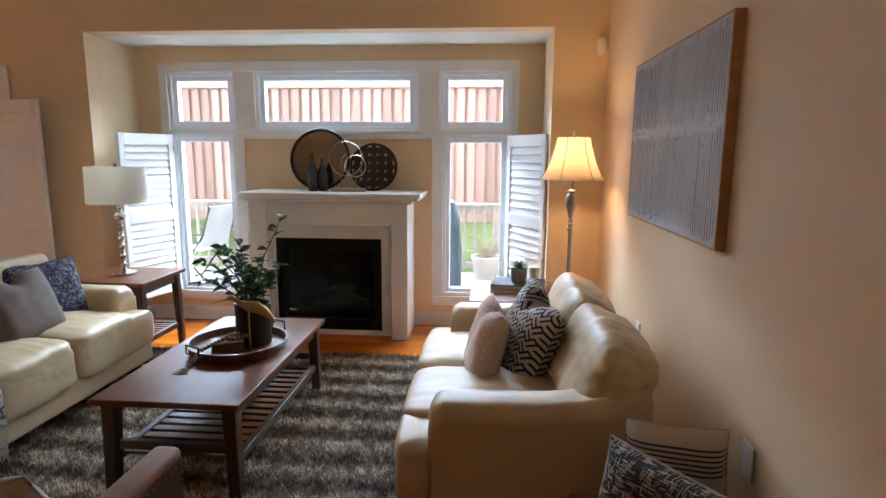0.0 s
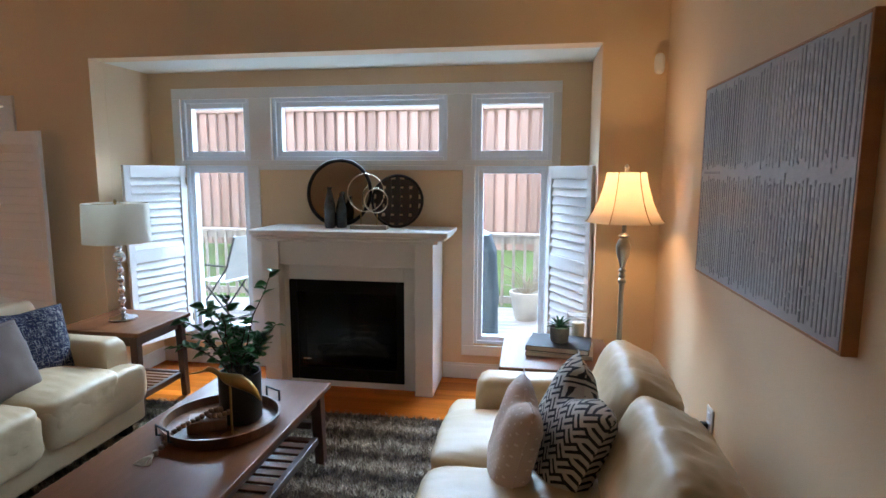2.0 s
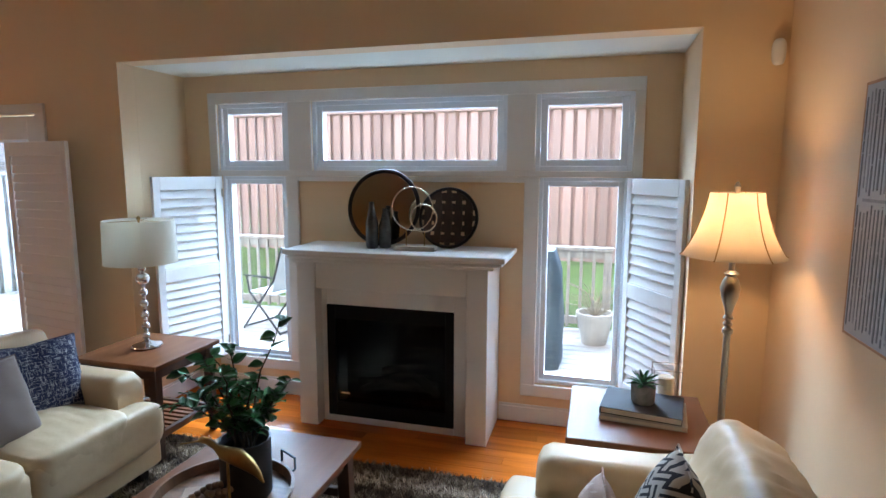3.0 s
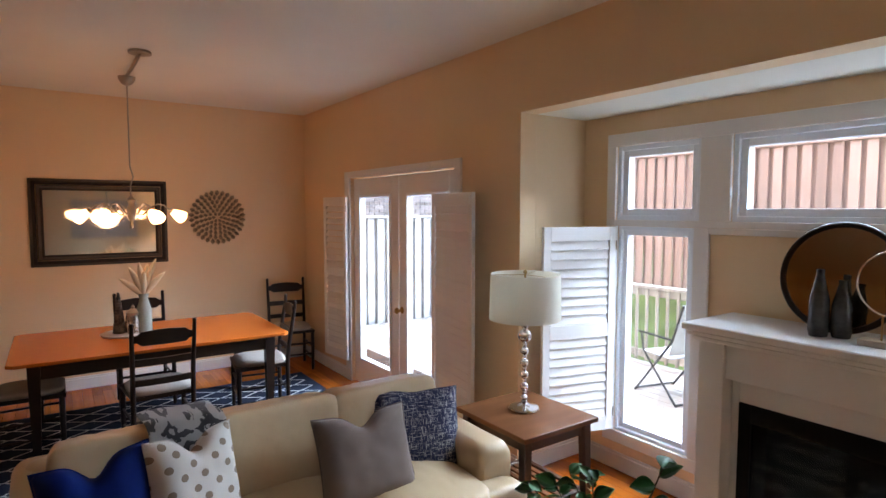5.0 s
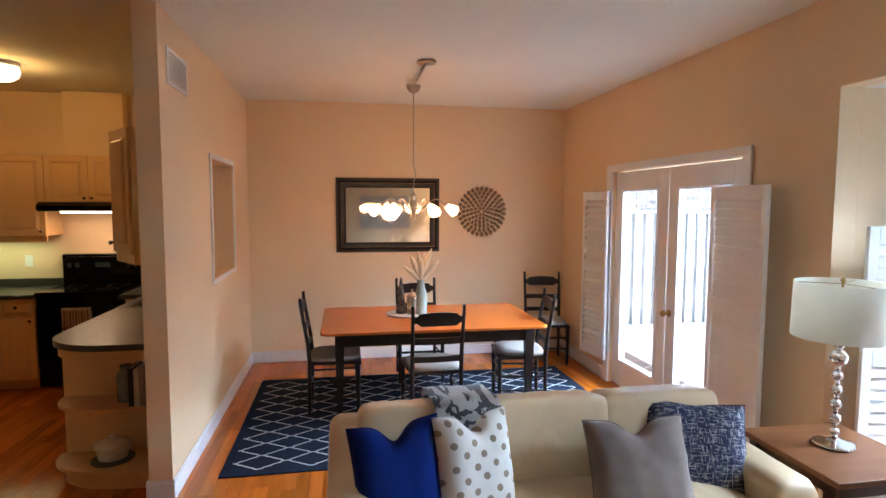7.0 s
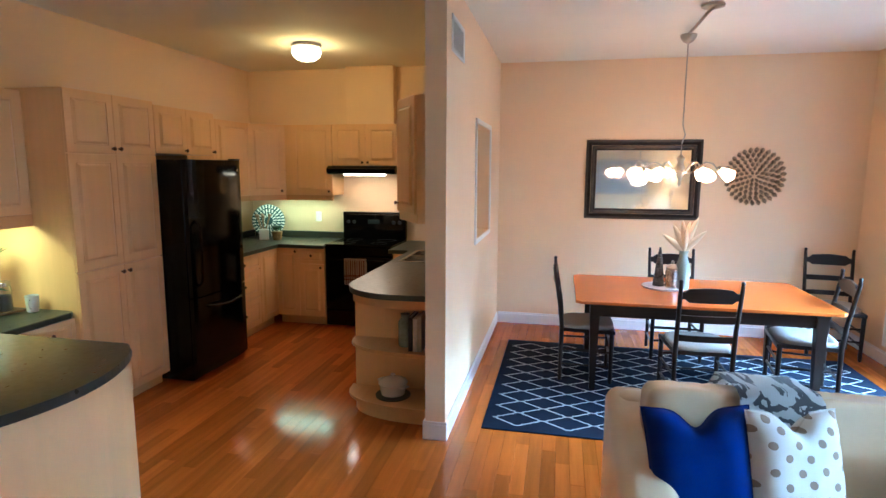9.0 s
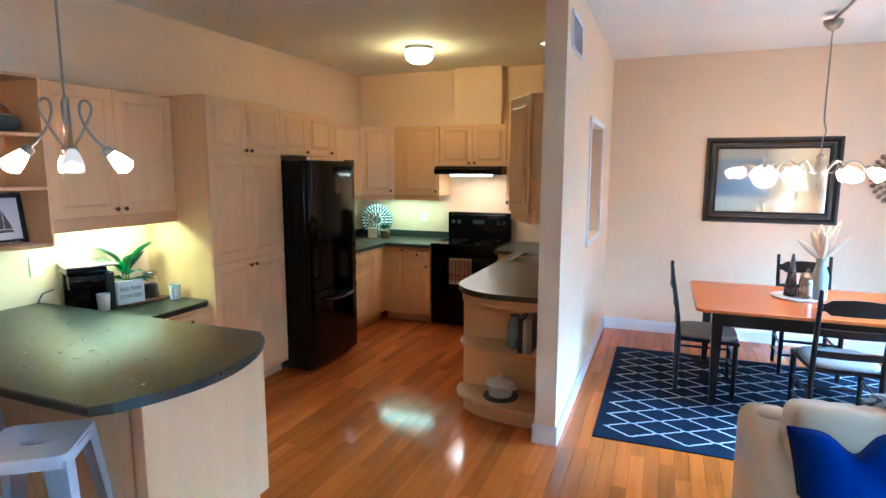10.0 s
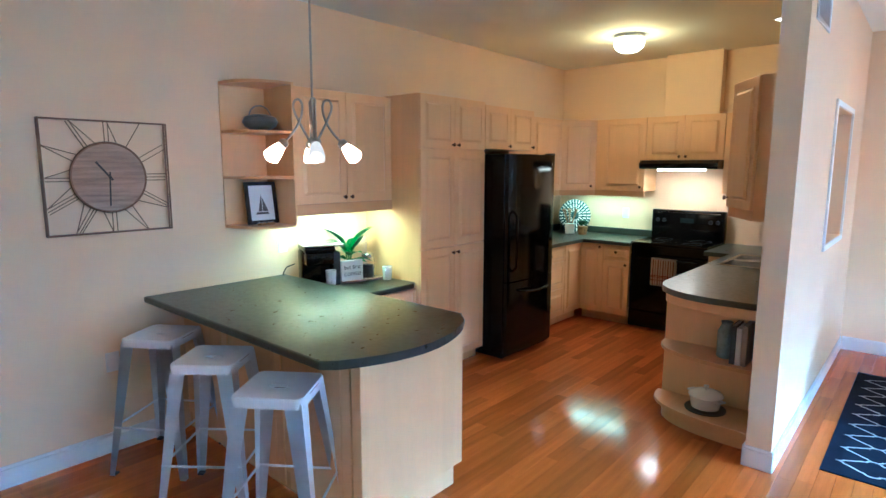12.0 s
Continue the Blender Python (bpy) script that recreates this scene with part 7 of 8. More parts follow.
# corner of the green counter: round tray, caddy, basket
M_TEAL = material("teal_enamel", (0.02, 0.07, 0.075), 0.35, vary=0.1, bump=0.02)
fn = thing("peacock_tray", pose(-6.64, -1.70, 1.115, 0, 0, 135) @ pose(0, 0, 0, -8, 0, 0), "round teal and white fan-patterned tray leaning behind the counter", "tray")
bm = B()
disc(bm, 0.195, 0.008, Matrix())
part("plate", bm, M_TEAL, fn)
for ring_r, cnt in ((0.17, 30), (0.12, 22), (0.07, 14)):
    for k in range(cnt):
        a = 2 * math.pi * k / cnt
        bm = box(B(), -0.008, 0.008, -0.0045, -0.001, -0.021, 0.021, 0.002)
        part("white_petal", bm, M_WHITECER, fn, at=pose(ring_r * math.cos(a), 0, ring_r * math.sin(a)) @ pose(0, 0, 0, 0, 90 - math.degrees(a), 0)) if (ring_r == 0.17 and k == 0) else None
        if not (ring_r == 0.17 and k == 0):
            ob = new("white_petal", bpy.data.objects["white_petal"].data)
            ob.parent = fn
            ob.matrix_basis = pose(ring_r * math.cos(a), 0, ring_r * math.sin(a)) @ pose(0, 0, 0, 0, 90 - math.degrees(a), 0)
            bm.free()
ucd = thing("utensil_caddy", pose(-6.52, -1.70, 0.909, 0, 0, 30), "pale square caddy of wooden spoons on the green counter", "caddy")
part("caddy_box", box(B(), -0.055, 0.055, -0.055, 0.055, 0, 0.12, 0.004), M_WHITECER, ucd)
for k in range(6):
    a = k * 1.1
    part("spoon", tube(B(), [(0.03 * math.cos(a), 0.03 * math.sin(a), 0.121), (0.07 * math.cos(a), 0.07 * math.sin(a), 0.24), (0.09 * math.cos(a), 0.09 * math.sin(a), 0.29)], [0.005, 0.006, 0.017], 8), M_BEAD, ucd, smooth=True)
bk = thing("woven_basket", pose(-6.50, -1.52, 0.909), "small woven basket with green sprigs on the green counter", "basket")
bm = B()
lathe(bm, [(0.045 + (0.003 if k % 2 else 0) + 0.0012 * k, 0.009 * k) for k in range(12)], seg=24)
part("basket", bm, material("woven_seagrass", (0.42, 0.27, 0.12), 0.8, vary=0.25, scale=30, bump=0.5), bk)
for k in range(26):
    ob = new("leaf", LEAF)
    ob.parent = bk
    a = k * 2.4
    ob.matrix_basis = Matrix.Translation((0.03 * math.cos(a), 0.03 * math.sin(a), 0.11 + 0.02 * (k % 3))) @ Euler((radians(60 - 20 * (k % 3)), 0, a)).to_matrix().to_4x4() @ Matrix.Scale(0.8, 4)

# ceiling lights
kl = thing("ceiling_light", pose(-5.56, -0.65, CE), "round flush kitchen ceiling light with a lit white glass bowl", "ceiling light")
part("base_ring", lathe(B(), [(0.13, -0.001), (0.135, -0.03), (0.125, -0.035), (0.1, -0.03)], seg=36), M_TRIM, kl, smooth=True)
ob = part("glass_bowl", lathe(B(), [(0.124, -0.036), (0.135, -0.07), (0.12, -0.11), (0.08, -0.14), (0.03, -0.152), (0.005, -0.154)], seg=36), emitter("lit_opal_glass", (1.0, 0.80, 0.42), 2.6), kl, "lit opal glass bowl", True)
ob.visible_shadow = False
dn = thing("recessed_downlight", pose(-5.80, 0.51, CE), "small recessed ceiling spotlight above the sink", "ceiling light")
part("rim", lathe(B(), [(0.06, -0.001), (0.06, -0.006), (0.045, -0.007), (0.045, -0.001)], seg=28, cap=False), M_TRIM, dn)
part("lens", lathe(B(), [(0.044, -0.0015), (0.044, -0.004)], seg=24), emitter("lit_spot", (1, 0.85, 0.6), 5), dn)
pl = thing("pendant_light", pose(-2.25, -0.86, 0), "brushed nickel pendant with looped arms and four frosted glass shades", "pendant light")
part("canopy", lathe(B(), [(0.01, 2.82), (0.05, 2.835), (0.062, 2.864)], seg=24), M_NICKEL, pl, smooth=True)
part("rod", tube(B(), [(0, 0, 2.83), (0, 0, 1.80)], 0.0055, 8), M_NICKEL, pl)
part("hub", lathe(B(), [(0.004, 1.735), (0.014, 1.75), (0.008, 1.765), (0.03, 1.785), (0.034, 1.81), (0.018, 1.835), (0.007, 1.86)], seg=20), M_NICKEL, pl, smooth=True)
M_FROST = emitter("dim_frosted_glass", (1.0, 0.90, 0.76), 0.05)
for a0 in (54, 144, 234, 324):
    a = radians(a0)
    d = Vector((math.cos(a), math.sin(a), 0))
    pts = []
    for r, z in ((0.012, 1.81), (0.035, 1.85), (0.075, 1.93), (0.095, 1.985), (0.085, 2.02), (0.06, 2.02), (0.05, 1.98), (0.065, 1.92), (0.10, 1.86), (0.14, 1.815)):
        pts.append(d * r + Vector((-math.sin(a), math.cos(a), 0)) * (0.012 if len(pts) > 4 else -0.004) + Vector((0, 0, z)))
    sm = []
    for i in range(len(pts) - 1):
        p0, p1, p2, p3 = pts[max(i - 1, 0)], pts[i], pts[i + 1], pts[min(i + 2, len(pts) - 1)]
        for q in range(5):
            f = q / 5
            sm.append(0.5 * ((2 * p1) + (p2 - p0) * f + (2 * p0 - 5 * p1 + 4 * p2 - p3) * f * f + (3 * p1 - p0 - 3 * p2 + p3) * f ** 3))
    sm.append(pts[-1])
    part("arm", tube(B(), sm, 0.006, 8), M_NICKEL, pl, smooth=True)
    orient = look(tuple(pts[-1]), tuple(pts[-1] + d * 0.55 + Vector((0, 0, -0.6)))) @ pose(0, 0, 0, 180, 0, 0)
    part("shade_cup", lathe(B(), [(0.012, -0.01), (0.024, 0.0), (0.026, 0.025)], seg=14), M_NICKEL, pl, smooth=True, at=orient)
    bm = B()
    tulip(bm, 0.018, 0.041, 0.10)
    part("glass_shade", bm, M_SHGLASS if a0 != 54 else M_FROST, pl, "lit frosted glass shade" if a0 != 54 else "dimly lit frosted glass shade", "all", at=orient @ pose(0, 0, 0.018))

# wall clock
wc = thing("wall_clock", pose(-1.655, YK + 0.012, 1.628, 0, 0, 180), "square metal wire wall clock with a round wooden face", "clock")
M_BRONZE = material("brown_bronze_wire", (0.24, 0.14, 0.08), 0.45, 0.7, vary=0.2, bump=0.05)
for yy in (-0.005, -0.035):
    bm = B()
    for q in ((-0.325, -0.317, -0.315, 0.315), (0.317, 0.325, -0.315, 0.315), (-0.317, 0.317, -0.315, -0.307), (-0.317, 0.317, 0.307, 0.315)):
        box(bm, q[0], q[1], yy - 0.004, yy + 0.004, q[2], q[3], 0.001)
    part("frame", bm, M_BRONZE, wc)
for x in (-0.321, 0.321):
    for z in (-0.311, 0.311):
        part("spacer", box(B(), x - 0.004, x + 0.004, -0.0305, -0.0095, z - 0.004, z + 0.004), M_BRONZE, wc)
bm = B()
disc(bm, 0.188, 0.012, pose(0, -0.028, 0))
part("wooden_face", bm, material("grey_brown_planks", (0.46, 0.30, 0.20), 0.6, vary=0.25, scale=3, bump=0.15, stretch=(1, 1, 14)), wc)
part("face_rim", tube(B(), circle_pts(0.192, 56, -0.022), 0.008, 8, closed=True), M_BRONZE, wc, smooth=True)


def bar(p, q, w, parent, name, mat):
    return part(name, tube(B(), [(p[0], -0.02, p[1]), (q[0], -0.02, q[1])], w, 6), mat, parent)


NUM = {12: (-1.6, -0.6, 0.6), 1: (0,), 2: (-0.8, 0.8), 3: (-1, 0, 1), 4: (-1.4, 0.2, 1.2), 5: (-0.7, 0.7), 6: (-1.2, 0, 1.2), 7: (-1.5, -0.5, 0.5, 1.3), 8: (-1.7, -0.7, 0.2, 1.0), 9: (-1.1, 0.1, 1.1), 10: (-0.6, 0.6), 11: (-1.2, 0.0, 1.0)}
for hnum, offs in NUM.items():
    a = math.pi / 2 - 2 * math.pi * hnum / 12
    d = Vector((math.cos(a), math.sin(a)))
    far = 0.31 / max(abs(d.x), abs(d.y))
    for i, o_ in enumerate(offs):
        t_ = Vector((-d.y, d.x)) * o_ * 0.018
        cross = Vector((-d.y, d.x)) * 0.02 if hnum in (12, 9, 10, 11, 5, 4, 6, 7, 8) and i == 0 else Vector((0, 0))
        p, q = d * 0.195 + t_ - cross, d * far + t_ + cross
        q.x, q.y = max(-0.316, min(0.316, q.x)), max(-0.306, min(0.306, q.y))
        bar(p, q, 0.0025, wc, "numeral_bar", M_BRONZE)
part("clock_pointer", box(B(), -0.004, 0.004, -0.034, -0.031, -0.16, 0.03, 0.001), M_BLACKMAT, wc, at=pose(0, 0, 0, 0, 3, 0))
part("clock_pointer", box(B(), -0.005, 0.005, -0.038, -0.035, -0.02, 0.11, 0.001), M_BLACKMAT, wc, at=pose(0, 0, 0, 0, -38, 0))
part("pointer_cap", lathe(B(), [(0.009, 0), (0.007, 0.006)], seg=14), M_BLACKMAT, wc, at=pose(0, -0.038, 0, 90, 0, 0))


# stools
M_STOOL = material("distressed_white_metal", (0.80, 0.82, 0.86), 0.42, vary=0.05, scale=6, bump=0.04, fine=60)


def stool(m, label):
    s = thing("bar_stool", m, label, "stool", "stools at the breakfast bar")
    H_ = 0.76
    bm = B()
    n, rr = 5, 0.035
    outl = []
    for cx, cy, a0 in ((0.12, 0.12, 0), (-0.12, 0.12, 90), (-0.12, -0.12, 180), (0.12, -0.12, 270)):
        for k in range(n + 1):
            a = radians(a0 + 90 * k / n)
            outl.append((cx + rr * math.cos(a), cy + rr * math.sin(a)))
    N = len(outl)
    slot = []
    for k in range(N):
        a = 2 * math.pi * (k + 0.5) / N + math.pi / 4 - math.pi / 4
        slot.append((0.018 * math.cos(a), 0.048 * math.sin(a)))
    lv = [(1.0, H_ - 0.045), (1.0, H_ - 0.008), (0.975, H_), (0.7, H_ - 0.006), (0.4, H_ - 0.008)]
    R = [[bm.verts.new((x * f, y * f, z)) for x, y in outl] for f, z in lv]
    R.append([bm.verts.new((x, y, H_ - 0.008)) for x, y in slot])
    R.append([bm.verts.new((x, y, H_ - 0.02)) for x, y in slot])
    for A, C in zip(R, R[1:]):
        for k in range(N):
            bm.faces.new((A[k], A[(k + 1) % N], C[(k + 1) % N], C[k]))
    part("seat", bm, M_STOOL, s, "white metal seat with a slot and worn edges", True)
    # Added black plate that stands for the dark seen through the open slot.
    part("slot_shade_plate", box(B(), -0.019, 0.019, -0.049, 0.049, H_ - 0.024, H_ - 0.0205, 0.001), M_BLACKMAT, s)
    for x0, x1, sy in ((-0.10, -0.04, -1), (0.02, 0.09, -1), (-0.05, 0.06, 1)):
        part("bare_metal_edge", box(B(), x0, x1, sy * 0.1545 - 0.0012, sy * 0.1545 + 0.0012, H_ - 0.0115, H_ - 0.0085), M_BRONZE, s)
    for sx in (-1, 1):
        for sy in (-1, 1):
            bm = B()
            rows_ = []
            for f in (0, 0.15, 1.0):
                z = (H_ - 0.02) * (1 - f) + 0.0 * f
                cx, cy = sx * (0.148 + 0.075 * f), sy * (0.148 + 0.075 * f)
                w = 0.075 - 0.045 * min(1, f * 1.0)
                rows_.append([bm.verts.new(p) for p in ((cx - sx * w, cy, z), (cx, cy, z), (cx, cy - sy * w, z))])
            for A, C in zip(rows_, rows_[1:]):
                for k in (0, 1):
                    bm.faces.new((A[k], A[k + 1], C[k + 1], C[k]))
            bmesh.ops.solidify(bm, geom=bm.faces[:], thickness=0.003)
            part("leg", bm, M_STOOL, s)
            part("rubber_foot", box(B(), sx * 0.205 - 0.017, sx * 0.205 + 0.017, sy * 0.205 - 0.017, sy * 0.205 + 0.017, 0.0, 0.012, 0.002), M_BLACKMAT, s)
    z = 0.27
    e = 0.148 + 0.075 * (1 - z / H_)
    for a, b in (((-e, -e), (e, -e)), ((e, -e), (e, e)), ((e, e), (-e, e)), ((-e, e), (-e, -e))):
        part("foot_rail", tube(B(), [(a[0] * 0.99, a[1] * 0.99, z), (b[0] * 0.99, b[1] * 0.99, z)], 0.006, 8), M_STOOL, s)
    for sgn in (1, -1):
        part("cross_brace", tube(B(), [(-0.13, -0.13 * sgn, H_ - 0.05), (0.0, 0, H_ - 0.075), (0.13, 0.13 * sgn, H_ - 0.05)], 0.006, 6), M_STOOL, s)
    bm = B()
    for sx in (-1, 1):
        for sy in (-1, 1):
            box(bm, sx * 0.135 - 0.014, sx * 0.135 + 0.014, sy * 0.148 - 0.004, sy * 0.148 + 0.004, H_ - 0.012, H_ - 0.004, 0.002)
    return bm, s


bmx, st0 = stool(pose(-1.765, -0.49, 0, 0, 0, 36), "white distressed metal bar stool at the end of the green bar")
bmx.free()
s2_ = copy_thing(st0, pose(-1.765, -1.07, 0, 0, 0, 39))
s2_["label"] = "white distressed metal bar stool in the middle of the row"
s3_ = copy_thing(st0, pose(-1.76, -1.66, 0, 0, 0, 34))
s3_["label"] = "white distressed metal bar stool next to the wall under the clock"

# ---- outside ----
M_GRASS = material("lawn", (0.12, 0.19, 0.06), 0.9, vary=0.3, scale=1.5, bump=0.6, fine=60)
M_DECK = material("grey_deck_boards", (0.44, 0.41, 0.38), 0.75, vary=0.15, scale=3, bump=0.15, fine=30, stretch=(1, 8, 1), obj_random=0.12)
M_CEDAR = material("weathered_cedar", (0.44, 0.29, 0.25), 0.8, vary=0.22, scale=2, bump=0.2, fine=24, stretch=(8, 8, 0.8), obj_random=0.22, second=(0.34, 0.26, 0.24))
M_RAILW = material("greyed_rail_wood", (0.40, 0.37, 0.34), 0.8, vary=0.2, bump=0.15, stretch=(6, 6, 1))
bm = B()
prof = [(-60, -0.55), (5.5, -0.55), (8.4, -0.50), (10.2, 0.30), (13, 0.35), (160, 0.4)]
A = [[bm.verts.new((x, y, z)) for y, z in prof] for x in (-120, -10, 0, 10, 120)]
for p, q in zip(A, A[1:]):
    for k in range(len(prof) - 1):
        bm.faces.new((p[k], p[k + 1], q[k + 1], q[k]))
structure("ground", bm, M_GRASS, "green lawn that rises towards the fence")
dk = thing("deck", pose(0, 0, -0.14), "sunlit grey timber deck outside the windows", "deck")
dk["kind"] = "structure"
pm = None
for k in range(21):
    y = YW + 0.22 + k * 0.146
    if y > 8.15:
        break
    if pm is None:
        ob = part("deck_board", box(B(), -8.6, 2.2, 0, 0.138, -0.03, 0, 0.003), M_DECK, dk)
        pm = ob.data
    else:
        ob = new("deck_board", pm)
        ob.parent = dk
    ob.matrix_basis = pose(0, y, 0)
part("joist", box(B(), -8.5, 2.1, 5.5, 8.2, -0.40, -0.031), M_RAILW, dk)


def fence(name, m, length, top, label, mat, seg=2.4):
    f = thing(name, m, label, "fence")
    f["kind"] = "structure"
    pk = None
    n = int(length / 0.092)
    for k in range(n):
        if pk is None:
            ob = part("fence_board", box(B(), 0.0, 0.122, -0.01, 0.01, 0, top - 0.18, 0.003), mat, f)
            pk = ob.data
        else:
            ob = new("fence_board", pk)
            ob.parent = f
        ob.matrix_basis = pose(k * 0.092, 0.035 if k % 2 else -0.035, 0)
    for z in (0.2, top - 0.45):
        part("fence_rail", box(B(), 0, length, 0.046, 0.085, z, z + 0.09), mat, f)
    part("fence_cap", box(B(), -0.02, length, -0.07, 0.07, top - 0.175, top - 0.14, 0.003), mat, f)
    for k in range(int(length / seg) + 1):
        part("fence_post", box(B(), k * seg - 0.06, k * seg + 0.06, 0.046, 0.15, 0, top - 0.18, 0.004), mat, f)
    return f


fence("fence", pose(-9.4, 10.5, 0.30), 13.5, 2.52, "tall weathered cedar board fence behind the lawn", M_CEDAR)
fence("fence", pose(-8.7, 4.9, -0.3, 0, 0, 90), 5.5, 2.1, "pale weathered side fence outside the french doors", material("silvered_fence", (0.66, 0.67, 0.68), 0.8, vary=0.2, bump=0.2, stretch=(8, 8, 1), obj_random=0.15))
rl = thing("deck_railing", pose(0, 8.1, -0.14), "grey wooden deck railing with square balusters", "railing")
part("top_rail", box(B(), -7.2, 0.15, -0.06, 0.06, 0.94, 0.98, 0.004), M_RAILW, rl)
part("under_rail", box(B(), -7.2, 0.05, -0.02, 0.02, 0.85, 0.939, 0.003), M_RAILW, rl)
part("bottom_rail", box(B(), -7.2, 0.05, -0.02, 0.02, 0.08, 0.17, 0.003), M_RAILW, rl)
for x in (0.09, -1.7, -3.5, -5.3, -7.1):
    part("post", box(B(), x - 0.045, x + 0.045, -0.045, 0.045, 0.001, 0.939, 0.004), M_RAILW, rl)
bl_ = None
for k in range(50):
    x = -0.06 - k * 0.14
    if bl_ is None:
        ob = part("baluster", box(B(), -0.018, 0.018, -0.042, -0.021, 0.05, 0.93, 0.002), M_RAILW, rl)
        bl_ = ob.data
    else:
        ob = new("baluster", bl_)
        ob.parent = rl
    ob.matrix_basis = pose(x, 0, 0)
gr = thing("barbecue_cover", pose(-0.66, 6.9, -0.14), "barbecue grill under a blue-grey fabric cover on the deck", "grill")
bm = B()
lv = [(0.33, 0.28, 0.0), (0.34, 0.29, 0.45), (0.31, 0.27, 0.90), (0.25, 0.2, 1.10), (0.10, 0.08, 1.17)]
R = []
for a, b, z in lv:
    R.append([bm.verts.new((a * math.copysign(abs(math.cos(t)) ** 0.5, math.cos(t)) * (1 + 0.03 * math.sin(t * 9 + z * 5)), b * math.copysign(abs(math.sin(t)) ** 0.5, math.sin(t)), z)) for t in [2 * math.pi * k / 36 for k in range(36)]])
for p, q in zip(R, R[1:]):
    for k in range(36):
        bm.faces.new((p[k], p[(k + 1) % 36], q[(k + 1) % 36], q[k]))
bm.faces.new(R[-1])
bm.faces.new(R[0][::-1])
part("cover", bm, material("blue_grey_cover", (0.07, 0.10, 0.13), 0.6, vary=0.15, bump=0.2), gr, smooth=True)
pt = thing("flower_pot", pose(-0.03, 7.65, -0.14), "cream plastic planter with dry twigs on the deck", "plant")
part("pot", lathe(B(), [(0.13, 0), (0.19, 0.30), (0.20, 0.30), (0.20, 0.34), (0.17, 0.34), (0.16, 0.28), (0.02, 0.27)], seg=32), material("cream_planter", (0.55, 0.5, 0.44), 0.6, bump=0.05), pt, smooth=True)
rnd = random.Random(8)
bm = B()
for k in range(46):
    a, r = rnd.uniform(0, 6.28), rnd.uniform(0.12, 0.42)
    h = rnd.uniform(0.1, 0.42)
    tube(bm, [(0, 0, 0.27), (r * 0.5 * math.cos(a), r * 0.5 * math.sin(a), 0.27 + h * 0.8), (r * math.cos(a + 0.3), r * math.sin(a + 0.3), 0.27 + h)], 0.004, 4)
tagged(part("dry_twigs", bm, material("dry_twig", (0.36, 0.30, 0.22), 0.9), pt), kind="stuff")
fc = thing("folding_chair", pose(-3.65, 7.3, -0.14, 0, 0, 75), "folding garden chair with a white sling back on the deck", "chair")
M_TUBE = material("dark_tube_metal", (0.05, 0.055, 0.06), 0.4, 0.6)
for sx in (-0.25, 0.25):
    for p_ in ([(sx, 0.30, 0), (sx, -0.22, 0.62), (sx, -0.36, 1.0)], [(sx, -0.30, 0), (sx, 0.18, 0.45), (sx, 0.22, 0.64)], [(sx, -0.24, 0.64), (sx, 0.26, 0.64)]):
        part("tube_leg", tube(B(), p_, 0.012, 8), M_TUBE, fc)
for p_ in ([(-0.25, 0.3, 0.02), (0.25, 0.3, 0.02)], [(-0.25, -0.3, 0.02), (0.25, -0.3, 0.02)]):
    part("tube_bar", tube(B(), p_, 0.012, 8), M_TUBE, fc)
M_SLING = material("white_sling", (0.40, 0.42, 0.43), 0.7, bump=0.1)
part("sling_back", box(B(), -0.24, 0.24, -0.005, 0.005, 0, 0.55, 0.002), M_SLING, fc, at=pose(0, -0.17, 0.47, 18, 0, 0))
part("sling_seat", box(B(), -0.24, 0.24, -0.20, 0.22, 0.44, 0.45, 0.002), M_SLING, fc)
# neighbour's house past the fences
nh = thing("neighbour_house", pose(-3.0, 19.5, 0.3), "pale sided neighbouring house beyond the cedar fence", "house")
M_SIDE = material("pale_siding", (0.62, 0.62, 0.60), 0.7, vary=0.05, bump=0.05)
part("wall", box(B(), -9, 9, 0, 6, 0, 5.2), M_SIDE, nh)
bm = B()
for k in range(46):
    box(bm, -9.01, 9.01, -0.02, -0.001, 0.1 + k * 0.11, 0.1 + k * 0.11 + 0.10)
tagged(part("siding", bm, M_SIDE, nh), kind="stuff")
bm = B()
va_ = [(-9.5, -0.6, 5.2), (9.5, -0.6, 5.2), (9.5, 6.6, 5.2), (-9.5, 6.6, 5.2), (-9.5, 3, 7.8), (9.5, 3, 7.8)]
vv = [bm.verts.new(v) for v in va_]
for f in ((0, 1, 5, 4), (2, 3, 4, 5), (1, 2, 5), (3, 0, 4), (3, 2, 1, 0)):
    bm.faces.new([vv[i] for i in f])
part("roof", bm, material("grey_shingles", (0.10, 0.10, 0.11), 0.9, vary=0.2, bump=0.4), nh)
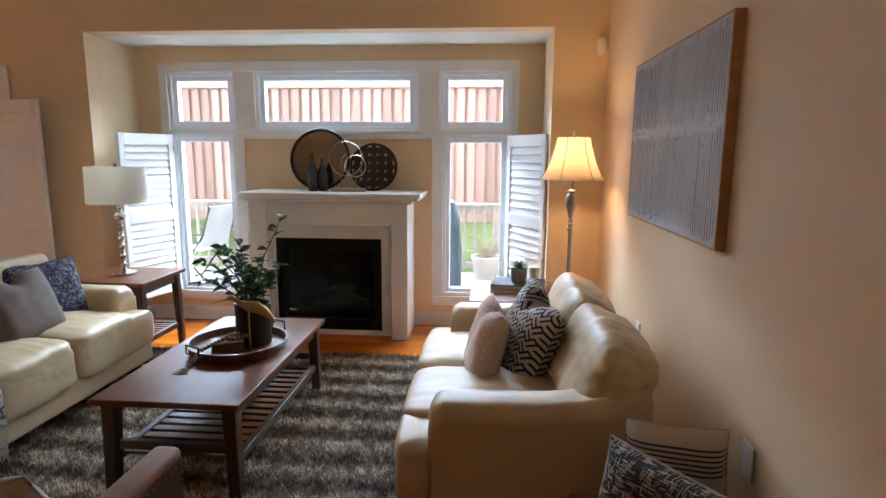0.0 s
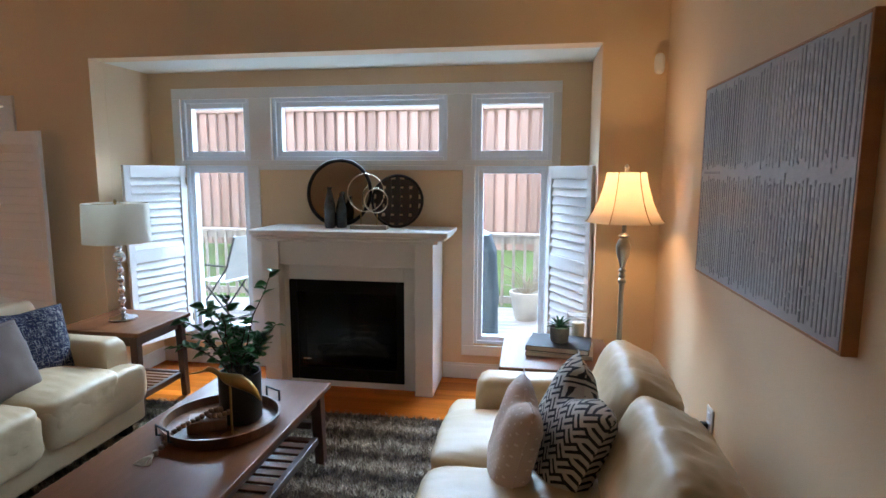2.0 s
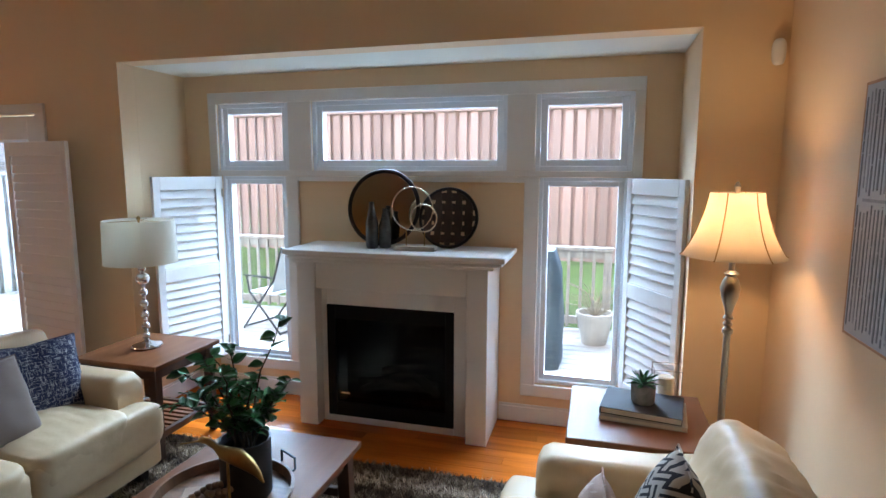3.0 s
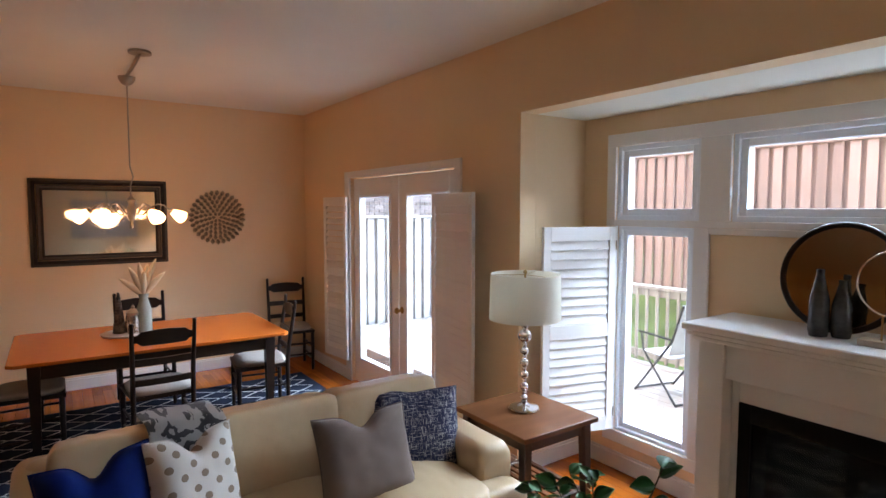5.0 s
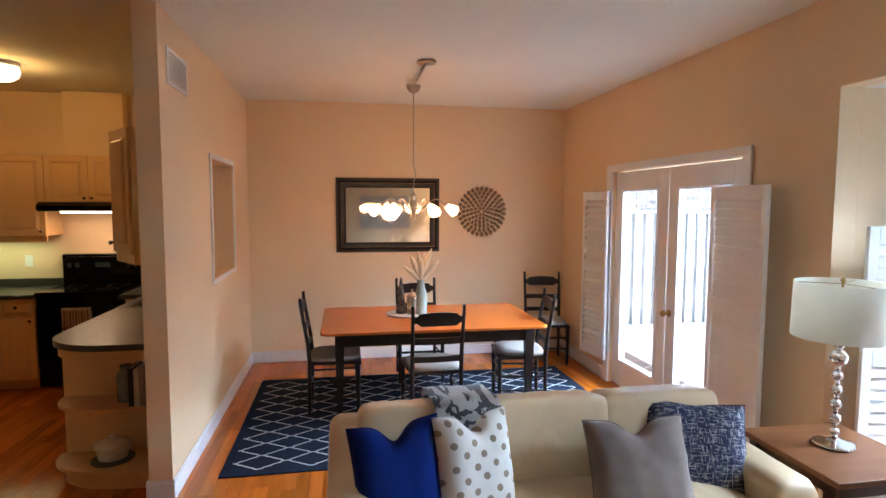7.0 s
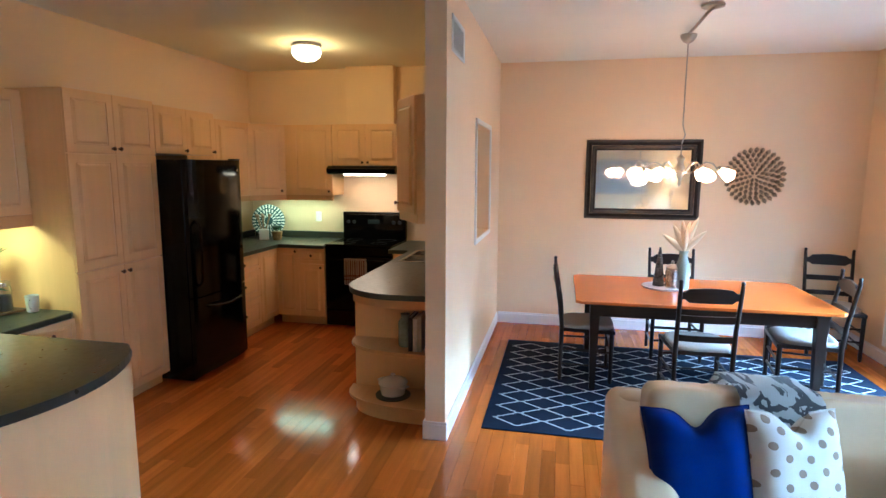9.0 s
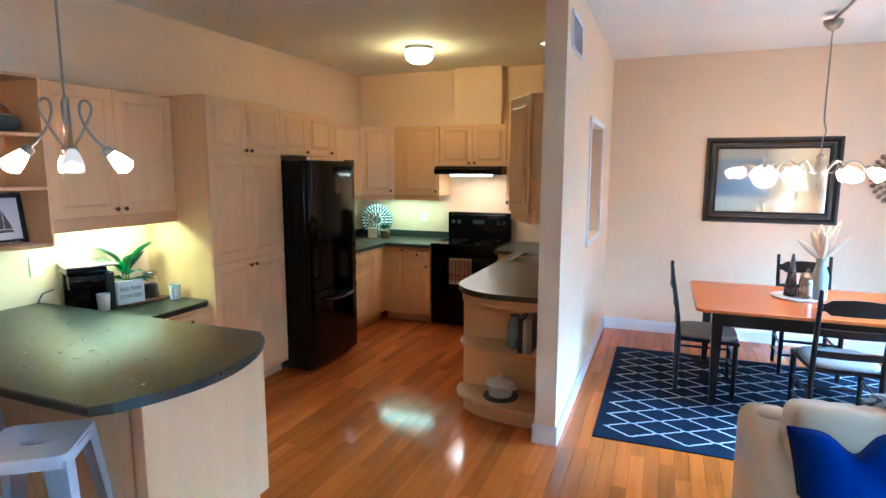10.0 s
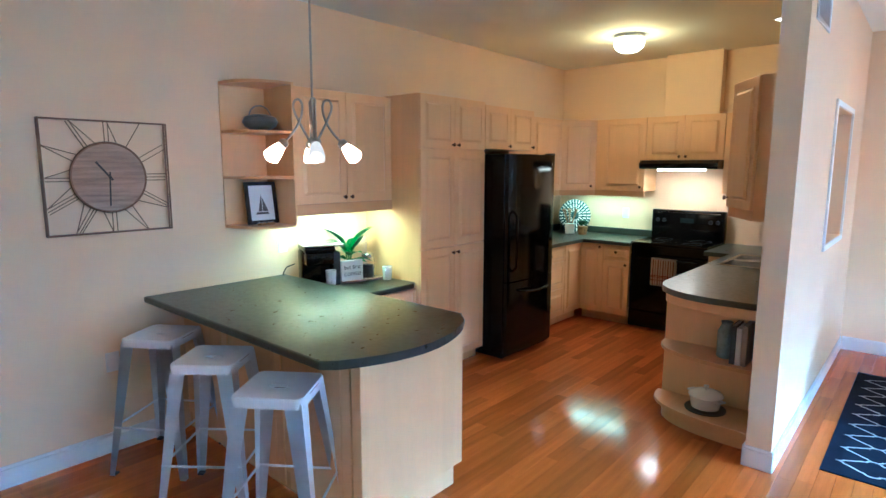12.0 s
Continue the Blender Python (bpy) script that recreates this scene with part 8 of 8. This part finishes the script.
# brick side wall seen through the french doors
bw = thing("brick_house", pose(-10.2, 5.0, -0.5), "grey brick house wall behind the side fence", "house")
part("wall", box(B(), -4, -0.06, 0, 8, 0, 6), material("mortar", (0.45, 0.43, 0.40), 0.9), bw)
bmf = B()
for r in range(76):
    for c in range(38):
        y = c * 0.213 + (0.1065 if r % 2 else 0)
        box(bmf, -0.06, -0.045, y, y + 0.203, r * 0.076, r * 0.076 + 0.066)
tagged(part("bricks", bmf, material("grey_pink_brick", (0.36, 0.30, 0.28), 0.85, vary=0.2, bump=0.3, obj_random=0.25), bw), kind="stuff")

# ---- floor boards, last ----
fl = thing("floorboards", pose(0, 0, 0), "glossy honey oak strip floorboards", "floor")
fl["kind"] = "structure"
rnd = random.Random(5)
BWD, pieces = 0.0825, []
y = YK
while y < YW - 0.001:
    y1 = min(y + BWD, YW)
    xa, xb = (XM, XP) if y < YN else (NX0, NX1)
    x = xa - rnd.uniform(0, 0.5)
    while x < xb:
        L = rnd.uniform(0.45, 1.25)
        a, b = max(x, xa), min(x + L, xb)
        if b - a > 0.03:
            pieces.append((a, b, y, y1))
        x += L
    y = y1
near = sorted(pieces, key=lambda p: min(math.hypot((p[0] + p[1]) / 2 + 3.2, (p[2] + p[3]) / 2 + 0.3), math.hypot((p[0] + p[1]) / 2 + 0.8, (p[2] + p[3]) / 2 - 4.6)))
pick = set(near[:300])


def board(bm, p):
    g = 0.00025
    c = 0.0006
    x0, x1, y0, y1 = p[0] + g, p[1] - g, p[2] + g, p[3] - g
    top = [bm.verts.new((x, y_, 0.0)) for x, y_ in ((x0 + c, y0 + c), (x1 - c, y0 + c), (x1 - c, y1 - c), (x0 + c, y1 - c))]
    mid = [bm.verts.new((x, y_, -0.0012)) for x, y_ in ((x0, y0), (x1, y0), (x1, y1), (x0, y1))]
    low = [bm.verts.new((x, y_, -0.0118)) for x, y_ in ((x0, y0), (x1, y0), (x1, y1), (x0, y1))]
    bm.faces.new(top)
    for A, C in ((mid, top), (low, mid)):
        for k in range(4):
            bm.faces.new((A[k], A[(k + 1) % 4], C[(k + 1) % 4], C[k]))
    return bm


rest = B()
for p in pieces:
    if p in pick:
        part("floorboard", board(B(), p), M_FLOOR, fl)
    else:
        board(rest, p)
tagged(part("far_floorboards", rest, M_FLOOR, fl), kind="stuff")
